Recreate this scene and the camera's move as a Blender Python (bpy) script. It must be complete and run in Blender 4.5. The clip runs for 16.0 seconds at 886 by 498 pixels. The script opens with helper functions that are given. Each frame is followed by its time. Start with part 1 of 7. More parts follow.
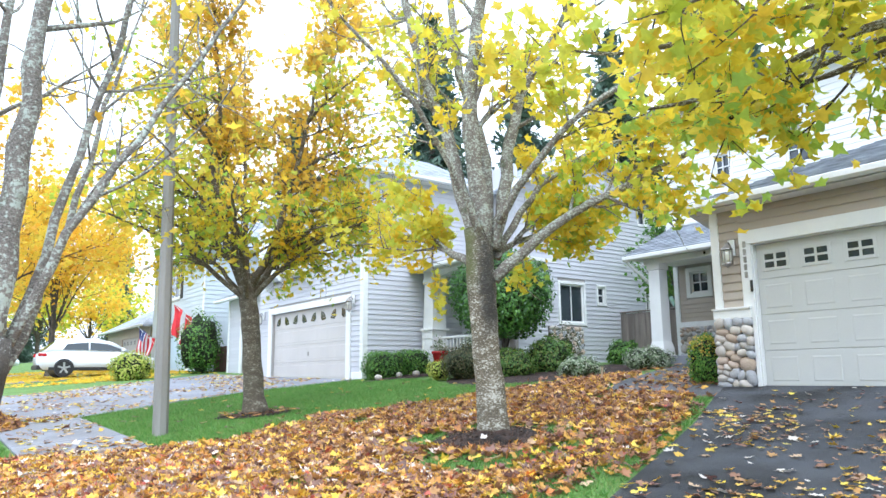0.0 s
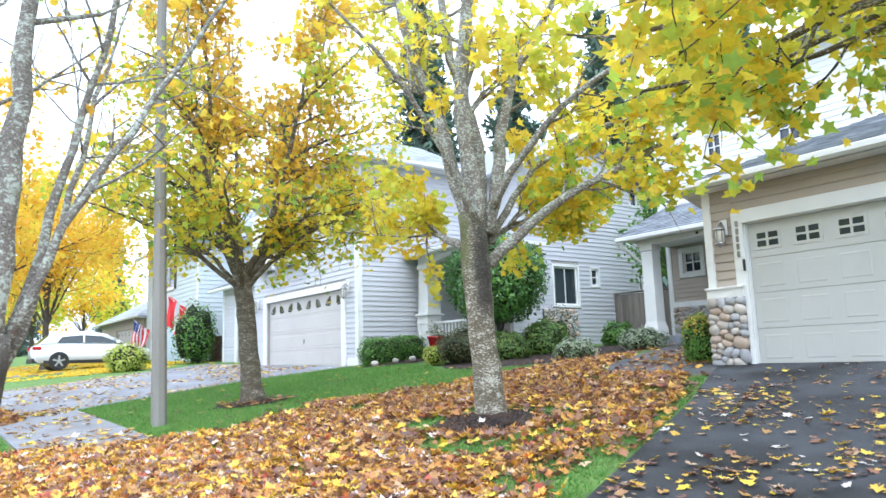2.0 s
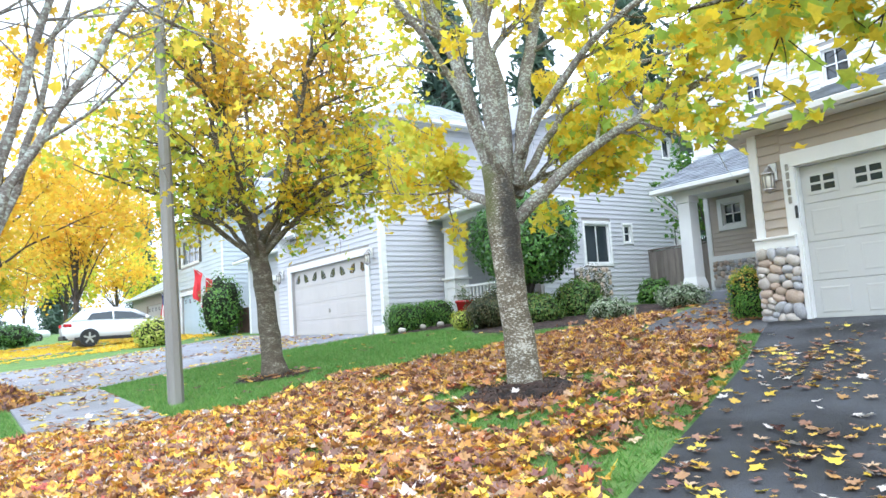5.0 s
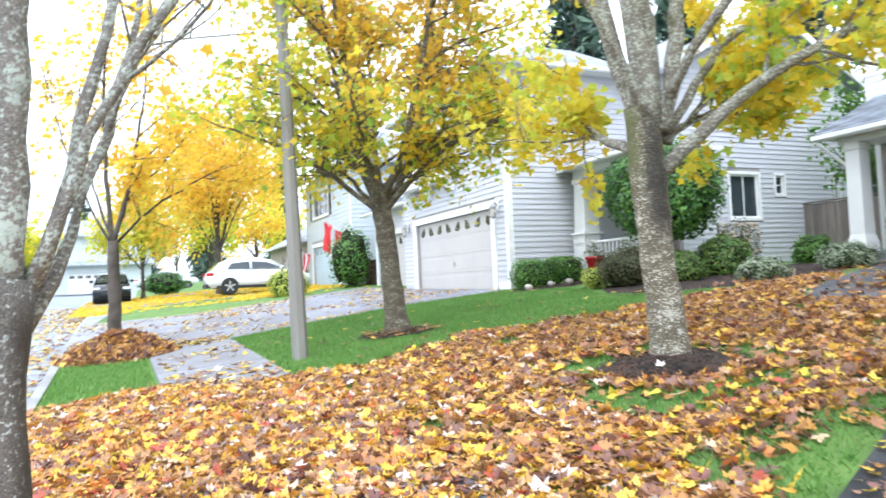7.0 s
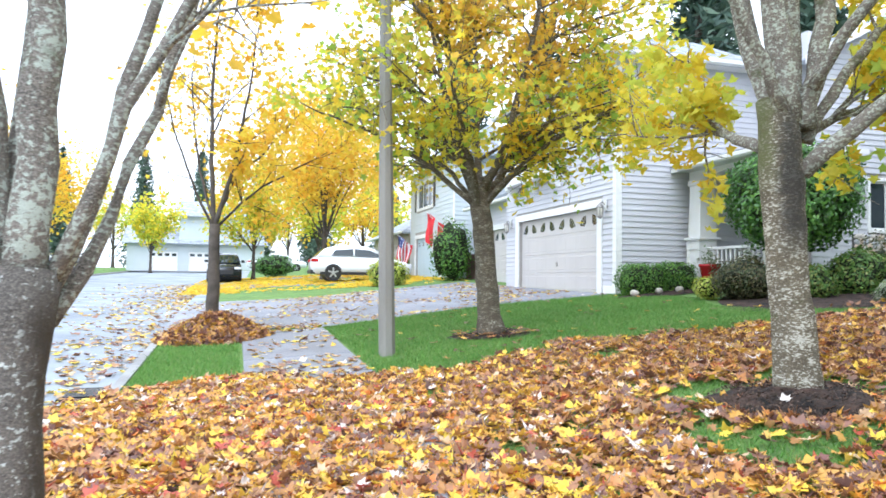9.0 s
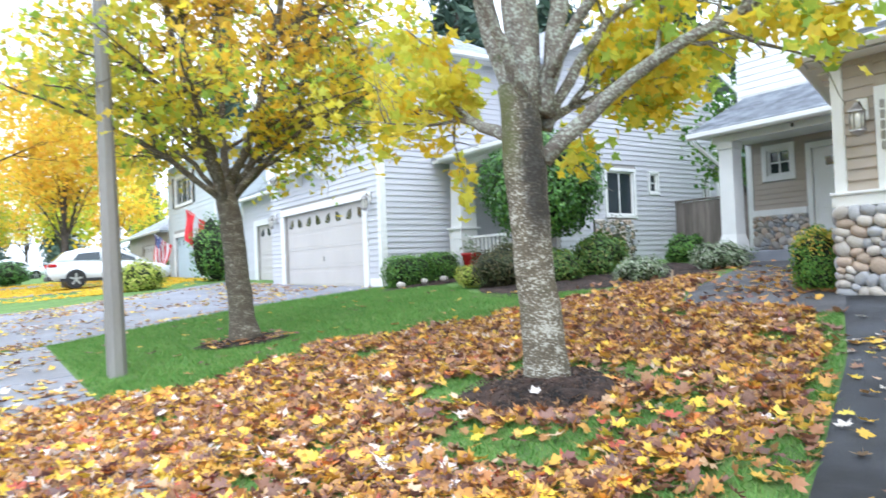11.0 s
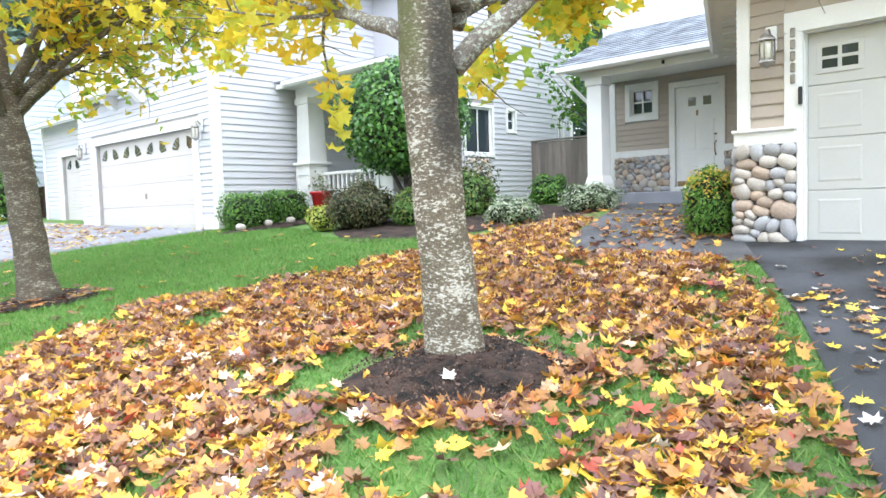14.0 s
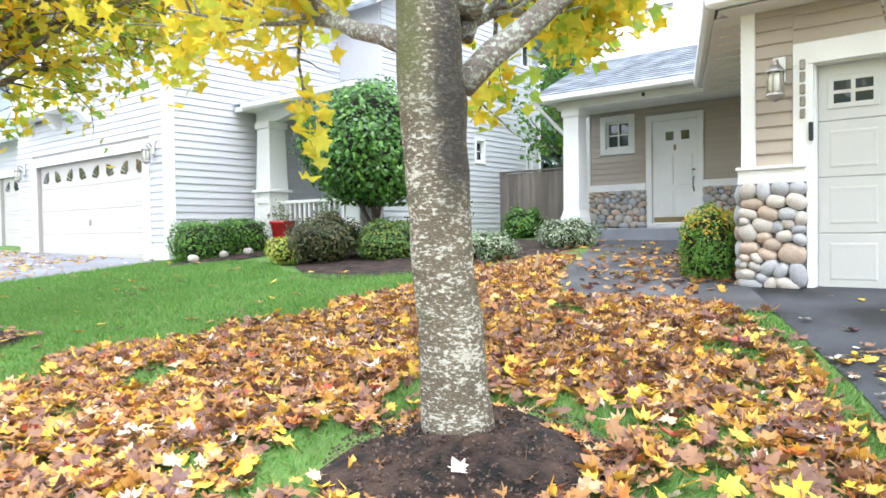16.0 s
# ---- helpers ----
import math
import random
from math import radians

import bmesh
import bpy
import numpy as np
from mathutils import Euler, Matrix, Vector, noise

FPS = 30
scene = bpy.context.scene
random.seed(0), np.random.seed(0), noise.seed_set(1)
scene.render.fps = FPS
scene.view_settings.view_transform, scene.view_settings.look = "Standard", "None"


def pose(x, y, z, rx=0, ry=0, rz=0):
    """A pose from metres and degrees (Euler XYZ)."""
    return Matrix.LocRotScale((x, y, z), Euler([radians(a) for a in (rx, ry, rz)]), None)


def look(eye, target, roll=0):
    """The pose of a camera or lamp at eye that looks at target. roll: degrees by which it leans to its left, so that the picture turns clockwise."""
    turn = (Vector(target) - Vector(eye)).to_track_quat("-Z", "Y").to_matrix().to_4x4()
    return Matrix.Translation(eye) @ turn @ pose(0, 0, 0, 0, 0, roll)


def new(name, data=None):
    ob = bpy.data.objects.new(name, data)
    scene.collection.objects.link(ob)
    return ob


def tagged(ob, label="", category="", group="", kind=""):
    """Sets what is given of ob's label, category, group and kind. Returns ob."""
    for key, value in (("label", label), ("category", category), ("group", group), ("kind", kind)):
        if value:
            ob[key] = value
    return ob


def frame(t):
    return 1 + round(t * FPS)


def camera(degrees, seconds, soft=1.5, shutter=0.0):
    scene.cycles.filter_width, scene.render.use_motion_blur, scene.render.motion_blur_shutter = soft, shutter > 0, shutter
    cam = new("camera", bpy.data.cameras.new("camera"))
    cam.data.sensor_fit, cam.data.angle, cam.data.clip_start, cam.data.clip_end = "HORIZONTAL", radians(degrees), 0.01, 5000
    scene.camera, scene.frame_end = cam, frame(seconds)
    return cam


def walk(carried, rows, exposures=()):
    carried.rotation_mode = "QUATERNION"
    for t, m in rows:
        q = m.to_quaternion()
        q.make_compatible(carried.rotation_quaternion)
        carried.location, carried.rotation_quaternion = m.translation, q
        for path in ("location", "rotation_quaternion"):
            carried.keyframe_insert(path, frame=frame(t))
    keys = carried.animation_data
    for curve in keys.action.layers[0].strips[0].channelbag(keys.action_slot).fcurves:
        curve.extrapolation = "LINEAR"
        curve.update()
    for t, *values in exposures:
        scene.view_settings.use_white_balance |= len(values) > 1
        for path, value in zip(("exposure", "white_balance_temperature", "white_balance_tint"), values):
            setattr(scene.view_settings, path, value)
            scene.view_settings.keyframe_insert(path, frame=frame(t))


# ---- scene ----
cam = camera(63.62, 16.0, shutter=0.5)
# seconds, place, yaw, pitch, roll
ROWS = [
    (0.0, -1.381, -2.589, 0.214, -36.65, 10.03, -0.58),
    (0.5, -1.376, -2.588, 0.211, -36.94, 9.76, -0.96),
    (1.0, -1.392, -2.602, 0.218, -38.50, 8.23, -1.65),
    (1.5, -1.408, -2.606, 0.223, -38.27, 8.45, -1.68),
    (2.0, -1.410, -2.593, 0.223, -37.21, 8.80, -1.85),
    (2.5, -1.421, -2.576, 0.211, -35.01, 8.66, -1.70),
    (3.0, -1.444, -2.497, 0.208, -33.18, 8.32, -2.09),
    (3.5, -1.425, -2.390, 0.185, -33.03, 7.79, -1.52),
    (4.0, -1.225, -2.288, 0.191, -33.93, 6.89, -4.12),
    (4.2, -1.141, -2.240, 0.203, -34.37, 6.65, -4.35),
    (6.3, -0.729, -1.634, 0.324, -34.41, 4.52, -2.13),
    (6.5, -0.679, -1.577, 0.336, -31.17, 4.04, -2.77),
    (7.0, -0.608, -1.407, 0.340, -24.64, 2.82, -2.57),
    (7.5, -0.581, -1.176, 0.369, -20.64, 2.21, 1.29),
    (8.0, -0.518, -1.086, 0.380, -17.06, 1.99, 1.32),
    (8.2, -0.458, -1.052, 0.384, -15.01, 2.00, 0.14),
    (10.3, -0.067, -0.670, 0.450, -25.32, 3.51, 1.26),
    (10.5, -0.000, -0.615, 0.445, -28.14, 2.97, 0.50),
    (11.0, 0.230, -0.473, 0.470, -33.98, 1.71, -2.19),
    (11.5, 0.331, -0.271, 0.464, -37.88, 0.33, -2.32),
    (12.0, 0.369, 0.043, 0.477, -41.93, -0.59, -2.24),
    (12.5, 0.532, 0.256, 0.483, -43.84, -1.34, -2.52),
    (13.0, 0.702, 0.424, 0.514, -43.08, -2.30, -4.59),
    (13.5, 0.793, 0.684, 0.497, -43.88, -3.20, -3.56),
    (14.0, 0.878, 0.921, 0.499, -46.84, -3.55, -1.73),
    (14.5, 1.036, 1.067, 0.533, -47.70, -3.19, -3.27),
    (15.0, 1.104, 1.226, 0.562, -46.72, -2.71, -2.82),
    (15.5, 1.132, 1.460, 0.590, -48.73, -0.94, -0.88),
    (16.0, 1.293, 1.645, 0.591, -50.46, -1.34, -0.78),
]
walk(cam, [(t, pose(x, y, z, 0, 0, yaw) @ pose(0, 0, 0, 90 + pitch) @ pose(0, 0, 0, 0, 0, roll)) for t, x, y, z, yaw, pitch, roll in ROWS],
     exposures=[(0.0, 1.04, 5500, 8), (3.5, 1.06, 5500, 8), (6.5, 1.17, 5650, 8), (7.0, 1.2, 5700, 9), (7.5, 1.07, 5700, 9), (8.0, 1.02, 5700, 9), (10.5, 1.04, 5550, 9), (12.5, 1.38, 5650, 9), (16.0, 1.56, 5900, 9)])

# ---- world and light: a bright overcast day ----
world = bpy.data.worlds.new("overcast_sky")
scene.world = world
world.use_nodes = True
wn, wl = world.node_tree.nodes, world.node_tree.links
sky = wn.new("ShaderNodeTexSky")
sky.sky_type = "NISHITA"
sky.sun_disc = False
sky.sun_elevation, sky.sun_rotation = radians(59), radians(214)
sky.air_density, sky.dust_density = 1.0, 4.0
soft_sky = wn.new("ShaderNodeHueSaturation")
soft_sky.inputs["Saturation"].default_value = 0.22
wl.new(sky.outputs[0], soft_sky.inputs["Color"])
cloud = wn.new("ShaderNodeMix")
cloud.data_type = "RGBA"
cloud.inputs[0].default_value = 0.75
cloud.inputs[7].default_value = (9.0, 9.2, 9.5, 1)
wl.new(soft_sky.outputs[0], cloud.inputs[6])
wl.new(cloud.outputs[2], wn["Background"].inputs["Color"])
wn["Background"].inputs["Strength"].default_value = 0.15
sun_data = bpy.data.lights.new("sun", "SUN")
sun_data.energy, sun_data.angle, sun_data.color = 0.8, radians(40), (1.0, 0.97, 0.92)
sun = new("sun", sun_data)
sun.matrix_world = look((0, 0, 30), Vector((0, 0, 30)) + Vector((0.4, 0.6, -1.2)))


# ---- materials ----
def nodes_of(m):
    m.use_nodes = True
    return m.node_tree.nodes, m.node_tree.links, m.node_tree.nodes["Principled BSDF"]


def mat(name, col, rough=0.7, var=0.15, scale=6.0, fine=60.0, bump=0.2, metal=0.0, col2=None, rand=0.0, stretch=(1, 1, 1), mid=0.5):
    """A surface with variation at two scales, fine relief, and a tone of its own for each piece (rand)."""
    m = bpy.data.materials.new(name)
    n, l, b = nodes_of(m)
    co = n.new("ShaderNodeTexCoord")
    mp = n.new("ShaderNodeMapping")
    mp.inputs["Scale"].default_value = stretch
    l.new(co.outputs["Object"], mp.inputs["Vector"])
    big, small = n.new("ShaderNodeTexNoise"), n.new("ShaderNodeTexNoise")
    big.inputs["Scale"].default_value, big.inputs["Detail"].default_value = scale, 5
    small.inputs["Scale"].default_value, small.inputs["Detail"].default_value = fine, 4
    l.new(mp.outputs[0], big.inputs["Vector"])
    l.new(mp.outputs[0], small.inputs["Vector"])
    ramp = n.new("ShaderNodeValToRGB")
    c2 = col2 or tuple(c * (1 - var * 1.6) for c in col)
    ramp.color_ramp.elements[0].position, ramp.color_ramp.elements[1].position = mid - 0.16, mid + 0.18
    ramp.color_ramp.elements[0].color = (*c2, 1)
    ramp.color_ramp.elements[1].color = (*col, 1)
    l.new(big.outputs["Fac"], ramp.inputs["Fac"])
    speck = n.new("ShaderNodeMapRange")
    speck.inputs["To Min"].default_value, speck.inputs["To Max"].default_value = 1 - var, 1 + var
    l.new(small.outputs["Fac"], speck.inputs["Value"])
    hsv = n.new("ShaderNodeHueSaturation")
    l.new(ramp.outputs["Color"], hsv.inputs["Color"])
    if rand:
        info = n.new("ShaderNodeObjectInfo")
        rr = n.new("ShaderNodeMapRange")
        rr.inputs["To Min"].default_value, rr.inputs["To Max"].default_value = 1 - rand, 1 + rand
        l.new(info.outputs["Random"], rr.inputs["Value"])
        mul = n.new("ShaderNodeMath")
        mul.operation = "MULTIPLY"
        l.new(rr.outputs[0], mul.inputs[0])
        l.new(speck.outputs[0], mul.inputs[1])
        l.new(mul.outputs[0], hsv.inputs["Value"])
    else:
        l.new(speck.outputs[0], hsv.inputs["Value"])
    l.new(hsv.outputs[0], b.inputs["Base Color"])
    b.inputs["Roughness"].default_value, b.inputs["Metallic"].default_value = rough, metal
    if bump:
        bp = n.new("ShaderNodeBump")
        bp.inputs["Strength"].default_value, bp.inputs["Distance"].default_value = bump, 0.02
        l.new(small.outputs["Fac"], bp.inputs["Height"])
        l.new(bp.outputs[0], b.inputs["Normal"])
    return m


def leaf_mat(name, cols, blotch=2.5, through_light=0.35, patch=0.0, patch_col=(0.1, 0.2, 0.02), rough=0.55, whole=False):
    """Leaves: each takes a colour of its own from cols; patch turns whole boughs towards patch_col."""
    m = bpy.data.materials.new(name)
    n, l, b = nodes_of(m)
    geo = n.new("ShaderNodeNewGeometry")
    ramp = n.new("ShaderNodeValToRGB")
    ramp.color_ramp.interpolation = "CONSTANT"
    e = ramp.color_ramp.elements
    while len(e) < len(cols):
        e.new(0.5)
    for i, c in enumerate(cols):
        e[i].position = i / len(cols)
        e[i].color = (*c, 1)
    l.new(n.new("ShaderNodeObjectInfo").outputs["Random"] if whole else geo.outputs["Random Per Island"], ramp.inputs["Fac"])
    col = ramp.outputs["Color"]
    co = n.new("ShaderNodeTexCoord")
    if patch:
        no = n.new("ShaderNodeTexNoise")
        no.inputs["Scale"].default_value = 0.9
        l.new(co.outputs["Object"], no.inputs["Vector"])
        mr = n.new("ShaderNodeMapRange")
        mr.inputs["From Min"].default_value, mr.inputs["From Max"].default_value = 0.42, 0.62
        mr.inputs["To Max"].default_value = patch
        l.new(no.outputs["Fac"], mr.inputs["Value"])
        mx = n.new("ShaderNodeMix")
        mx.data_type = "RGBA"
        l.new(mr.outputs[0], mx.inputs[0])
        l.new(col, mx.inputs[6])
        mx.inputs[7].default_value = (*patch_col, 1)
        col = mx.outputs[2]
    ns = n.new("ShaderNodeTexNoise")
    ns.inputs["Scale"].default_value, ns.inputs["Detail"].default_value = 22.0, 3
    l.new(co.outputs["Object"], ns.inputs["Vector"])
    mr2 = n.new("ShaderNodeMapRange")
    mr2.inputs["To Min"].default_value, mr2.inputs["To Max"].default_value = 0.75, 1.2
    l.new(ns.outputs["Fac"], mr2.inputs["Value"])
    hs = n.new("ShaderNodeHueSaturation")
    hs.inputs["Saturation"].default_value = 1.0
    l.new(col, hs.inputs["Color"])
    l.new(mr2.outputs[0], hs.inputs["Value"])
    l.new(hs.outputs[0], b.inputs["Base Color"])
    b.inputs["Roughness"].default_value = rough
    tr = n.new("ShaderNodeBsdfTranslucent")
    l.new(hs.outputs[0], tr.inputs["Color"])
    ms = n.new("ShaderNodeMixShader")
    ms.inputs[0].default_value = through_light
    l.new(b.outputs[0], ms.inputs[1])
    l.new(tr.outputs[0], ms.inputs[2])
    l.new(ms.outputs[0], n["Material Output"].inputs["Surface"])
    return m


def glass_mat(name, col=(0.03, 0.04, 0.05)):
    m = bpy.data.materials.new(name)
    n, l, b = nodes_of(m)
    no = n.new("ShaderNodeTexNoise")
    no.inputs["Scale"].default_value = 1.3
    bp = n.new("ShaderNodeBump")
    bp.inputs["Strength"].default_value = 0.05
    l.new(no.outputs["Fac"], bp.inputs["Height"])
    l.new(bp.outputs[0], b.inputs["Normal"])
    b.inputs["Base Color"].default_value = (*col, 1)
    b.inputs["Roughness"].default_value = 0.04
    b.inputs["Specular IOR Level"].default_value = 0.8
    return m


def bark_mat(name, base, lichen, dark, amount=0.52, bands=2.6, marks=()):
    """Smooth maple bark: pale lichen flecks lying across the grain, larger crusts, dark cracks, a little moss.
    marks: (trunk centre, side, lowest, highest, reach, colour) for a wet streak or a mossy side."""
    m = bpy.data.materials.new(name)
    n, l, b = nodes_of(m)
    co = n.new("ShaderNodeTexCoord")
    mp = n.new("ShaderNodeMapping")
    mp.inputs["Scale"].default_value = (1, 1, bands)
    l.new(co.outputs["Object"], mp.inputs["Vector"])

    def noise_tex(scale, detail=5, rough=0.65):
        t = n.new("ShaderNodeTexNoise")
        t.inputs["Scale"].default_value, t.inputs["Detail"].default_value, t.inputs["Roughness"].default_value = scale, detail, rough
        l.new(mp.outputs[0], t.inputs["Vector"])
        return t.outputs["Fac"]

    def step(v, a, c):
        r = n.new("ShaderNodeMapRange")
        r.inputs["From Min"].default_value, r.inputs["From Max"].default_value = a, c
        l.new(v, r.inputs["Value"])
        return r.outputs[0]

    def calc(kind, p, q):
        x = n.new("ShaderNodeMath")
        x.operation = kind
        for k, v in enumerate((p, q)):
            if isinstance(v, (int, float)):
                x.inputs[k].default_value = v
            else:
                l.new(v, x.inputs[k])
        return x.outputs[0]

    def blend(f, a, c):
        x = n.new("ShaderNodeMix")
        x.data_type = "RGBA"
        l.new(f, x.inputs[0])
        for i, v in ((6, a), (7, c)):
            if isinstance(v, tuple):
                x.inputs[i].default_value = (*v, 1)
            else:
                l.new(v, x.inputs[i])
        return x.outputs[2]

    fine, fleck, crust, crack, moss, grey = noise_tex(95, 3), noise_tex(34, 5, 0.62), noise_tex(9, 6, 0.7), noise_tex(60), noise_tex(2.6), noise_tex(4.5)
    c = blend(step(grey, 0.36, 0.62), tuple(v * 0.55 for v in base), base)
    c = blend(step(fine, 0.42, 0.66), c, tuple(v * 1.6 for v in base))
    cover = calc("MULTIPLY", grey, 0.45)
    spots = calc("ADD", fleck, cover)
    c = blend(step(spots, amount, amount + 0.08), c, lichen)
    c = blend(step(crust, 0.6, 0.66), c, tuple(v * 0.9 for v in lichen))
    c = blend(step(crack, 0.61, 0.69), c, dark)
    c = blend(step(moss, 0.62, 0.74), c, (0.07, 0.08, 0.025))
    for (cx, cy), (sx, sy), z0, z1, reach, tint in marks:
        rel = n.new("ShaderNodeVectorMath")
        rel.operation = "SUBTRACT"
        rel.inputs[1].default_value = (cx, cy, 0)
        l.new(co.outputs["Object"], rel.inputs[0])
        dot = n.new("ShaderNodeVectorMath")
        dot.operation = "DOT_PRODUCT"
        dot.inputs[1].default_value = (sx, sy, 0)
        l.new(rel.outputs[0], dot.inputs[0])
        height = n.new("ShaderNodeSeparateXYZ")
        l.new(co.outputs["Object"], height.inputs[0])
        side = calc("ADD", dot.outputs["Value"], calc("MULTIPLY", calc("SUBTRACT", crust, 0.5), reach))
        f = calc("MULTIPLY", step(side, reach * 0.6, reach * 1.04), calc("MULTIPLY", step(height.outputs["Z"], z0, z0 + 0.35), step(height.outputs["Z"], z1, z1 - 0.25)))
        c = blend(calc("MULTIPLY", f, 0.92), c, tint)
    l.new(c, b.inputs["Base Color"])
    b.inputs["Roughness"].default_value = 0.88
    bp = n.new("ShaderNodeBump")
    bp.inputs["Strength"].default_value, bp.inputs["Distance"].default_value = 0.8, 0.015
    l.new(crack, bp.inputs["Height"])
    bp2 = n.new("ShaderNodeBump")
    bp2.inputs["Strength"].default_value, bp2.inputs["Distance"].default_value = 0.6, 0.012
    l.new(spots, bp2.inputs["Height"])
    l.new(bp.outputs[0], bp2.inputs["Normal"])
    l.new(bp2.outputs[0], b.inputs["Normal"])
    return m


M_WHITE = mat("white_trim_paint", (0.8, 0.8, 0.79), 0.5, 0.05, 2.0, 40, 0.06)
M_SIDING_B = mat("pale_grey_siding", (0.555, 0.555, 0.592), 0.6, 0.05, 0.6, 50, 0.08, rand=0.03)
M_SIDING_A = mat("tan_siding", (0.43, 0.37, 0.31), 0.6, 0.06, 0.8, 50, 0.08, rand=0.04)
M_WHITE_SIDING = mat("white_siding", (0.78, 0.78, 0.78), 0.6, 0.05, 0.6, 50, 0.08, rand=0.03)
M_BLUE_SIDING = mat("blue_grey_siding", (0.55, 0.6, 0.63), 0.6, 0.05, 0.6, 50, 0.08, rand=0.03)
M_WALLCORE = mat("wall_sheathing", (0.4, 0.38, 0.36), 0.8, 0.1, 2, 40, 0.1)
M_DOOR_A = mat("almond_garage_door_paint", (0.54, 0.54, 0.52), 0.5, 0.04, 1.2, 45, 0.05)
M_DOOR_B = mat("ivory_garage_door_paint", (0.53, 0.5, 0.48), 0.5, 0.04, 1.2, 45, 0.05)
M_DOOR_C = mat("pale_blue_garage_door_paint", (0.5, 0.62, 0.68), 0.5, 0.04, 1.2, 45, 0.05)
# darker and browner than the pale grey siding of the same house
M_PORCH_WALL = mat("dark_porch_wall", (0.36, 0.33, 0.31), 0.7, 0.06, 1.0, 50, 0.1)
M_SOFFIT = mat("soffit_paint", (0.78, 0.77, 0.74), 0.6, 0.05, 1, 40, 0.05)
M_SHINGLE = mat("grey_asphalt_shingle", (0.38, 0.41, 0.46), 0.9, 0.3, 3, 120, 0.5, rand=0.18)
M_ASPHALT = mat("dark_driveway_asphalt", (0.072, 0.077, 0.093), 0.7, 0.55, 1.2, 110, 0.9)
M_PATH = mat("worn_path_asphalt", (0.12, 0.12, 0.13), 0.65, 0.35, 1.4, 110, 0.6)
M_ROAD = mat("worn_grey_asphalt", (0.33, 0.37, 0.42), 0.7, 0.25, 0.7, 140, 0.4)
M_DRIVE_B = mat("grey_driveway_asphalt", (0.26, 0.27, 0.315), 0.5, 0.25, 0.8, 140, 0.4)
M_CONCRETE = mat("damp_concrete", (0.235, 0.245, 0.285), 0.5, 0.2, 1.5, 90, 0.3, rand=0.08)
M_CURB = mat("kerb_concrete", (0.36, 0.36, 0.36), 0.8, 0.2, 2, 90, 0.3)
M_GRASS_SOIL = mat("lawn_turf", (0.16, 0.28, 0.06), 0.9, 0.5, 2.2, 90, 0.9, col2=(0.09, 0.17, 0.04))
M_MULCH = mat("bark_mulch", (0.065, 0.037, 0.027), 0.95, 0.6, 7, 55, 1.0)
M_STONE = mat("river_cobble", (0.5, 0.455, 0.41), 0.65, 0.12, 4, 60, 0.15, rand=0.25)
M_STONE_WARM = mat("warm_river_cobble", (0.5, 0.39, 0.31), 0.65, 0.12, 4, 60, 0.15, rand=0.2)
M_STONE_BLUE = mat("blue_grey_river_cobble", (0.43, 0.43, 0.45), 0.65, 0.12, 4, 60, 0.15, rand=0.2)
M_MORTAR = mat("grey_mortar", (0.16, 0.15, 0.14), 0.95, 0.2, 8, 80, 0.5)
M_GLASS = glass_mat("window_glass")
M_FENCE = mat("weathered_cedar", (0.22, 0.185, 0.165), 0.85, 0.2, 3, 40, 0.4, rand=0.25, stretch=(3, 3, 0.4))
M_METAL = mat("aged_brass", (0.3, 0.24, 0.16), 0.35, 0.2, 10, 60, 0.1, metal=0.9)
M_PEWTER = mat("pewter_lantern_metal", (0.38, 0.36, 0.34), 0.35, 0.15, 10, 60, 0.1, metal=0.8)
M_BLACK = mat("black_plastic", (0.02, 0.02, 0.022), 0.45, 0.1, 8, 60, 0.05)
M_POLE = mat("weathered_grey_pole", (0.27, 0.255, 0.23), 0.75, 0.18, 2, 50, 0.3, stretch=(3, 3, 0.3))
M_RED_POT = mat("red_glazed_ceramic", (0.4, 0.02, 0.025), 0.2, 0.15, 5, 40, 0.05)
M_DOORMAT = mat("door_sill_wood", (0.3, 0.22, 0.1), 0.7, 0.2, 6, 60, 0.3)
M_BRICK = mat("brown_gate_wood", (0.16, 0.09, 0.07), 0.85, 0.2, 4, 50, 0.3)
TRUNK_AT = (4.145, 4.035)
M_BARK1 = bark_mat("lichened_maple_bark", (0.135, 0.112, 0.075), (0.55, 0.53, 0.45), (0.035, 0.028, 0.022), 0.75, 2.0,
                   [(TRUNK_AT, (-0.14, -0.99), 0.55, 2.6, 0.15, (0.03, 0.026, 0.022)), (TRUNK_AT, (-0.986, 0.166), 1.1, 2.2, 0.2, (0.11, 0.118, 0.04))])
M_BARK2 = bark_mat("dark_mossy_maple_bark", (0.105, 0.085, 0.06), (0.38, 0.36, 0.29), (0.03, 0.024, 0.019), 0.79)
M_BARK3 = bark_mat("pale_lichened_maple_bark", (0.19, 0.165, 0.14), (0.46, 0.49, 0.42), (0.045, 0.038, 0.03), 0.735, 1.3)
M_BARK4 = bark_mat("dark_dotted_street_maple_bark", (0.125, 0.11, 0.095), (0.56, 0.58, 0.54), (0.035, 0.03, 0.025), 0.8, 1.2,
                   [((-1.045, 2.05), (0.95, -0.3), -1.4, 0.45, 0.095, (0.05, 0.04, 0.03))])
M_BARK_FAR = mat("brown_bark", (0.11, 0.09, 0.075), 0.9, 0.3, 6, 40, 0.6)
YEL, GOLD, LIME, GREEN = (0.88, 0.7, 0.05), (0.87, 0.56, 0.045), (0.6, 0.68, 0.08), (0.32, 0.48, 0.07)
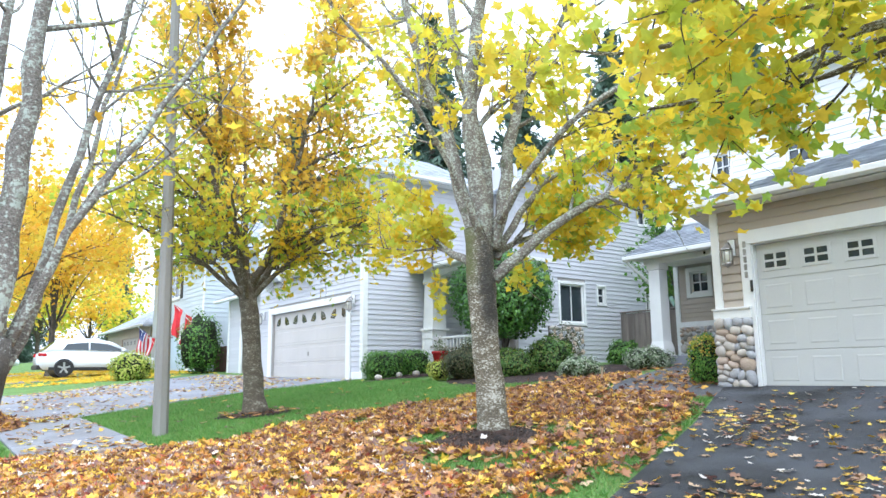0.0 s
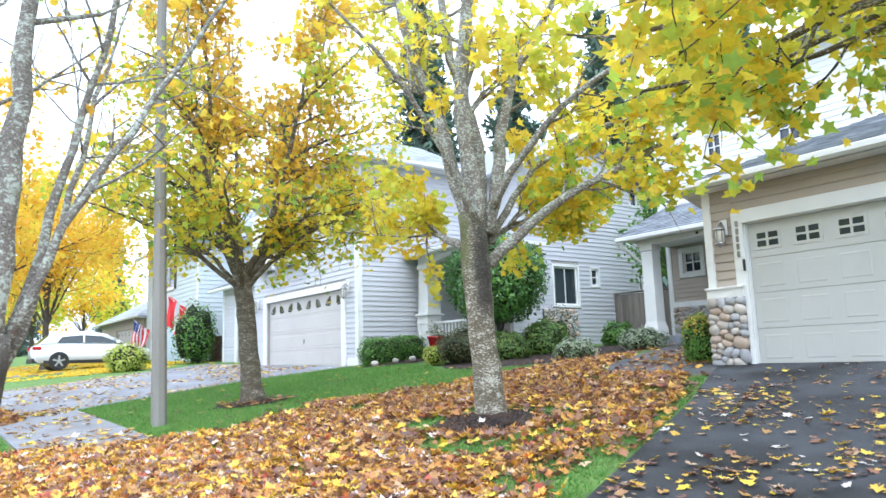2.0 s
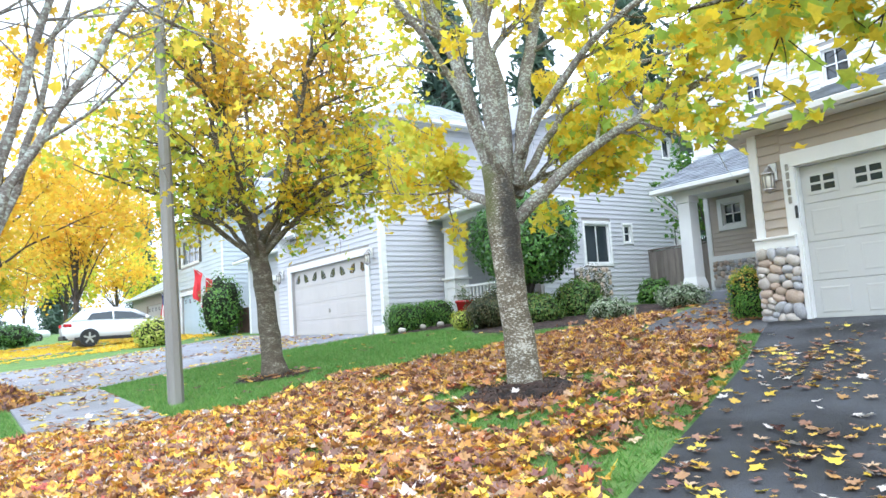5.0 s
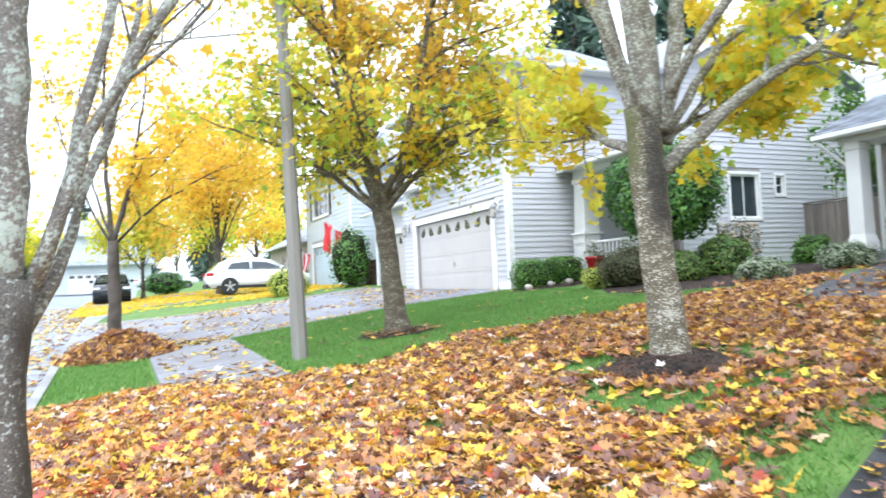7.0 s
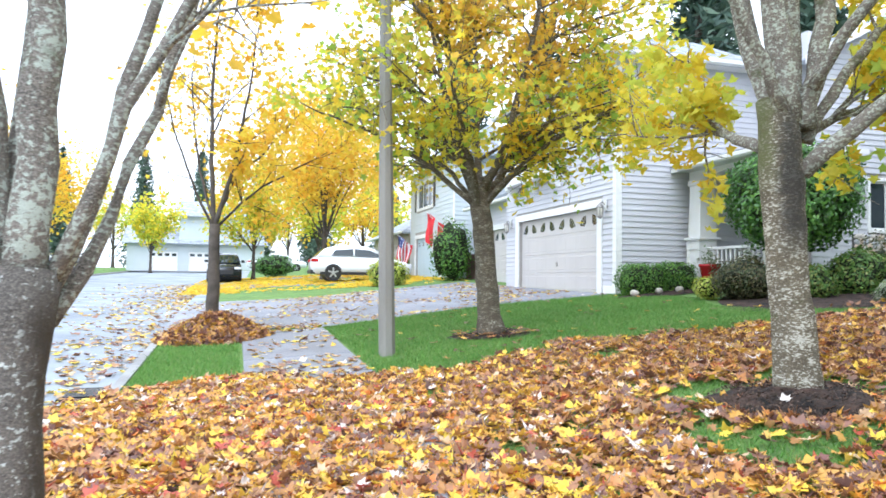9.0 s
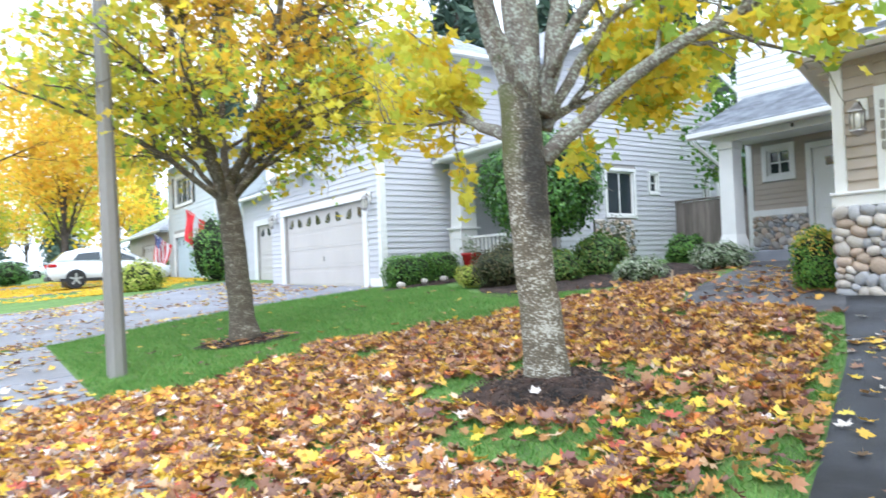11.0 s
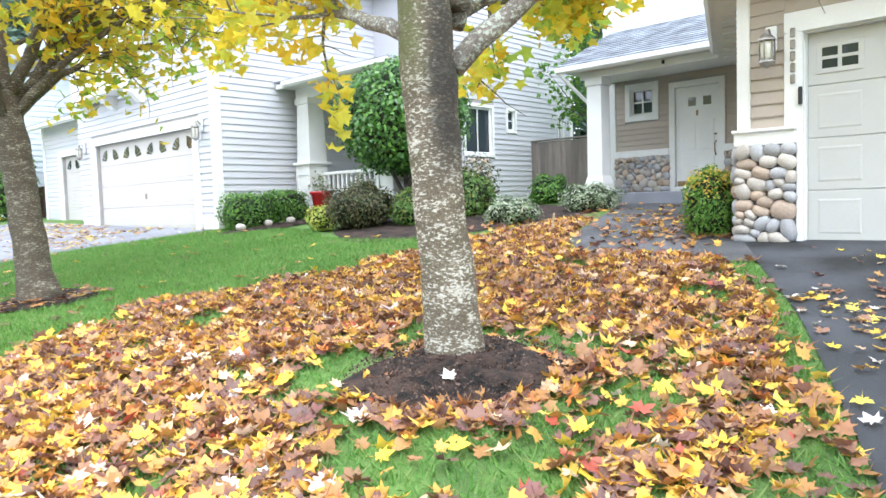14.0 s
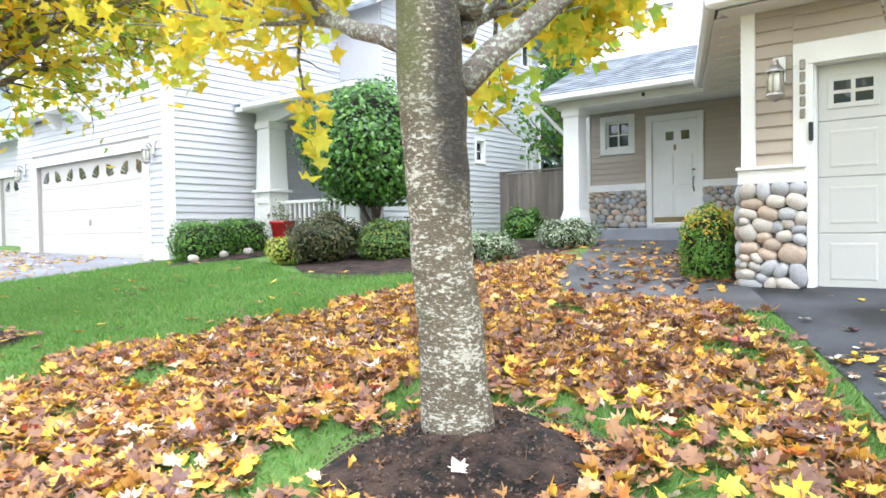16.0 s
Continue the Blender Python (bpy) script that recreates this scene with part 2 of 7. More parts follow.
M_LEAF1 = leaf_mat("yellow_maple_leaf", [YEL, (0.9, 0.72, 0.08), (0.86, 0.6, 0.05), (0.66, 0.68, 0.08), YEL, (0.86, 0.7, 0.06)], patch=0.55, patch_col=(0.45, 0.62, 0.1), through_light=0.6)
M_LEAF2 = leaf_mat("green_gold_maple_leaf", [YEL, LIME, (0.8, 0.56, 0.05), GREEN, GOLD, (0.64, 0.56, 0.06), YEL, (0.86, 0.6, 0.05)], patch=0.45, patch_col=(0.38, 0.54, 0.08), through_light=0.6)
M_LEAF_SIDE = leaf_mat("lime_green_maple_leaf", [YEL, (0.5, 0.66, 0.1), (0.84, 0.72, 0.07), (0.68, 0.7, 0.09), YEL, (0.4, 0.58, 0.1), (0.87, 0.64, 0.06), (0.76, 0.7, 0.08)], through_light=0.6)
M_LEAF_GOLD = leaf_mat("golden_maple_leaf", [(0.88, 0.66, 0.06), (0.88, 0.6, 0.06), (0.89, 0.69, 0.08), (0.87, 0.56, 0.05), (0.86, 0.5, 0.05), (0.82, 0.64, 0.07)], through_light=0.6)
M_LEAF_RUST = leaf_mat("rusty_gold_maple_leaf", [(0.82, 0.52, 0.06), (0.72, 0.44, 0.07), (0.64, 0.44, 0.08), (0.85, 0.62, 0.06), (0.52, 0.38, 0.09), (0.64, 0.58, 0.08), (0.84, 0.56, 0.06)], through_light=0.6)
M_LEAF_LIME = leaf_mat("lime_maple_leaf", [(0.75, 0.64, 0.04), LIME, YEL, (0.45, 0.5, 0.05)], through_light=0.5)
OLD_COLS = [(0.34, 0.18, 0.09), (0.42, 0.22, 0.09), (0.15, 0.085, 0.085), (0.24, 0.13, 0.11), (0.2, 0.11, 0.085), (0.64, 0.36, 0.09), (0.33, 0.17, 0.1), (0.17, 0.09, 0.085), (0.46, 0.26, 0.11), (0.76, 0.48, 0.09),
            (0.27, 0.14, 0.1), (0.6, 0.42, 0.28), (0.38, 0.2, 0.08), (0.24, 0.13, 0.11), (0.62, 0.36, 0.07), (0.54, 0.25, 0.1), (0.22, 0.1, 0.1), (0.56, 0.32, 0.08), (0.3, 0.16, 0.1), (0.74, 0.52, 0.09)]
FRESH_COLS = [(0.84, 0.6, 0.06), (0.72, 0.4, 0.06), (0.35, 0.18, 0.1), (0.86, 0.68, 0.1), (0.6, 0.3, 0.07), (0.7, 0.24, 0.06), (0.78, 0.66, 0.56), (0.8, 0.5, 0.06), (0.22, 0.1, 0.09),
              (0.52, 0.28, 0.11), (0.5, 0.11, 0.07), (0.8, 0.56, 0.08), (0.45, 0.24, 0.1), (0.74, 0.55, 0.36), (0.66, 0.38, 0.08), (0.28, 0.14, 0.1), (0.84, 0.62, 0.07), (0.76, 0.44, 0.1), (0.8, 0.76, 0.72), (0.4, 0.2, 0.1)]
OLD_COLS = [(min(r * 1.06, 0.88), g * 1.02, b * 0.88) for r, g, b in OLD_COLS]
FRESH_COLS = [(min(r * 1.04, 0.88), g, b) for r, g, b in FRESH_COLS]
M_LITTER = leaf_mat("fallen_maple_leaf", OLD_COLS, through_light=0.15, rough=0.5)
M_LITTER_FRESH = leaf_mat("fresh_fallen_maple_leaf", FRESH_COLS, through_light=0.15, rough=0.5)
M_LITTER_ONE = leaf_mat("single_fallen_maple_leaf", OLD_COLS[:10] + FRESH_COLS[:10], through_light=0.15, rough=0.5, whole=True)
M_LITTER_PALE = leaf_mat("fallen_yellow_leaf", [(0.8, 0.58, 0.06), (0.74, 0.68, 0.62), (0.5, 0.28, 0.09), (0.74, 0.46, 0.06), (0.3, 0.15, 0.09), (0.36, 0.2, 0.13), (0.6, 0.42, 0.26), (0.24, 0.12, 0.1), (0.84, 0.66, 0.1), (0.42, 0.24, 0.12)], through_light=0.15, rough=0.5)
M_BLADE = leaf_mat("grass_blade", [(0.13, 0.31, 0.06), (0.185, 0.37, 0.075), (0.105, 0.25, 0.05), (0.235, 0.39, 0.095), (0.15, 0.33, 0.06), (0.29, 0.36, 0.12)], through_light=0.4, patch=0.45, patch_col=(0.12, 0.27, 0.045))
M_BOX = leaf_mat("clipped_box_leaf", [(0.075, 0.18, 0.03), (0.12, 0.26, 0.035), (0.055, 0.14, 0.022), (0.17, 0.32, 0.045)], through_light=0.25)
M_BOX_TIP = leaf_mat("sunny_box_leaf", [(0.11, 0.26, 0.035), (0.16, 0.33, 0.045), (0.22, 0.36, 0.05), (0.12, 0.28, 0.04), (0.08, 0.2, 0.03)], through_light=0.4)
M_BOX_GOLD = leaf_mat("yellowed_box_leaf", [(0.62, 0.42, 0.05), (0.5, 0.46, 0.06), (0.7, 0.5, 0.07), (0.3, 0.4, 0.05)], through_light=0.35)
M_BED_SHRUB = leaf_mat("bed_shrub_leaf", [(0.08, 0.17, 0.03), (0.13, 0.23, 0.04), (0.2, 0.24, 0.05), (0.09, 0.19, 0.035)], through_light=0.3)
M_CAMELLIA = leaf_mat("glossy_evergreen_leaf", [(0.07, 0.18, 0.035), (0.1, 0.24, 0.04), (0.15, 0.32, 0.055), (0.055, 0.13, 0.03)], through_light=0.25, rough=0.3)
M_BRONZE = leaf_mat("bronze_shrub_leaf", [(0.075, 0.08, 0.03), (0.09, 0.075, 0.035), (0.06, 0.085, 0.028), (0.12, 0.11, 0.04)], through_light=0.2)
M_VARIEG = leaf_mat("variegated_leaf", [(0.36, 0.4, 0.28), (0.17, 0.24, 0.12), (0.48, 0.5, 0.4), (0.13, 0.19, 0.09), (0.22, 0.29, 0.16)], through_light=0.2)
M_CHARTREUSE = leaf_mat("chartreuse_shrub_leaf", [(0.45, 0.5, 0.07), (0.3, 0.4, 0.05), (0.55, 0.55, 0.12)], through_light=0.3)
# needle colours lightened towards blue: the haze of distance is mixed in
M_CONIFER = leaf_mat("hazed_fir_needles", [(0.1, 0.16, 0.12), (0.12, 0.18, 0.135), (0.08, 0.13, 0.105), (0.14, 0.2, 0.14)], through_light=0.15, rough=0.8)
# near-black green that puts the shade inside bushes into the core's colour
M_CORE = mat("painted_inner_shade", (0.03, 0.04, 0.018), 0.95, 0.3, 8, 50, 0.5)


# ---- building helpers ----
PLACE = {}


def thing(name, loc, label, category, group="", kind=""):
    ob = new(name)
    ob.empty_display_size = 0.2
    ob.location = loc
    PLACE[ob] = Vector(loc)
    return tagged(ob, label, category, group, kind)


def adopt(ob, parent):
    ob.parent = parent
    ob.matrix_parent_inverse = Matrix.Translation(-PLACE.get(parent, Vector()))
    return ob


def mesh_of(name, verts, faces, material, smooth=False):
    me = bpy.data.meshes.new(name)
    me.from_pydata([tuple(v) for v in verts], [], [tuple(f) for f in faces])
    me.materials.append(material)
    if smooth:
        me.polygons.foreach_set("use_smooth", [True] * len(me.polygons))
    me.update()
    return me


def part(name, bm, material, parent=None, label="", smooth=False):
    """Links a bmesh, or a (vertices, faces) pair, as one mesh object under a thing or a part."""
    if isinstance(bm, tuple):
        me = mesh_of(name, bm[0], bm[1], material, smooth)
    else:
        me = bpy.data.meshes.new(name)
        bm.normal_update()
        bm.to_mesh(me)
        bm.free()
        me.materials.append(material)
        if smooth:
            me.polygons.foreach_set("use_smooth", [True] * len(me.polygons))
    ob = new(name, me)
    if parent:
        adopt(ob, parent)
    if label:
        tagged(ob, label)
    return ob


def box(x0, x1, y0, y1, z0, z1, bevel=0.0, bm=None):
    bm = bm or bmesh.new()
    x0, x1, y0, y1, z0, z1 = min(x0, x1), max(x0, x1), min(y0, y1), max(y0, y1), min(z0, z1), max(z0, z1)
    r = bmesh.ops.create_cube(bm, size=1.0, matrix=Matrix.LocRotScale(((x0 + x1) / 2, (y0 + y1) / 2, (z0 + z1) / 2), None, (x1 - x0, y1 - y0, z1 - z0)))
    if bevel:
        edges = list({e for v in r["verts"] for e in v.link_edges})
        bmesh.ops.bevel(bm, geom=edges, offset=bevel, segments=1, affect="EDGES")
    return bm


def prism(poly, h, axis="z", at=0.0):
    """An outline pushed h along an axis."""
    n = len(poly)
    order = {"z": lambda a, b, c: (a, b, c), "x": lambda a, b, c: (c, a, b), "y": lambda a, b, c: (a, c, b)}[axis]
    v = [order(a, b, at) for a, b in poly] + [order(a, b, at + h) for a, b in poly]
    bm = bmesh.new()
    vs = [bm.verts.new(p) for p in v]
    bm.faces.new(vs[:n])
    bm.faces.new(vs[n:][::-1])
    for i in range(n):
        bm.faces.new((vs[i], vs[n + i], vs[n + (i + 1) % n], vs[(i + 1) % n]))
    bmesh.ops.recalc_face_normals(bm, faces=bm.faces)
    return bm


def tubes(runs, sides=8):
    """Tapered round branches: runs of (points, radii)."""
    V, F = [], []
    for pts, radii in runs:
        pts = np.asarray(pts, float)
        k0 = len(V)
        up = np.array([0.31, 0.17, 0.93])
        for i, p in enumerate(pts):
            d = pts[min(i + 1, len(pts) - 1)] - pts[max(i - 1, 0)]
            d /= np.linalg.norm(d) + 1e-9
            a = np.cross(d, up)
            if np.linalg.norm(a) < 0.15:
                a = np.cross(d, [1.0, 0.2, 0])
            a /= np.linalg.norm(a)
            c = np.cross(d, a)
            for s in range(sides):
                w = 2 * math.pi * s / sides
                V.append(tuple(p + radii[i] * (math.cos(w) * a + math.sin(w) * c)))
        for i in range(len(pts) - 1):
            for s in range(sides):
                t = (s + 1) % sides
                F.append((k0 + i * sides + s, k0 + i * sides + t, k0 + (i + 1) * sides + t, k0 + (i + 1) * sides + s))
        F.append(tuple(range(k0, k0 + sides))[::-1])
        F.append(tuple(range(k0 + (len(pts) - 1) * sides, k0 + len(pts) * sides)))
    return V, F


def lathe(profile, centre, sides=20):
    V, F = [], []
    for r, z in profile:
        for s in range(sides):
            w = 2 * math.pi * s / sides
            V.append((centre[0] + r * math.cos(w), centre[1] + r * math.sin(w), centre[2] + z))
    for i in range(len(profile) - 1):
        for s in range(sides):
            t = (s + 1) % sides
            F.append((i * sides + s, i * sides + t, (i + 1) * sides + t, (i + 1) * sides + s))
    F.append(tuple(range(sides))[::-1])
    F.append(tuple(range((len(profile) - 1) * sides, len(profile) * sides)))
    return V, F


def mirrored(half):
    return [(0.0, half[0][1])] + half[1:-1] + [half[-1]] + [(-a, b) for a, b in half[1:-1][::-1]]


MAPLE = mirrored([(0, -0.85), (0.018, -0.30), (0.10, -0.40), (0.30, -0.36), (0.24, -0.2), (0.52, -0.14), (0.40, 0.02), (0.56, 0.26), (0.26, 0.2), (0.2, 0.36), (0, 0.62)])
MAPLE_SMALL = mirrored([(0, -0.28), (0.30, -0.34), (0.24, -0.1), (0.52, 0.08), (0.22, 0.18), (0, 0.6)])
OVAL = [(0, -0.5), (0.24, -0.1), (0.2, 0.25), (0, 0.5), (-0.2, 0.25), (-0.24, -0.1)]
SPRAY = [(0, -0.5), (0.16, -0.1), (0.05, 0.6), (-0.05, 0.6), (-0.16, -0.1)]
DOT = [(0.35, 0), (0, 0.5), (-0.35, 0), (0, -0.5)]


def leaves(name, P, N, size, outline, material, rng, cup=0.25, fan=True):
    """One mesh of many leaves at the places P, facing N, each turned at random and cupped."""
    P, N = np.asarray(P, float), np.asarray(N, float)
    n = len(P)
    N = N / (np.linalg.norm(N, axis=1, keepdims=True) + 1e-9)
    ref = rng.normal(size=(n, 3))
    A = np.cross(N, ref)
    A /= np.linalg.norm(A, axis=1, keepdims=True) + 1e-9
    B = np.cross(N, A)
    o = np.array(outline + ([(0.0, 0.0)] if fan else []))
    k = len(o)
    r2 = (o ** 2).sum(1)
    wob = rng.normal(0, 0.06, (n, k))
    bend = rng.normal(cup, abs(cup) * 0.8 + 0.02, (n, 1)) * r2[None] + wob * (r2[None] > 0.02)
    sz = np.broadcast_to(np.asarray(size, float), (n,))[:, None, None]
    V = P[:, None] + sz * (o[None, :, :1] * A[:, None] + o[None, :, 1:] * B[:, None] + bend[:, :, None] * N[:, None])
    m = k - 1 if fan else k
    if fan:
        tri = np.array([(i, (i + 1) % m, m) for i in range(m)])
        F = (tri[None] + (np.arange(n) * k)[:, None, None]).reshape(-1, 3)
        per = 3
    else:
        F = (np.arange(k)[None] + (np.arange(n) * k)[:, None]).reshape(-1, k)
        per = k
    me = bpy.data.meshes.new(name)
    me.vertices.add(n * k)
    me.vertices.foreach_set("co", V.reshape(-1))
    me.loops.add(F.size)
    me.loops.foreach_set("vertex_index", F.reshape(-1).astype(np.int32))
    me.polygons.add(len(F))
    me.polygons.foreach_set("loop_start", np.arange(len(F), dtype=np.int32) * per)
    me.update(calc_edges=True)
    me.materials.append(material)
    return me


# ---- the lie of the land ----
KERB = -1.5


def ground_z(x, y):
    """Height of the ground: lawns rise from the street to the houses, the street climbs slowly."""
    x, y = np.asarray(x, float), np.asarray(y, float)
    far = 0.022 * np.clip(y - 20, 0, 90)
    lo = -0.82 + 0.035 * np.clip(y - 4, -10, 16) + far
    hi = 0.014 * np.clip(y - 4, 0, 16) + far
    f = np.clip((x - 1.2) / 7.7, 0, 1)
    z = lo + (hi - lo) * f + 0.085 * np.clip(x - 8.9, 0, 5)
    z = z - 0.06 * np.clip(1.2 - x, 0, 1.2 - KERB)
    return z


def road_z(x, y):
    return ground_z(np.full_like(np.asarray(x, float), KERB), y) - 0.13 + 0.08 * np.sin(np.clip((KERB - np.asarray(x, float)) / 8.6, 0, 1) * math.pi)


def sheet(name, xs, ys, zf, material, lift=0.0, edge=None):
    """A ground surface over a grid; edge(u) gives the y span at each x."""
    xs, ys = np.asarray(xs, float), np.asarray(ys, float)
    X, Y = np.meshgrid(xs, ys, indexing="ij")
    if edge is not None:
        lo, hi = edge(xs)
        Y = lo[:, None] + (hi - lo)[:, None] * ys[None]
    Z = zf(X, Y) + lift
    V = np.stack([X, Y, Z], -1).reshape(-1, 3)
    a, b = X.shape
    F = [(i * b + j, (i + 1) * b + j, (i + 1) * b + j + 1, i * b + j + 1) for i in range(a - 1) for j in range(b - 1)]
    ob = new(name, mesh_of(name, V, F, material, smooth=True))
    return ob


# ---- ground, road, pavement ----
xs = np.concatenate([[-600, -300, -120, -60, -30, -18, -11.12, -11.0, -9, -7, -5, -3.5, -2.4, KERB - 0.12, KERB], np.arange(-1.2, 1.2, 0.4), np.arange(1.2, 8.9, 0.55), np.arange(8.9, 14, 0.6), [14, 16, 20, 26, 35, 60, 120, 300, 600]])
ys = np.concatenate([[-300, -120, -60, -30, -15], np.arange(-10, 20, 0.5), np.arange(20, 60, 2), [60, 70, 85, 110, 150, 250, 500, 900]])


def terrain(x, y):
    z = ground_z(x, y)
    drop = np.clip((KERB - x) / 0.12, 0, 1) * np.clip((x + 11.12) / 0.12, 0, 1)
    return z - 0.3 * drop


ground = tagged(sheet("ground", xs, ys, terrain, M_GRASS_SOIL), "green turf sloping gently up from the street", "ground", kind="structure")
yr = np.concatenate([np.arange(-40, 60, 2.0), np.arange(60, 121, 10.0)])
road = tagged(sheet("road", np.linspace(-11.0, KERB - 0.1, 12), yr, road_z, M_ROAD), "worn grey asphalt street, damp and leaf-strewn", "road", kind="structure")


def kerb(x0, x1, y0, y1, label):
    n = max(2, int((y1 - y0) / 1.0))
    yy = np.linspace(y0, y1, n)
    V, F = [], []
    for y in yy:
        g = float(ground_z(KERB, y))
        for x, z in ((x0, -0.3), (x0 + 0.02, 0.0), (x0 + 0.04, 0.025), (x1, 0.025), (x1, -0.3)):
            V.append((x, y, g + z))
    for i in range(n - 1):
        for j in range(4):
            F.append((i * 5 + j, i * 5 + j + 1, i * 5 + 5 + j + 1, i * 5 + 5 + j))
    return tagged(new("kerb", mesh_of("kerb", V, F, M_CURB)), label, "kerb", kind="structure")


kerb(KERB - 0.12, KERB + 0.04, -40, 13.6, "pale concrete kerb beside the planting strip")


def street_edge(y):
    """Where the street ends on the houses' side: it swings gently over beyond the second driveway."""
    return np.interp(y, [18, 30, 44, 86], [KERB, -0.6, 0.35, 1.5])


rows_y = np.concatenate([np.arange(18, 60, 2.0), np.arange(60, 88, 4.0)])
V, F = [], []
for yy in rows_y:
    for k in range(5):
        xx = KERB - 0.1 + (float(street_edge(yy)) - KERB + 0.1) * k / 4
        V.append((xx, yy, float(ground_z(xx, yy)) + 0.016))
for i in range(len(rows_y) - 1):
    for k in range(4):
        F.append((i * 5 + k, i * 5 + k + 1, i * 5 + 6 + k, i * 5 + 5 + k))
tagged(new("road", mesh_of("road", V, F, M_ROAD, True)), "worn grey asphalt where the street swings over", "road", kind="structure")
kerb(-11.16, -11.0, -40, 110, "pale concrete kerb across the street")


def near_edge_b(x):
    return np.interp(x, [-2.4, 0.0, 1.4, 5.2, 8.6], [13.6, 13.1, 12.6, 14.2, 14.45])


def far_edge_b(x):
    return np.interp(x, [-2.4, 1.8, 8.6, 9.4], [21.8, 21.3, 26.6, 26.6])


driveway_b = sheet("driveway", np.linspace(KERB - 0.1, 8.55, 30), np.linspace(0, 1, 24), ground_z, M_DRIVE_B, 0.012, edge=lambda x: (near_edge_b(x), far_edge_b(x)))
tagged(driveway_b, "grey asphalt double driveway, damp with scattered leaves", "driveway", kind="structure")


def edge_a(x):
    return np.interp(x, [-2.4, 1.2, 3.9, 5.9, 8.9], [-0.9, 0.45, 1.55, 2.4, 3.93])


driveway_a = sheet("driveway", np.linspace(KERB - 0.1, 8.96, 30), np.linspace(0, 1, 20), ground_z, M_ASPHALT, 0.012, edge=lambda x: (np.full_like(x, -4.6), edge_a(x)))
tagged(driveway_a, "dark asphalt driveway dotted with wet fallen leaves", "driveway", kind="structure")
walk_a = sheet("pavement", np.linspace(7.7, 13.12, 16), np.linspace(0, 1, 8), ground_z, M_PATH, 0.014,
               edge=lambda x: (np.interp(x, [7.7, 8.9, 9.6, 13.1], [3.3, 3.9, 4.3, 5.3]), np.interp(x, [7.7, 8.9, 10.3, 13.1], [5.3, 6.1, 6.65, 7.7])))
tagged(walk_a, "dark asphalt garden path leading to the porch", "path", kind="structure")

pavement = thing("pavement", (0.55, 0, -0.9), "damp grey concrete pavement of separate slabs", "pavement", kind="structure")


def slab(x0, x1, y0, y1, parent):
    V = []
    for x, y in ((x0, y0), (x1, y0), (x1, y1), (x0, y1)):
        V.append((x, y, float(ground_z(x, y)) + 0.022))
    c = ((x0 + x1) / 2, (y0 + y1) / 2)
    top = [(c[0] + (v[0] - c[0]) * 0.985, c[1] + (v[1] - c[1]) * 0.985, v[2] + 0.012) for v in V]
    low = [(v[0], v[1], v[2] - 0.1) for v in V]
    F = [(0, 1, 2, 3)] + [(4 + i, 4 + (i + 1) % 4, (i + 1) % 4, i) for i in range(4)] + [(8 + i, 8 + (i + 1) % 4, 4 + (i + 1) % 4, 4 + i) for i in range(4)]
    part("slab", (top + V + low, F), M_CONCRETE, parent)


for y0 in [-9.0 + 1.5 * i for i in range(14)]:
    slab(-0.15, 1.3, y0 + 0.015, y0 + 1.485, pavement)
slab(-0.15, 1.3, 12.02, 12.35, pavement)


def patch(name, cx, cy, rx, ry, material, label, category, lift, seed, bumpy=0.03, mound=0.03):
    """An uneven round bed lying on the ground."""
    rng = np.random.default_rng(seed)
    V, F, S, R = [], [], 26, 6
    wob = 1 + 0.12 * np.sin(np.arange(S) * 2 * math.pi / S * 3 + rng.uniform(0, 6)) + rng.normal(0, 0.04, S)
    for r in range(R + 1):
        for s in range(S):
            w = 2 * math.pi * s / S
            k = r / R * wob[s]
            x, y = cx + rx * k * math.cos(w), cy + ry * k * math.sin(w)
            V.append((x, y, float(ground_z(x, y)) + lift + mound * (1 - (r / R) ** 2) + (rng.normal(0, bumpy * 0.5) if 0 < r < R else 0)))
    for r in range(R):
        for s in range(S):
            t = (s + 1) % S
            F.append((r * S + s, (r + 1) * S + s, (r + 1) * S + t, r * S + t))
    return tagged(new(name, mesh_of(name, V, F, material, True)), label, category, kind="structure")


patch("mulch_bed", 4.05, 3.8, 0.66, 0.66, M_MULCH, "dark bark mulch ring round the maple trunk", "mulch", 0.02, 4, mound=0.075)
patch("mulch_bed", 3.5, 9.35, 0.62, 0.5, M_MULCH, "dark mulch ring round the smaller maple", "mulch", 0.02, 5)
patch("mulch_bed", 9.6, 13.4, 1.7, 0.62, M_MULCH, "dark planting bed beside the garage wall", "mulch", 0.02, 6)
patch("mulch_bed", 10.6, 9.6, 2.6, 2.4, M_MULCH, "dark planting bed in front of the porch", "mulch", 0.015, 7)


# ---- house pieces ----
def spans(a0, a1, z0, z1, holes):
    """The stretches of a0..a1 left free by the openings that cross z0..z1."""
    cuts = [(h[0], h[1]) for h in holes if h[2] < z1 - 0.02 and h[3] > z0 + 0.02]
    out, at = [], a0
    for c0, c1 in sorted(cuts):
        if c0 > at:
            out.append((at, min(c0, a1)))
        at = max(at, c1)
    if at < a1:
        out.append((at, a1))
    return [(p, q) for p, q in out if q - p > 0.02]


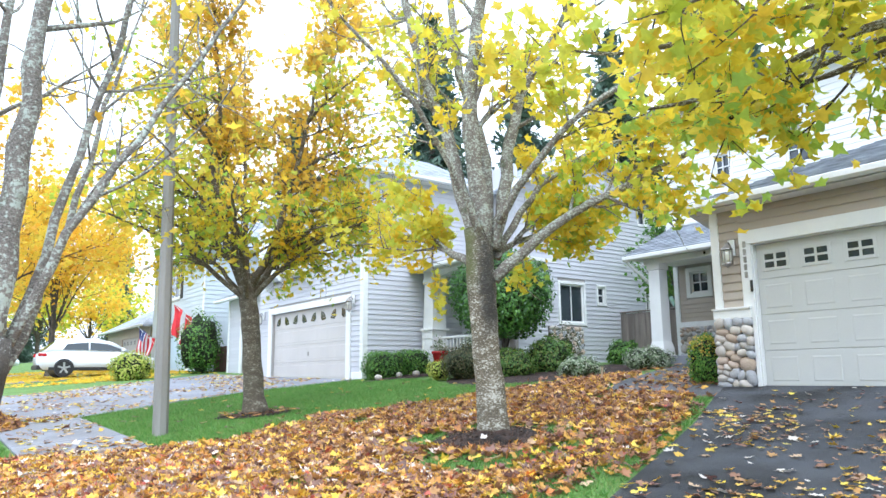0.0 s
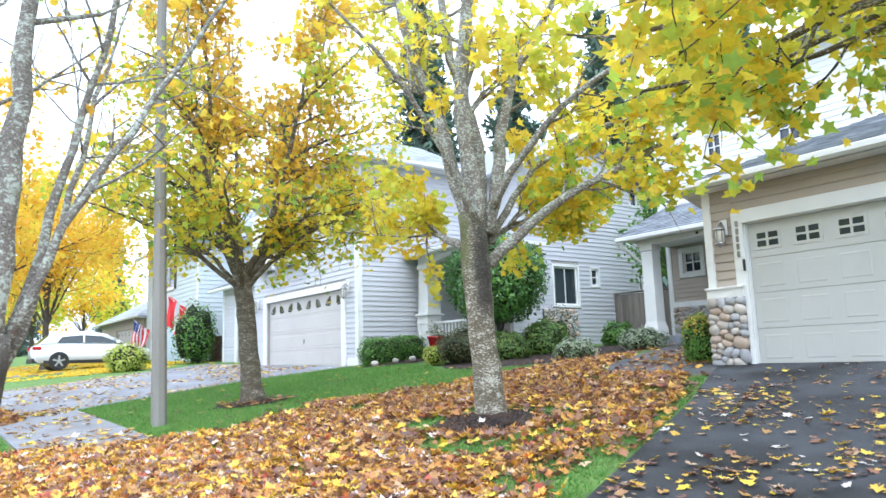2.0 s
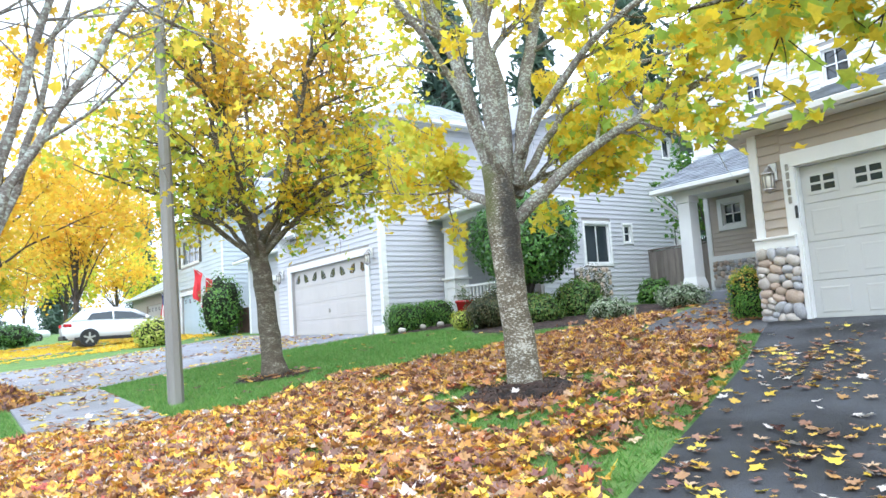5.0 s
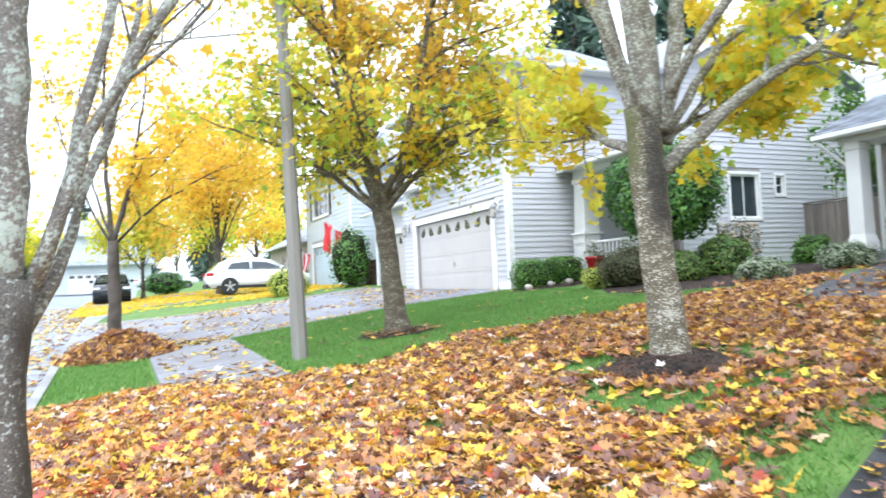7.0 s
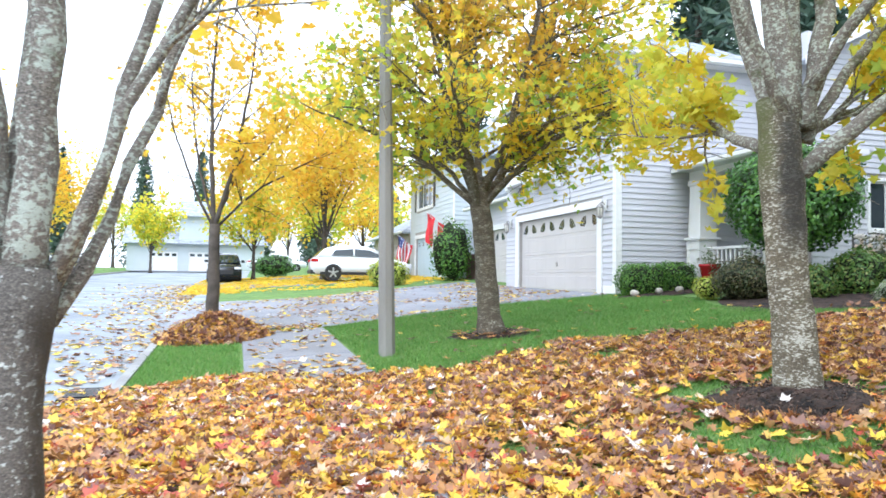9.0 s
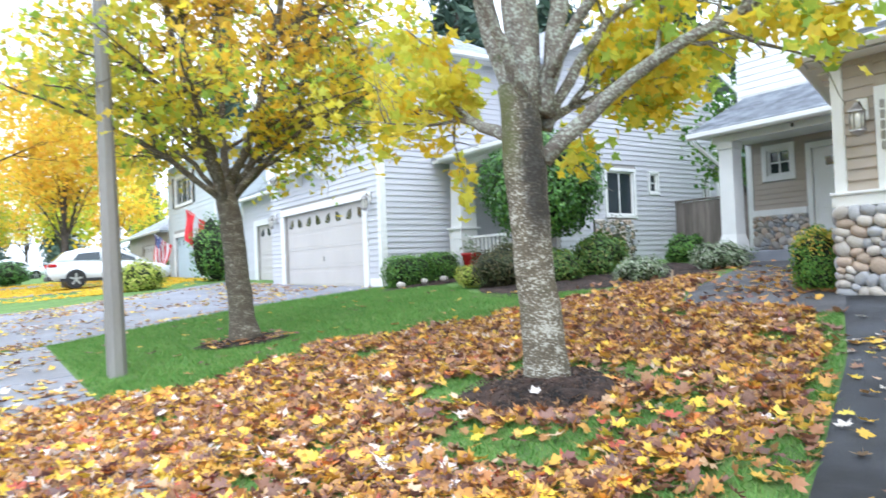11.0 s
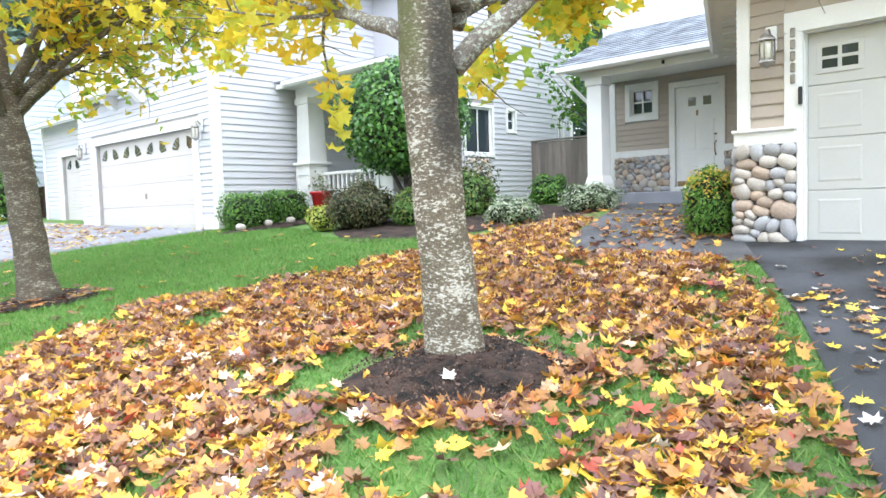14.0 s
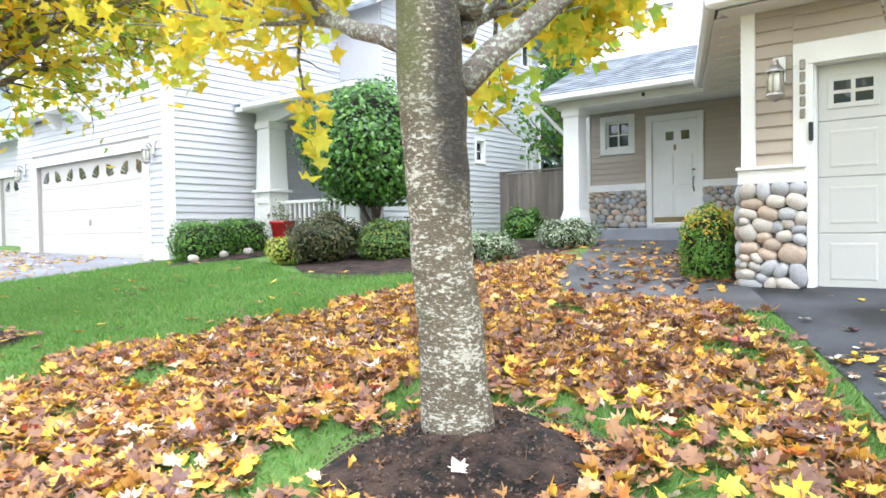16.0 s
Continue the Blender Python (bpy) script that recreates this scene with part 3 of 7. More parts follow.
def lap_siding(wall, axis, at, out, a0, a1, z0, z1, step, material, holes=(), trim_lo=None, trim_hi=None):
    """Overlapping boards on a wall in the plane axis=at; out is the sign of the outward way; every board is a piece."""
    z = z0
    while z < z1 - 0.01:
        top = min(z + step, z1)
        lo, hi = (trim_lo(z) if trim_lo else a0), (trim_hi(z) if trim_hi else a1)
        for p, q in spans(lo, hi, z, top, holes):
            o0, o1 = at + out * 0.028, at + out * 0.008
            prof = [(o0, z - 0.006), (o0, z + 0.012), (o1, top + 0.004), (at, top + 0.004), (at, z - 0.006)]
            if axis == "x":
                V = [(o, p, zz) for o, zz in prof] + [(o, q, zz) for o, zz in prof]
            else:
                V = [(p, o, zz) for o, zz in prof] + [(q, o, zz) for o, zz in prof]
            F = [(i, (i + 1) % 5, 5 + (i + 1) % 5, 5 + i) for i in range(5)] + [(4, 3, 2, 1, 0), (5, 6, 7, 8, 9)]
            part("siding_board", (V, F), material, wall)
        z = top


def wall_core(name, axis, at, thick, a0, a1, z0, z1, holes, material, parent, label=""):
    """A solid wall with its openings cut through: blocks round each opening, in one mesh."""
    bm = bmesh.new()
    cuts = sorted({z0, z1, *[max(z0, min(z1, v)) for h in holes for v in h[2:4]]})
    for p, q in zip(cuts, cuts[1:]):
        for s0, s1 in spans(a0, a1, p, q, holes):
            if axis == "x":
                box(at, at + thick, s0, s1, p, q, bm=bm)
            else:
                box(s0, s1, at, at + thick, p, q, bm=bm)
    return part(name, bm, material, parent, label)


def bar(axis, at, proud, a0, a1, z0, z1, bm=None, bevel=0.006):
    if axis == "x":
        return box(at, at + proud, a0, a1, z0, z1, bevel, bm)
    return box(a0, a1, at, at + proud, z0, z1, bevel, bm)


def window(name, axis, at, out, a0, a1, z0, z1, parent, cols=2, rows=2, trim=0.09, sash=0.045, label=""):
    """A framed window: frame, sash bars and panes, set into its opening; a0..z1 is the outer edge of the frame."""
    bm = bmesh.new()
    p = out * 0.045
    for s0, s1, t0, t1 in ((a0, a0 + trim, z0, z1), (a1 - trim, a1, z0, z1), (a0 + trim, a1 - trim, z1 - trim, z1), (a0 + trim, a1 - trim, z0, z0 + trim)):
        bar(axis, at - out * 0.12, out * 0.12 + p, s0, s1, t0, t1, bm)
    win = part(name, bm, M_WHITE, parent, label)
    i0, i1, j0, j1 = a0 + trim, a1 - trim, z0 + trim, z1 - trim
    bs = bmesh.new()
    for c in range(1, cols):
        x = i0 + (i1 - i0) * c / cols
        bar(axis, at - out * 0.05, out * 0.03, x - sash / 3, x + sash / 3, j0, j1, bs, 0.003)
    for r in range(1, rows):
        z = j0 + (j1 - j0) * r / rows
        bar(axis, at - out * 0.052, out * 0.03, i0, i1, z - sash / 3, z + sash / 3, bs, 0.003)
    for s0, s1, t0, t1 in ((i0, i0 + sash, j0, j1), (i1 - sash, i1, j0, j1), (i0 + sash, i1 - sash, j1 - sash, j1), (i0 + sash, i1 - sash, j0, j0 + sash)):
        bar(axis, at - out * 0.06, out * 0.04, s0, s1, t0, t1, bs, 0.003)
    part("sash", bs, M_WHITE, win)
    for c in range(cols):
        for r in range(rows):
            x0, x1 = i0 + (i1 - i0) * c / cols, i0 + (i1 - i0) * (c + 1) / cols
            y0, y1 = j0 + (j1 - j0) * r / rows, j0 + (j1 - j0) * (r + 1) / rows
            part("pane", bar(axis, at - out * 0.085, out * 0.008, x0, x1, y0, y1, None, 0), M_GLASS, win)
    return win


def shingle_slope(roof, eave0, eave1, top0, top1, step=0.17):
    """A roof slope between its eave and its top edge, laid in overlapping courses."""
    e0, e1, t0, t1 = (Vector(v) for v in (eave0, eave1, top0, top1))
    n = max(3, int(((t0 + t1) / 2 - (e0 + e1) / 2).length / step))
    nor = (e1 - e0).cross(t0 - e0 if (t0 - e0).length > 0.1 else t1 - e0).normalized()
    if nor.z < 0:
        nor = -nor
    for i in range(n):
        a, b = i / n, (i + 1.15) / n
        b = min(b, 1.0)
        p0, p1, q0, q1 = e0.lerp(t0, a), e1.lerp(t1, a), e0.lerp(t0, b), e1.lerp(t1, b)
        if (p1 - p0).length < 0.05:
            continue
        V = [p0 + nor * 0.03, p1 + nor * 0.03, q1 + nor * 0.006, q0 + nor * 0.006, p0, p1, q1 - nor * 0.02, q0 - nor * 0.02]
        F = [(0, 1, 2, 3), (7, 6, 5, 4), (0, 4, 5, 1), (1, 5, 6, 2), (2, 6, 7, 3), (3, 7, 4, 0)]
        part("shingle_course", (V, F), M_SHINGLE, roof)


def roof_deck(name, corners, parent, label, thick=0.1, mats=None):
    """The boards under a slope, one mesh for a whole roof."""
    V, F = [], []
    for quad in corners:
        k = len(V)
        q = [Vector(c) for c in quad]
        V += [c - Vector((0, 0, 0.03)) for c in q] + [c - Vector((0, 0, thick + 0.03)) for c in q]
        m = len(q)
        F += [tuple(k + i for i in range(m)), tuple(k + m + i for i in range(m))[::-1]]
        F += [(k + i, k + m + i, k + m + (i + 1) % m, k + (i + 1) % m) for i in range(m)]
    return part(name, (V, F), mats or M_SOFFIT, parent, label)


STONE_MESH = []


def cobble_mesh(seed):
    rng = np.random.default_rng(seed)
    bm = bmesh.new()
    bmesh.ops.create_icosphere(bm, subdivisions=2, radius=1.0)
    dirs = rng.normal(size=(5, 3))
    for v in bm.verts:
        c = np.array(v.co)
        c = np.sign(c) * np.abs(c) ** 0.8
        v.co = Vector(c * (1 + 0.09 * np.tanh(dirs @ c).sum() / 2))
    me = bpy.data.meshes.new("cobble")
    bm.to_mesh(me)
    bm.free()
    me.polygons.foreach_set("use_smooth", [True] * len(me.polygons))
    return me


for tone, stone_mat in enumerate((M_STONE, M_STONE_BLUE, M_STONE_WARM)):
    for k in range(3):
        STONE_MESH.append(cobble_mesh(10 * tone + k))
        STONE_MESH[-1].materials.append(stone_mat)


def cobbles(wall, axis, at, out, a0, a1, z0, z1, size, seed, depth=0.07):
    """Rounded river stones packed without rows, every one a piece of its own."""
    rng = np.random.default_rng(seed)
    n = max(4, int((a1 - a0) * (z1 - z0) / (size * size * 0.92)))
    c = rng.uniform((a0, z0), (a1, z1), (n, 2))
    g = np.stack(np.meshgrid(np.linspace(a0, a1, max(12, int((a1 - a0) / size * 9))), np.linspace(z0, z1, max(12, int((z1 - z0) / size * 9)))), -1).reshape(-1, 2)
    wt = rng.uniform(0.62, 1.5, n) ** 2
    turned = rng.uniform(-0.5, 0.9, n)
    aspect = rng.uniform(0.7, 1.0, (n, 1)) * np.array([[1.0, 0.0]]) + np.array([[0.0, 1.25]])
    cs, sn = np.cos(turned), np.sin(turned)
    for turn in range(7):
        dv = g[:, None] - c[None]
        du = np.stack([dv[..., 0] * cs + dv[..., 1] * sn, dv[..., 1] * cs - dv[..., 0] * sn], -1)
        own = ((du ** 2 * aspect[None]).sum(-1) / wt).argmin(1)
        for k in range(n):
            cell = g[own == k]
            if len(cell):
                c[k] = cell.mean(0) * (0.85 if turn < 6 else 1.0) + c[k] * (0.15 if turn < 6 else 0.0)
    for k in range(n):
        cell = g[own == k]
        if len(cell) < 6:
            continue
        w, v = np.linalg.eigh(np.cov((cell - c[k]).T))
        sa, sz = 2.03 * math.sqrt(w[1]) * rng.uniform(0.94, 1.04), 2.03 * math.sqrt(max(w[0], 1e-5)) * rng.uniform(0.92, 1.03)
        ang = math.atan2(v[1, 1], v[0, 1])
        ang = (ang + math.pi / 2) % math.pi - math.pi / 2
        kind = rng.choice(9, p=[0.15, 0.14, 0.14, 0.11, 0.11, 0.11, 0.08, 0.08, 0.08])
        ob = new("stone", STONE_MESH[kind])
        loc = (at + out * 0.012, c[k, 0], c[k, 1]) if axis == "x" else (c[k, 0], at + out * 0.012, c[k, 1])
        d = depth * rng.uniform(0.75, 1.1)
        ob.matrix_basis = Matrix.LocRotScale(loc, Euler((ang, 0, 0) if axis == "x" else (0, -ang, 0)), (d, sa, sz) if axis == "x" else (sa, d, sz))
        adopt(ob, wall)


def garage_door(parent, x, y0, y1, z0, z1, rows, cols, material, label, lights="square", deep=0.09):
    """A sectional door of raised panels with a row of small lights in the top section."""
    slab_bm = box(x + deep, x + deep + 0.05, y0, y1, z0, z1)
    door = part("garage_door", slab_bm, material, parent, label)
    rh, cw = (z1 - z0) / rows, (y1 - y0) / cols
    for r in range(rows):
        part("door_section", box(x + deep - 0.012, x + deep, y0 + 0.004, y1 - 0.004, z0 + r * rh + 0.006, z0 + (r + 1) * rh - 0.006, 0.004), material, door)
        for c in range(cols):
            p0, p1 = y0 + c * cw + 0.1, y0 + (c + 1) * cw - 0.1
            q0, q1 = z0 + r * rh + 0.09, z0 + (r + 1) * rh - 0.09
            if r < rows - 1 or lights == "fan":
                if lights == "fan" and r == rows - 1:
                    continue
                bm = bmesh.new()
                xf = x + deep - 0.012
                out_r, in_r = [(p0, q0), (p1, q0), (p1, q1), (p0, q1)], [(p0 + 0.045, q0 + 0.045), (p1 - 0.045, q0 + 0.045), (p1 - 0.045, q1 - 0.045), (p0 + 0.045, q1 - 0.045)]
                mid = [(a * 0.6 + b * 0.4, c2 * 0.6 + d * 0.4) for (a, c2), (b, d) in zip(out_r, in_r)]
                v0 = [bm.verts.new((xf, a, b)) for a, b in out_r]
                v1 = [bm.verts.new((xf - 0.005, a, b)) for a, b in mid]
                v2 = [bm.verts.new((xf - 0.0035, a, b)) for a, b in in_r]
                for i in range(4):
                    j = (i + 1) % 4
                    bm.faces.new((v0[i], v0[j], v1[j], v1[i]))
                    bm.faces.new((v1[i], v1[j], v2[j], v2[i]))
                bm.faces.new(v2)
                bmesh.ops.recalc_face_normals(bm, faces=bm.faces)
                part("raised_panel", bm, material, door)
            else:
                m, h2 = (p0 + p1) / 2, (q0 + q1) / 2
                w, h = 0.165, 0.105
                fr = bmesh.new()
                xf = x + deep - 0.012
                for s0, s1, t0, t1 in ((m - w - 0.05, m - w, h2 - h - 0.05, h2 + h + 0.05), (m + w, m + w + 0.05, h2 - h - 0.05, h2 + h + 0.05), (m - w, m + w, h2 + h, h2 + h + 0.05), (m - w, m + w, h2 - h - 0.05, h2 - h)):
                    box(xf - 0.01, xf, s0, s1, t0, t1, 0.003, fr)
                box(xf - 0.014, xf, m - 0.018, m + 0.018, h2 - h, h2 + h, 0, fr)
                box(xf - 0.0135, xf, m - w, m + w, h2 - 0.016, h2 + 0.016, 0, fr)
                lite = part("light_frame", fr, material, door)
                for s in (-1, 1):
                    for u in (-1, 1):
                        part("pane", box(xf - 0.006, xf - 0.001, m + s * 0.018, m + s * w, h2 + u * 0.016, h2 + u * h), M_GLASS, door)
    if lights == "fan":
        for c in range(cols):
            m, base = y0 + (c + 0.5) * cw, z0 + (rows - 1) * rh + 0.12
            xf = x + deep - 0.012
            side = 1 if c % 2 else -1
            cx = m - side * 0.16
            for k in range(4):
                w0, w1 = radians(8 + 21 * k), radians(24 + 21 * k)
                pts = [(cx + side * 0.08 * math.cos(w0), base + 0.08 * math.sin(w0)), (cx + side * 0.34 * math.cos(w0), base + 0.3 * math.sin(w0)), (cx + side * 0.34 * math.cos(w1), base + 0.3 * math.sin(w1)), (cx + side * 0.08 * math.cos(w1), base + 0.08 * math.sin(w1))]
                part("fan_light", prism(pts, 0.008, "x", xf - 0.009), M_GLASS, door)
    return door


def lantern(x, y, z, label, s=1.0):
    """A wall lantern: back plate, arm, cage and glass."""
    t = thing("wall_lantern", (x, y, z), label, "lamp")
    part("back_plate", box(x - 0.025 * s, x, y - 0.05 * s, y + 0.05 * s, z - 0.02 * s, z + 0.2 * s, 0.008), M_WHITE, t, "white mounting plate")
    part("arm", tubes([([(x - 0.02, y, z + 0.1 * s), (x - 0.08 * s, y, z + 0.16 * s), (x - 0.13 * s, y, z + 0.14 * s)], [0.012 * s] * 3)], 8), M_PEWTER, t)
    c = (x - 0.13 * s, y, z)
    part("roof", lathe([(0.02 * s, 0.14 * s), (0.03 * s, 0.12 * s), (0.075 * s, 0.07 * s), (0.08 * s, 0.055 * s)], c, 12), M_PEWTER, t)
    for i in range(6):
        w = math.pi * 2 * i / 6
        cx, cy = c[0] + 0.066 * s * math.cos(w), c[1] + 0.066 * s * math.sin(w)
        part("cage_bar", box(cx - 0.006 * s, cx + 0.006 * s, cy - 0.006 * s, cy + 0.006 * s, z - 0.14 * s, z + 0.06 * s), M_PEWTER, t)
    part("globe", lathe([(0.03 * s, -0.13 * s), (0.055 * s, -0.09 * s), (0.06 * s, 0.0), (0.05 * s, 0.05 * s)], c, 12), M_LAMP_GLASS, t, "frosted glass globe", True)
    part("base", lathe([(0.01 * s, -0.19 * s), (0.03 * s, -0.17 * s), (0.075 * s, -0.14 * s), (0.07 * s, -0.125 * s)], c, 12), M_PEWTER, t)
    return t


M_TAG = mat("blue_plastic", (0.06, 0.16, 0.5), 0.5, 0.1, 8, 60, 0.05)
M_LAMP_GLASS = mat("frosted_lamp_glass", (0.7, 0.68, 0.62), 0.25, 0.05, 6, 40, 0.03)

# ---- the tan house with the cobblestone garage ----
XA, YA = 8.9, 3.9
house_a = thing("house", (12, 1, 0), "tan lap-sided house with white trim, cobblestone base and grey shingle roof", "house")
door_hole = (-1.62, 3.27, -0.2, 2.16)
wall_front = wall_core("garage_wall", "x", XA, 0.2, -2.5, YA, -0.3, 2.9, [door_hole], M_WALLCORE, house_a)
lap_siding(wall_front, "x", XA, -1, 3.45, YA - 0.1, 1.2, 2.9, 0.135, M_SIDING_A)
lap_siding(wall_front, "x", XA, -1, -2.5, 3.45, 2.38, 2.9, 0.135, M_SIDING_A)
lap_siding(wall_front, "x", XA, -1, -2.5, -1.82, 0.1, 2.38, 0.135, M_SIDING_A)
wall_side = wall_core("side_wall", "y", YA - 0.2, 0.2, XA + 0.2, 15.0, -0.3, 2.9, [], M_WALLCORE, house_a)
lap_siding(wall_side, "y", YA, 1, XA + 0.1, 14.95, 1.2, 2.9, 0.135, M_SIDING_A)
tr = bmesh.new()
box(XA - 0.045, XA, 3.27, 3.45, 1.03, 2.16, 0.006, tr)
box(XA - 0.045, XA, 3.27, 3.33, -0.05, 1.03, 0.006, tr)
box(XA - 0.045, XA, -1.82, -1.62, -0.05, 2.16, 0.006, tr)
box(XA - 0.05, XA, -1.82, 3.45, 2.16, 2.37, 0.006, tr)
part("garage_door_trim", tr, M_WHITE, house_a, "wide white door surround")
jb = bmesh.new()
box(XA + 0.0, XA + 0.14, 3.255, 3.275, -0.05, 2.16, 0, jb)
box(XA + 0.0, XA + 0.14, -1.625, -1.605, -0.05, 2.16, 0, jb)
box(XA + 0.0, XA + 0.14, -1.62, 3.27, 2.145, 2.165, 0, jb)
part("door_jamb", jb, M_WHITE, house_a)
ct = bmesh.new()
box(XA - 0.04, XA + 0.001, YA - 0.1, YA + 0.04, 1.2, 2.86, 0.006, ct)
box(XA + 0.001, XA + 0.1, YA, YA + 0.04, 1.2, 2.86, 0.006, ct)
part("corner_trim", ct, M_WHITE, house_a)
bd = bmesh.new()
box(XA - 0.085, XA, 3.33, YA + 0.06, 1.03, 1.17, 0.006, bd)
box(XA, XA + 4.0, YA, YA + 0.06, 1.03, 1.17, 0.006, bd)
box(XA - 0.11, XA, 3.32, YA + 0.075, 1.17, 1.205, 0.006, bd)
box(XA, XA + 4.0, YA, YA + 0.075, 1.17, 1.205, 0.006, bd)
part("belt_course", bd, M_WHITE, house_a, "white band above the stones")
pillar = part("stone_base", box(XA - 0.05, XA + 0.0, 3.333, YA + 0.03, -0.1, 1.03), M_MORTAR, house_a, "grey mortar with rounded river cobbles")
cobbles(pillar, "x", XA - 0.05, -1, 3.335, YA + 0.03, -0.02, 1.03, 0.136, 3)
side_base = part("stone_base", box(XA + 0.001, XA + 4.0, YA, YA + 0.05, -0.1, 1.03), M_MORTAR, house_a)
cobbles(side_base, "y", YA + 0.05, 1, XA - 0.02, XA + 1.9, -0.02, 1.03, 0.15, 8)
garage_door(house_a, XA, -1.605, 3.255, -0.01, 2.145, 4, 8, M_DOOR_A, "almond panelled garage door with small square lights")
part("keypad", box(XA - 0.075, XA - 0.045, 3.265, 3.305, 1.42, 1.6, 0.008), M_BLACK, house_a, "black garage keypad")
plate = part("number_plate", box(XA - 0.049, XA - 0.0452, 3.31, 3.41, 1.62, 2.24), M_WHITE, house_a, "white board with dark bars")
for k in range(5):
    part("number_bar", box(XA - 0.06, XA - 0.05, 3.335, 3.385, 1.64 + 0.118 * k, 1.735 + 0.118 * k, 0.008), M_PEWTER, plate)
EZ, EX, EY = 2.88, 8.54, 4.05
roof_a = roof_deck("garage_roof", [[(EX, EY, EZ), (15, EY - 6.58, EZ + 2.76), (15, -9, EZ + 2.76), (EX, -9, EZ)], [(EX, EY, EZ), (12.95, 5.8, EZ + 0.12), (15, EY - 6.58, EZ + 2.76)]], house_a, "grey shingled hip roof")
shingle_slope(roof_a, (EX - 0.04, EY, EZ), (EX - 0.04, -9, EZ), (15, EY - 6.58, EZ + 2.76), (15, -9, EZ + 2.76))
shingle_slope(roof_a, (12.95, 5.83, EZ + 0.12), (EX, EY + 0.04, EZ), (15, EY - 6.5, EZ + 2.74), (15, EY - 6.58, EZ + 2.76))
sf = bmesh.new()
box(EX, XA - 0.03, -9, EY, EZ - 0.14, EZ - 0.115, 0, sf)
part("soffit", sf, M_SOFFIT, house_a)
part("soffit", prism([(XA - 0.03, YA + 0.045), (12.95, YA + 0.045), (12.95, 5.78), (XA - 0.03, EY + 0.16)], 0.025, "z", EZ - 0.14), M_SOFFIT, house_a)


def gutter(parent, p, q, inward):
    """A white half-round-fronted gutter from p to q."""
    p, q, inward = Vector(p), Vector(q), Vector(inward)
    prof = [(0.0, 0.0), (0.0, -0.12), (-0.06, -0.125), (-0.11, -0.085), (-0.115, -0.01), (-0.1, 0.0), (-0.095, -0.07), (-0.05, -0.1), (-0.012, -0.1), (-0.012, 0.0)]
    V = [e + inward * a + Vector((0, 0, b)) for e in (p, q) for a, b in prof]
    n = len(prof)
    F = [(i, (i + 1) % n, n + (i + 1) % n, n + i) for i in range(n)]
    part("gutter", (V, F), M_WHITE, parent, "white painted gutter")


gutter(house_a, (EX, EY + 0.1, EZ), (EX, -9, EZ), (1, 0, 0))
gutter(house_a, (EX - 0.08, EY, EZ), (12.95, 5.8, EZ + 0.12), (0.36, -0.933, 0))
for k in range(11):
    bx = 9.15 + 0.34 * k
    by = 4.05 + 0.386 * (bx - EX)
    part("soffit_batten", prism([(bx, YA + 0.05), (bx + 0.035, YA + 0.05), (bx + 0.035, by - 0.05), (bx, by - 0.06)], 0.018, "z", EZ - 0.16), M_SOFFIT, house_a)
lantern(XA - 0.045, 3.57, 2.03, "pewter wall lantern beside the garage door", 1.15)

# porch of the tan house
PX = 14.95
part("porch_floor", box(13.1, PX, YA + 0.05, 9.0, -0.1, 0.62, 0.015), M_CONCRETE, house_a, "grey concrete porch slab")
holes_p = [(6.45, 7.6, 0.5, 2.84), (7.84, 8.6, 2.14, 2.93)]
porch_wall = wall_core("porch_wall", "x", PX, 0.18, YA, 8.95, 0.3, 3.3, holes_p, M_WALLCORE, house_a)
lap_siding(porch_wall, "x", PX, -1, YA + 0.03, 8.83, 1.52, 3.0, 0.115, M_SIDING_A, holes_p)
part("porch_corner_trim", box(PX - 0.05, PX + 0.18, 8.83, 8.97, 0.62, 3.0, 0.006), M_WHITE, house_a)
for p, q in ((7.6, 8.83), (YA + 0.03, 6.45)):
    part("porch_belt_course", box(PX - 0.09, PX, p, q, 1.38, 1.52, 0.006), M_WHITE, house_a)
    ws = part("porch_stone_base", box(PX - 0.05, PX, p, q, 0.62, 1.38), M_MORTAR, house_a)
    cobbles(ws, "x", PX - 0.05, -1, p, q, 0.63, 1.38, 0.12, 21 + int(p))
window("window", "x", PX, -1, 7.84, 8.6, 2.14, 2.93, house_a, 2, 2, 0.12, label="small square four-pane window with white frame")
dr = bmesh.new()
for s0, s1, t0, t1 in ((7.48, 7.6, 0.62, 2.84), (6.45, 6.57, 0.62, 2.84), (6.57, 7.48, 2.72, 2.84)):
    box(PX - 0.06, PX + 0.1, s0, s1, t0, t1, 0.006, dr)
part("door_frame", dr, M_WHITE, house_a)
fd = part("front_door", box(PX + 0.0, PX + 0.045, 6.575, 7.475, 0.72, 2.715, 0.004), M_WHITE, house_a, "white panelled front door with two small lights")
for s in (0, 1):
    part("pane", box(PX - 0.006, PX + 0.004, 6.74 + 0.31 * s, 6.9 + 0.31 * s, 2.33, 2.5), M_GLASS, fd)
    for q0, q1 in ((0.86, 1.35), (1.45, 2.05)):
        part("door_panel", box(PX - 0.012, PX + 0.002, 6.68 + 0.38 * s, 6.98 + 0.38 * s, q0, q1, 0.01), M_WHITE, fd)
part("knocker", box(PX - 0.02, PX, 7.0, 7.05, 2.13, 2.24, 0.01), M_METAL, fd, "small brass knocker")
part("deadbolt", lathe([(0.03, 0), (0.035, 0.01), (0.02, 0.03)], (PX - 0.03, 6.65, 1.72), 10), M_METAL, fd)
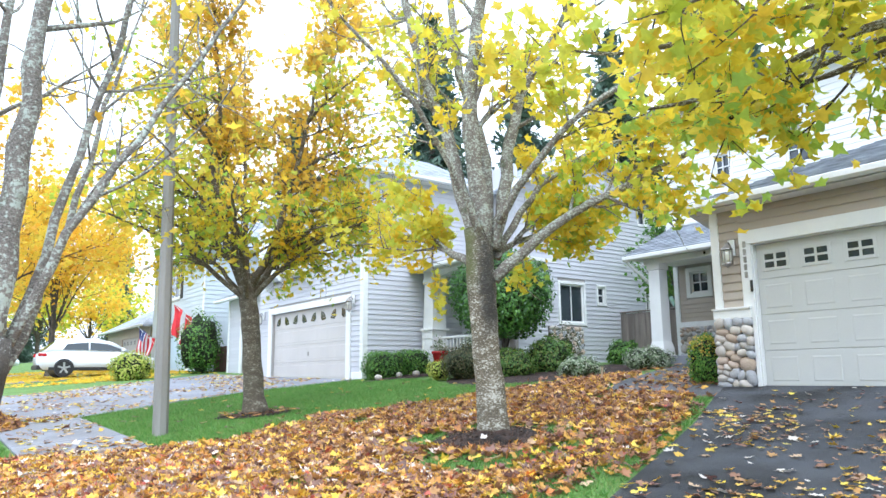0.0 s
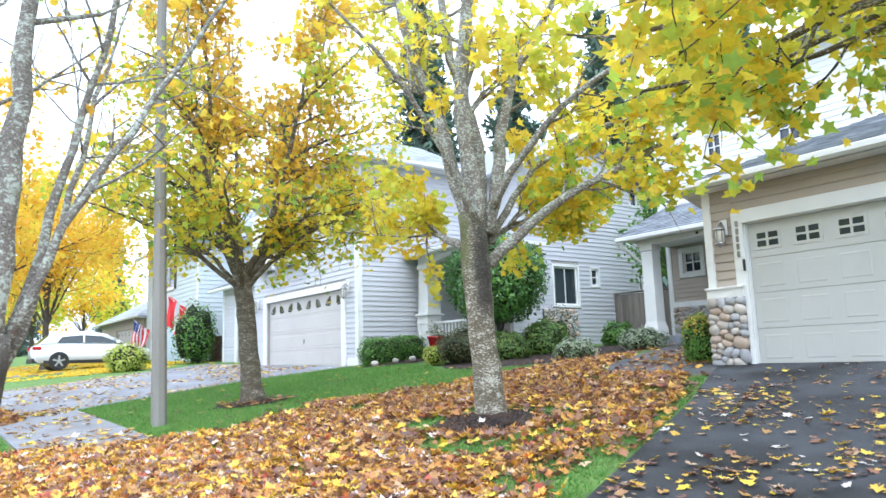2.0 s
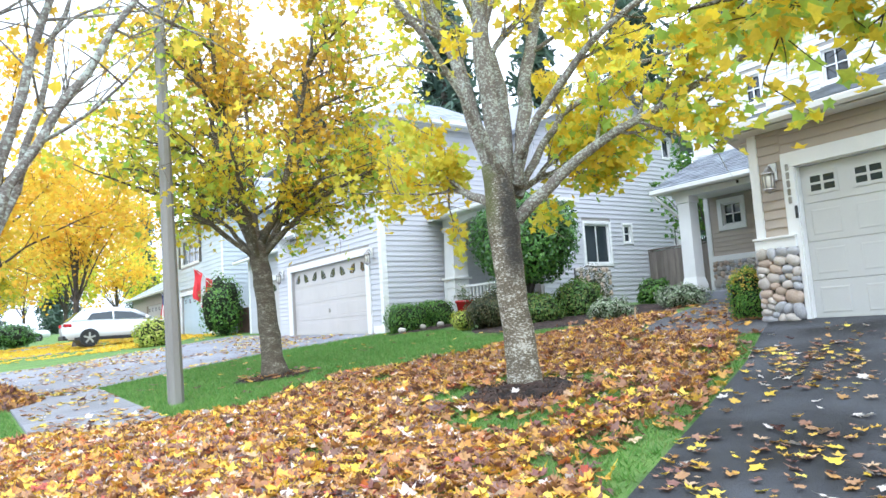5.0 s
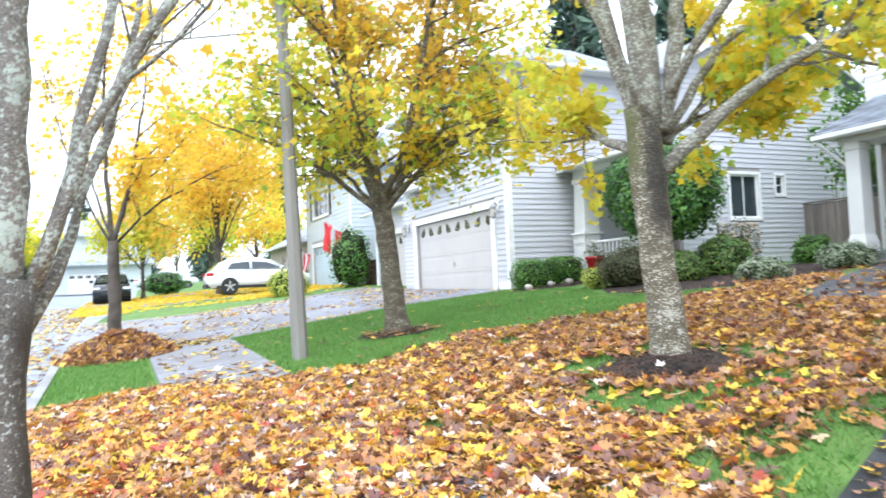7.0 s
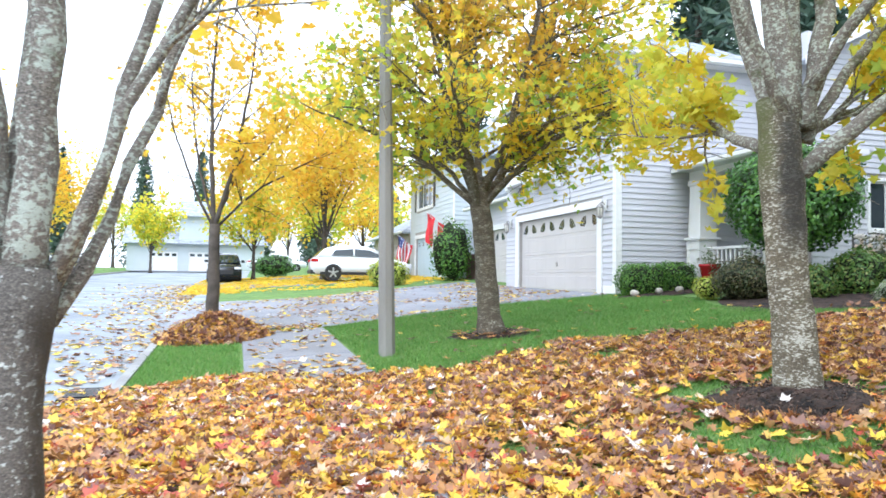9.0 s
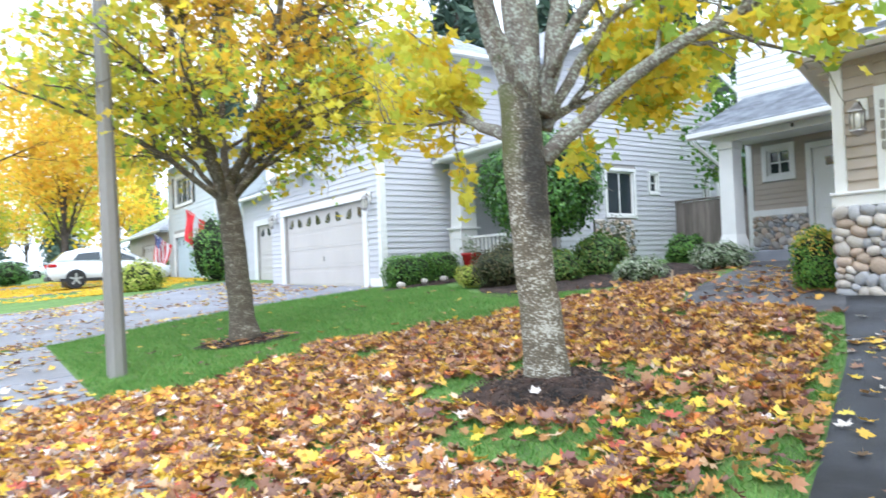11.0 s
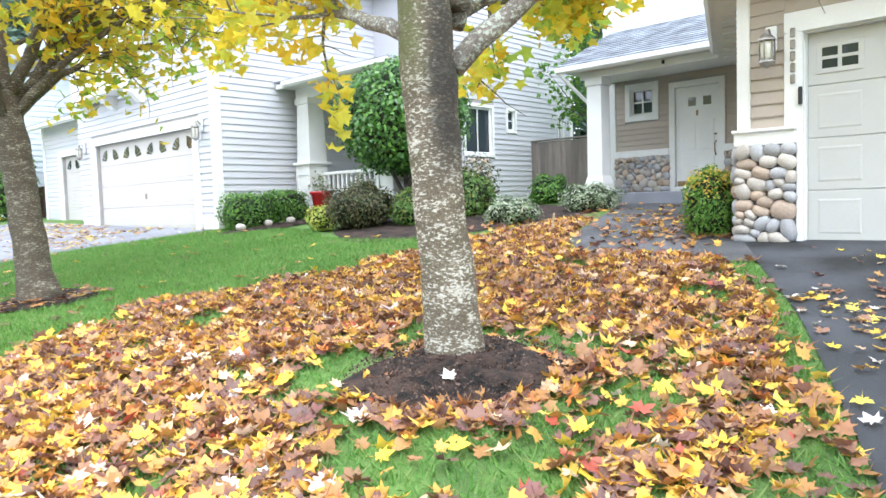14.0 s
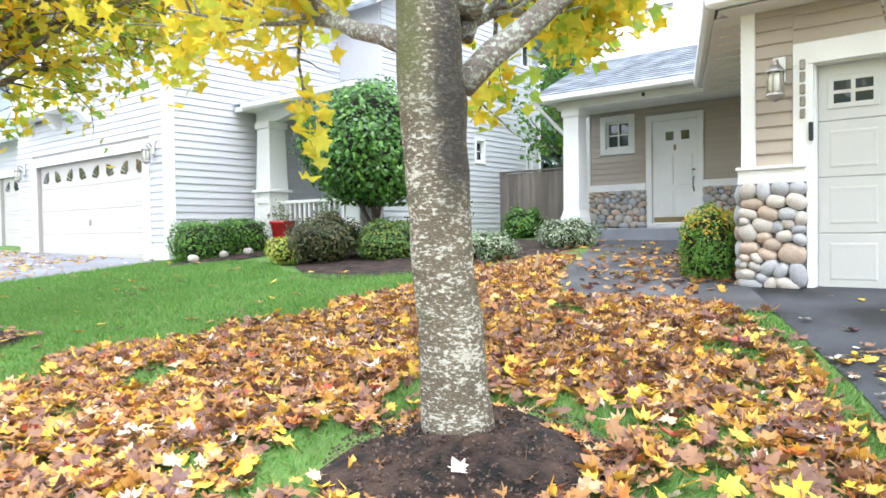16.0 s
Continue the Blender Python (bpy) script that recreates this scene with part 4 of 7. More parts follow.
part("handle", tubes([([(PX, 6.65, 1.6), (PX - 0.06, 6.65, 1.55), (PX - 0.06, 6.65, 1.4), (PX, 6.65, 1.32)], [0.014] * 4)], 8), M_METAL, fd)
part("threshold", box(PX - 0.1, PX + 0.1, 6.5, 7.55, 0.62, 0.71, 0.008), M_WHITE, house_a)
part("kick_plate", box(PX - 0.012, PX - 0.001, 6.6, 7.45, 0.73, 0.83, 0.003), M_DOORMAT, fd, "brass-coloured kick plate")
cv = bmesh.new()
rings = []
for z, h in ((0.62, 0.215), (0.82, 0.205), (0.98, 0.165), (2.72, 0.158), (2.74, 0.185), (2.88, 0.185)):
    rings.append([cv.verts.new((13.41 + sx * h, 8.36 + sy * h, z)) for sx, sy in ((-1, -1), (1, -1), (1, 1), (-1, 1))])
for a, b in zip(rings, rings[1:]):
    for i in range(4):
        cv.faces.new((a[i], a[(i + 1) % 4], b[(i + 1) % 4], b[i]))
cv.faces.new(rings[-1])
part("porch_column", cv, M_WHITE, house_a, "square white column with flared base")
part("porch_beam", box(13.28, 13.62, YA + 0.05, 8.68, 2.88, 3.02, 0.01), M_WHITE, house_a)
part("downspout", tubes([([(12.9, 8.9, 3.0), (12.95, 8.86, 2.9), (13.3, 8.66, 2.55), (13.42, 8.57, 2.4), (13.42, 8.58, 0.7)], [0.035] * 5)], 8), M_WHITE, house_a, "white downspout")
part("porch_ceiling", box(13.0, PX, YA + 0.05, 8.93, 3.02, 3.05), M_SOFFIT, house_a)
part("doorbell_camera", box(PX - 1.7, PX - 1.66, 6.9, 6.95, 2.93, 3.0, 0.01), M_BLACK, house_a)
roof_p = roof_deck("porch_roof", [[(12.95, 8.96, 3.12), (12.95, EY - 0.2, 3.12), (15.05, EY - 0.2, 4.12), (15.05, 8.96, 4.12)]], house_a, "grey shingled porch roof")
shingle_slope(roof_p, (12.92, 8.98, 3.12), (12.92, EY - 0.2, 3.12), (15.05, 8.98, 4.12), (15.05, EY - 0.2, 4.12), 0.15)
gutter(house_a, (12.95, 8.98, 3.1), (12.95, EY - 0.1, 3.1), (1, 0, 0))
part("rake_board", prism([(12.95, 2.98), (12.95, 3.1), (15.05, 4.1), (15.05, 3.95)], 0.04, "y", 8.94), M_WHITE, house_a)
up_holes = [(7.05, 7.65, 5.0, 5.85), (5.0, 5.75, 4.95, 5.85), (2.6, 3.4, 4.95, 5.85)]
upper = wall_core("upper_wall", "x", 15.0, 0.2, -9, 9.15, 3.3, 7.4, up_holes, M_WALLCORE, house_a)
lap_siding(upper, "x", 15.0, -1, -9, 9.15, 4.0, 7.4, 0.15, M_WHITE_SIDING, up_holes)
for h in up_holes:
    window("window", "x", 15.0, -1, h[0], h[1], h[2], h[3], house_a, 2, 2, 0.09, label="upper window with white frame")
side_up = part("upper_side_wall", box(15.2, 24, 8.95, 9.15, 0.2, 7.4), M_WHITE_SIDING, house_a)
roof_u = roof_deck("main_roof", [[(14.5, 9.6, 7.4), (14.5, -9.5, 7.4), (19.5, -4.5, 9.6), (19.5, 4.6, 9.6)], [(14.5, 9.6, 7.4), (19.5, 4.6, 9.6), (24.5, 9.6, 7.4)]], house_a, "grey shingled hip roof", 0.15, M_SHINGLE)

# ---- the pale grey house with the double garage ----
XB, YB = 8.52, 14.4
house_b = thing("house", (13, 18, 0.2), "pale grey lap-sided two-storey house with ivory garage doors", "house")
hb = [(15.3, 20.5, -0.3, 2.3), (15.2, 15.75, 4.55, 5.6), (17.6, 20.6, 3.35, 5.3)]
wb = wall_core("garage_wall", "x", XB, 0.2, YB, 21.6, -0.3, 6.0, hb, M_WALLCORE, house_b)
lap_siding(wb, "x", XB, -1, YB + 0.1, 21.6, 0.2, 6.0, 0.14, M_SIDING_B, [(15.05, 20.75, -0.3, 2.5), (15.2, 15.75, 4.55, 5.6), (17.4, 20.8, 3.3, 5.4)])
wbs = wall_core("side_wall", "y", YB, 0.2, XB + 0.2, 13.0, -0.2, 6.0, [], M_WALLCORE, house_b)
lap_siding(wbs, "y", YB, -1, XB + 0.1, 13.0, 0.22, 6.0, 0.14, M_SIDING_B)
ct = bmesh.new()
box(XB - 0.045, XB, YB - 0.045, YB + 0.12, 0.0, 5.98, 0.006, ct)
box(XB, XB + 0.12, YB - 0.045, YB, 0.0, 5.98, 0.006, ct)
part("corner_trim", ct, M_WHITE, house_b, "white corner board")
part("blue_tag", box(XB + 0.13, XB + 0.19, YB - 0.075, YB - 0.06, 0.4, 0.58, 0.004), M_TAG, house_b, "small blue tag")
part("trim_foot", box(XB - 0.06, XB + 0.14, YB - 0.06, YB + 0.55, 0.02, 0.33, 0.01), M_WHITE, house_b)
tb = bmesh.new()
box(XB - 0.05, XB, 15.05, 15.3, 0.0, 2.3, 0.006, tb)
box(XB - 0.05, XB, 20.5, 20.75, 0.0, 2.3, 0.006, tb)
box(XB - 0.055, XB, 15.05, 20.75, 2.3, 2.5, 0.006, tb)
part("garage_door_trim", tb, M_WHITE, house_b, "white door surround")
garage_door(house_b, XB, 15.3, 20.5, 0.12, 2.3, 4, 8, M_DOOR_B, "ivory garage door with fan-shaped lights", "fan", 0.1)
part("door_pull", box(XB + 0.075, XB + 0.09, 17.85, 17.95, 0.85, 0.98, 0.005), M_PEWTER, house_b)
lantern(XB - 0.045, 14.85, 2.2, "white wall lantern beside the double garage", 1.2)
lantern(XB - 0.045, 21.15, 2.2, "white wall lantern between the garage doors", 1.2)
bay = part("bay_window_box", box(XB - 0.45, XB, 17.4, 20.8, 3.42, 5.3, 0.01), M_WHITE, house_b, "white boxed bay on corbels")
for k in range(3):
    window("bay_window", "x", XB - 0.46, -1, 17.55 + 1.07 * k, 18.5 + 1.07 * k, 3.85, 5.1, house_b, 1, 2, 0.08)
for k in range(3):
    y = 17.45 + 1.55 * k
    part("corbel", prism([(XB, 3.42), (XB - 0.42, 3.42), (XB - 0.42, 3.33), (XB - 0.3, 3.28), (XB - 0.12, 3.1), (XB, 3.1)], 0.22, "y", y), M_WHITE, house_b)
window("window", "x", XB, -1, 15.15, 15.8, 4.5, 5.65, house_b, 1, 2, 0.08, label="upper window with dark shutters")
part("shutter", box(XB - 0.07, XB - 0.03, 15.82, 16.1, 4.5, 5.65, 0.005), M_BLACK, house_b)
# single garage set back on the far side
X3 = 9.3
h3 = [(22.6, 25.2, -0.3, 2.35)]
w3 = wall_core("third_garage_wall", "x", X3, 0.2, 21.6, 26.8, -0.2, 3.4, h3, M_WALLCORE, house_b)
lap_siding(w3, "x", X3, -1, 21.62, 26.7, 0.3, 3.4, 0.14, M_SIDING_B, [(22.35, 25.45, -0.3, 2.55)])
t3 = bmesh.new()
box(X3 - 0.05, X3, 22.35, 22.6, 0.1, 2.35, 0.006, t3)
box(X3 - 0.05, X3, 25.2, 25.45, 0.1, 2.35, 0.006, t3)
box(X3 - 0.055, X3, 22.35, 25.45, 2.35, 2.55, 0.006, t3)
box(X3 - 0.05, X3 + 0.1, 26.66, 26.8, 0.1, 3.4, 0.006, t3)
part("garage_door_trim", t3, M_WHITE, house_b)
garage_door(house_b, X3, 22.6, 25.2, 0.2, 2.35, 4, 4, M_DOOR_B, "ivory single garage door with fan-shaped lights", "fan", 0.1)
part("far_garage_side", box(X3, 14, 26.6, 26.8, 0.0, 3.4), M_SIDING_B, house_b)
r3 = roof_deck("third_garage_roof", [[(8.85, 21.62, 3.4), (14, 21.62, 5.4), (14, 27.2, 5.4), (8.85, 27.2, 3.4)]], house_b, "grey shingled lean-to roof")
shingle_slope(r3, (8.8, 27.2, 3.4), (8.8, 21.4, 3.4), (14, 27.2, 5.4), (14, 21.4, 5.4), 0.2)
gutter(house_b, (8.85, 27.25, 3.38), (8.85, 21.62, 3.38), (1, 0, 0))
# main block behind the porch, gable end towards the tan house
YM = 13.07
hm = [(14.7, 15.95, 1.72, 3.1), (16.48, 16.95, 2.4, 3.08), (18.96, 19.3, 2.3, 3.08), (18.75, 19.3, 5.3, 6.1)]
wm = wall_core("gable_wall", "y", YM, 0.2, 13.0, 19.73, 0.0, 6.0, hm, M_WALLCORE, house_b)


def gable_lo(z):
    return 13.0 + max(0.0, (z - 6.0) / 0.52)


def gable_hi(z):
    return 19.73 - max(0.0, (z - 6.0) / 0.52)


lap_siding(wm, "y", YM, -1, 13.0, 19.73, 0.55, 7.6, 0.14, M_SIDING_B, hm, gable_lo, gable_hi)
part("gable_core", prism([(13.0, 6.0), (19.73, 6.0), (16.36, 7.75)], 0.15, "y", YM), M_WALLCORE, house_b)
part("upper_front_wall", box(12.95, 13.15, YM + 0.001, YB + 0.2, 3.2, 6.6), M_SIDING_B, house_b)
part("foundation", box(12.98, 19.75, YM - 0.01, YM + 0.15, 0.0, 0.55), M_CONCRETE, house_b)
window("window", "y", YM, -1, 14.7, 15.95, 1.72, 3.1, house_b, 2, 1, 0.09, label="white double window with closed blinds")
window("window", "y", YM, -1, 16.48, 16.95, 2.4, 3.08, house_b, 1, 2, 0.07, label="narrow white window")
window("window", "y", YM, -1, 18.96, 19.3, 2.3, 3.08, house_b, 1, 2, 0.06, label="narrow white window")
window("window", "y", YM, -1, 18.75, 19.3, 5.3, 6.1, house_b, 1, 1, 0.07, label="upper white window")
part("foundation_vent", box(17.1, 17.9, YM - 0.05, YM - 0.01, 0.36, 0.5, 0.005), M_WHITE, house_b)
vs = part("stone_veneer", box(14.2, 15.7, YM - 0.09, YM - 0.03, 0.3, 1.66), M_MORTAR, house_b, "tan stone veneer below the window")
cobbles(vs, "y", YM - 0.09, -1, 14.22, 15.68, 0.5, 1.66, 0.14, 31, 0.05)
part("rear_corner_trim", box(19.62, 19.76, YM - 0.045, YM, 0.2, 6.0, 0.006), M_WHITE, house_b)
roof_m = roof_deck("main_roof", [[(12.6, 12.65, 5.8), (12.6, 24, 5.8), (16.36, 24, 7.78), (16.36, 12.65, 7.78)], [(20.15, 12.65, 5.8), (16.36, 12.65, 7.78), (16.36, 24, 7.78), (20.15, 24, 5.8)]], house_b, "grey shingled gable roof", 0.12, M_SHINGLE)
part("rake_board", prism([(12.5, 5.62), (12.5, 5.82), (16.36, 7.84), (20.25, 5.82), (20.25, 5.62), (16.36, 7.62)], 0.06, "y", 12.6), M_WHITE, house_b, "white rake board")
roof_g = roof_deck("garage_block_roof", [[(8.1, 14.0, 5.96), (13.2, 14.0, 5.96), (13.2, 17.9, 7.9), (11.5, 17.9, 7.9)], [(8.1, 14.0, 5.96), (11.5, 17.9, 7.9), (8.1, 21.9, 5.96)], [(8.1, 21.9, 5.96), (11.5, 17.9, 7.9), (13.2, 17.9, 7.9), (13.2, 21.9, 5.96)]], house_b, "grey shingled hip roof", 0.1, M_SHINGLE)
gutter(house_b, (8.1, 14.0, 5.96), (13.2, 14.0, 5.96), (0, 1, 0))
gutter(house_b, (8.1, 21.9, 5.96), (8.1, 14.0, 5.96), (1, 0, 0))
part("soffit", box(8.1, 13.0, 14.0, YB - 0.03, 5.84, 5.86), M_SOFFIT, house_b)
# its porch
part("porch_floor", box(10.1, 12.6, 10.8, YB, 0.0, 0.48, 0.012), M_CONCRETE, house_b, "grey concrete porch slab")
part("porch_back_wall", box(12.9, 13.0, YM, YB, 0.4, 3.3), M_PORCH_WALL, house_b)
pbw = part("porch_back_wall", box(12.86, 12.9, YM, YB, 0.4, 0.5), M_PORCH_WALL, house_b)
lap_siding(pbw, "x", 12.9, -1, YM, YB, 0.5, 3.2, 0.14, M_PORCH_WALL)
for y in (13.95, 11.3):
    cb = bmesh.new()
    rings = []
    for z, h in ((1.5, 0.235), (2.78, 0.2), (2.8, 0.24), (2.92, 0.24)):
        rings.append([cb.verts.new((10.6 + sx * h, y + sy * h, z)) for sx, sy in ((-1, -1), (1, -1), (1, 1), (-1, 1))])
    for a, b in zip(rings, rings[1:]):
        for i in range(4):
            cb.faces.new((a[i], a[(i + 1) % 4], b[(i + 1) % 4], b[i]))
    cb.faces.new(rings[-1])
    part("porch_column", cb, M_WHITE, house_b, "tapered white porch column")
    ped = part("column_pedestal", box(10.36, 10.84, y - 0.24, y + 0.24, 0.48, 1.46, 0.01), M_WHITE, house_b, "white panelled pedestal")
    for s in (-1, 1):
        part("pedestal_stile", box(10.33, 10.36, y + s * 0.16, y + s * 0.25, 0.48, 1.46, 0.005), M_WHITE, ped)
        part("pedestal_rail", box(10.33, 10.36, y - 0.16, y + 0.16, 0.9 + s * 0.34, 1.02 + s * 0.34, 0.005), M_WHITE, ped)
    part("pedestal_cap", box(10.29, 10.91, y - 0.3, y + 0.3, 1.46, 1.52, 0.01), M_WHITE, house_b)
arch = [(14.3, 3.16), (14.3, 2.92), (13.75, 2.92)] + [(13.7 - 2.1 * k / 12, 2.92 - 0.02 + 0.16 * math.sin(math.pi * k / 12)) for k in range(1, 12)] + [(11.6, 2.92), (10.9, 2.92), (10.9, 3.16)]
part("porch_arch_beam", prism(arch, 0.24, "x", 10.48), M_WHITE, house_b, "white arched porch beam")
part("porch_ceiling", prism([(10.15, YB - 0.03), (10.15, 10.8), (12.1, 10.8), (12.85, 12.6), (12.85, YB - 0.03)], 0.03, "z", 3.16), M_SOFFIT, house_b)
roof_bp = roof_deck("porch_roof", [[(10.0, 14.36, 3.25), (13.0, 14.36, 3.7), (13.0, 12.7, 3.7), (10.0, 10.65, 3.25)], [(10.0, 10.65, 3.25), (13.0, 12.7, 3.7), (12.2, 10.65, 3.25)]], house_b, "grey shingled porch roof")
shingle_slope(roof_bp, (9.97, 14.36, 3.25), (9.97, 10.65, 3.25), (13.0, 14.36, 3.7), (13.0, 12.7, 3.7), 0.16)
gutter(house_b, (10.0, 14.0, 3.24), (10.0, 10.6, 3.24), (1, 0, 0))
railing = thing("porch_railing", (10.6, 12.4, 0.48), "white porch railing with square balusters", "railing")
part("top_rail", box(10.56, 10.66, 11.5, 13.72, 1.22, 1.28, 0.008), M_WHITE, railing)
part("bottom_rail", box(10.57, 10.65, 11.5, 13.72, 0.58, 0.64, 0.008), M_WHITE, railing)
for k in range(15):
    y = 11.55 + 0.15 * k
    part("baluster", box(10.59, 10.63, y, y + 0.04, 0.64, 1.22), M_WHITE, railing)

# cedar fence between the houses
fence = thing("fence", (17.6, 11, 0.6), "weathered grey-brown cedar board fence between the houses", "fence")
rng = np.random.default_rng(12)
y = 9.2
while y < 13.0:
    h = 2.16 + rng.normal(0, 0.012)
    part("board", box(17.6 + rng.normal(0, 0.004), 17.625, y, y + 0.137, 0.3, h, 0.004), M_FENCE, fence)
    y += 0.142
for y in (9.2, 11.1, 12.95):
    part("post", box(17.63, 17.73, y - 0.05, y + 0.05, 0.25, 2.24, 0.006), M_FENCE, fence)
part("cap_rail", box(17.56, 17.72, 9.15, 13.03, 2.19, 2.23, 0.006), M_FENCE, fence)
part("lower_rail", box(17.625, 17.67, 9.2, 13.0, 0.6, 0.69), M_FENCE, fence)


# ---- trees ----
def unit(v):
    return v / (np.linalg.norm(v) + 1e-9)


def grow(rng, p, d, length, r, level, runs, twigs, kids=4, droop=0.0, up=0.15):
    """A branch that bends, tapers and forks; twigs gathers the last ends."""
    n = 5
    pts, q, dd = [p], p, d
    for i in range(n):
        dd = unit(dd + rng.normal(0, 0.13, 3) + np.array([0, 0, up * 0.35 - droop * i / n]))
        q = q + dd * length / n
        pts.append(q)
    radii = [r * (1 - 0.75 * i / n) for i in range(n + 1)]
    runs.append((pts, radii))
    if level == 0:
        twigs.append(np.array(pts))
        return
    for k in range(kids):
        t = rng.uniform(0.25, 1.0)
        i = min(int(t * n), n - 1)
        b = pts[i] + (pts[i + 1] - pts[i]) * (t * n - i)
        side = unit(np.cross(dd, rng.normal(size=3)))
        grow(rng, b, unit(dd * rng.uniform(0.4, 0.9) + side * rng.uniform(0.5, 1.0) + np.array([0, 0, up])), length * rng.uniform(0.42, 0.7), max(r * 0.45, 0.006), level - 1, runs, twigs, kids, droop, up)


def along(pts, radii, step=0.25, rng=None, wob=0.0):
    """A limb through the given points, smoothed and made a little crooked."""
    pts, radii = np.asarray(pts, float), np.asarray(radii, float)
    s = np.r_[0, np.cumsum(np.linalg.norm(np.diff(pts, axis=0), axis=1))]
    n = max(3, int(s[-1] / step))
    u = np.linspace(0, s[-1], n)
    out = np.stack([np.interp(u, s, pts[:, k]) for k in range(3)], 1)
    if n > 4:
        out[1:-1] = (out[:-2] + 2 * out[1:-1] + out[2:]) / 4
    if rng is not None and wob:
        out[1:] += rng.normal(0, wob, (n - 1, 3))
    return out, np.interp(u, s, radii)


def leaf_cloud(name, twigs, count, spread, size, outline, material, rng, parent, label="", up=0.5):
    if not twigs or count <= 0:
        return None
    pick = rng.integers(0, len(twigs), count)
    P = np.empty((count, 3))
    for i, k in enumerate(pick):
        t = twigs[k]
        j = rng.integers(1, len(t))
        P[i] = t[j] + (t[j - 1] - t[j]) * rng.random()
    P += rng.normal(0, spread, (count, 3)) + np.array([0, 0, -spread * 0.4])
    N = rng.normal(0, 0.55, (count, 3)) + np.array([0, 0, up])
    me = leaves(name, P, N, size * rng.uniform(0.7, 1.2, count), outline, material, rng, 0.3)
    ob = new(name, me)
    adopt(ob, parent)
    return tagged(ob, label, kind="stuff")


def tree(base, trunk, trunk_r, limbs, bark, leaf, label, seed, count=0, leaf_size=0.13, spread=0.14, sides=12, kids=4, level=2, droop=0.05, sub_len=1.0, outline=None, flare=1.35, group="", low_boughs=0.3, limb_bark=None, clump=1.0):
    """A maple: trunk with root flare, main limbs as parts with their boughs, and a crown of single leaves.
    limbs: (points from the base, first radius, last radius, share of leaves, boughs, and leaves of its own)."""
    rng = np.random.default_rng(seed)
    base = np.array(base, float)
    t = thing("tree", base, label, "tree", group)
    pts, rad = along([base + np.array(p) for p in trunk], trunk_r, 0.16, rng, 0.006)
    h = pts[:, 2] - base[2]
    rad = rad * (1 + (flare - 1) * np.exp(-np.clip(h, 0, 9) / 0.16)) * (1 + rng.normal(0, 0.02, len(rad)))
    part("trunk", tubes([(pts, rad)], sides * 2), bark, t, "", True)
    total = sum(l[3] for l in limbs) or 1
    for pl, r0, r1, share, boughs, *own in limbs:
        lp, lr = along([base + np.array(p) for p in pl], np.linspace(r0, r1, len(pl)), 0.22, rng, 0.012)
        lr = lr * (1 + rng.normal(0, 0.05, len(lr)))
        runs, twigs = [(lp, lr)], []
        n = len(lp)
        for k in range(boughs):
            i = int(rng.uniform(low_boughs, 0.98) * (n - 1))
            d = unit(lp[min(i + 1, n - 1)] - lp[max(i - 1, 0)])
            side = unit(np.cross(d, rng.normal(size=3)))
            grow(rng, lp[i], unit(d * 0.6 + side * rng.uniform(0.5, 1.1)), sub_len * rng.uniform(0.6, 1.3), min(lr[i] * 0.5, 0.035), level - 1, runs, twigs, kids, droop)
        grow(rng, lp[-1], unit(lp[-1] - lp[-2]), sub_len, lr[-1] * 0.9, level - 1, runs, twigs, kids, droop)
        limb = part("limb", tubes(runs[:1], sides), limb_bark or bark, t, "", True)
        tagged(part("bough", tubes(runs[1:], 5), limb_bark or bark, limb, "", True), kind="stuff")
        if count and share:
            twigs = [tw for tw in twigs if tw[:, 2].mean() > lp[0][2] - 0.2] or twigs
            keep = rng.permutation(len(twigs))[:max(2, int(len(twigs) * clump))]
            leaf_cloud("foliage", [twigs[j] for j in keep], int(count * share / total), spread, leaf_size, outline or MAPLE_SMALL, own[0] if own else leaf, rng, t)
    return t


def plane_pt(r, d, s, h, depth=0.0):
    """A point beside a trunk: s along r, depth along d, h up."""
    return (r[0] * s + d[0] * depth, r[1] * s + d[1] * depth, h)


R1, D1 = (0.772, -0.636), (0.636, 0.772)


def f1(*rows):
    return [plane_pt(R1, D1, *row) for row in rows]


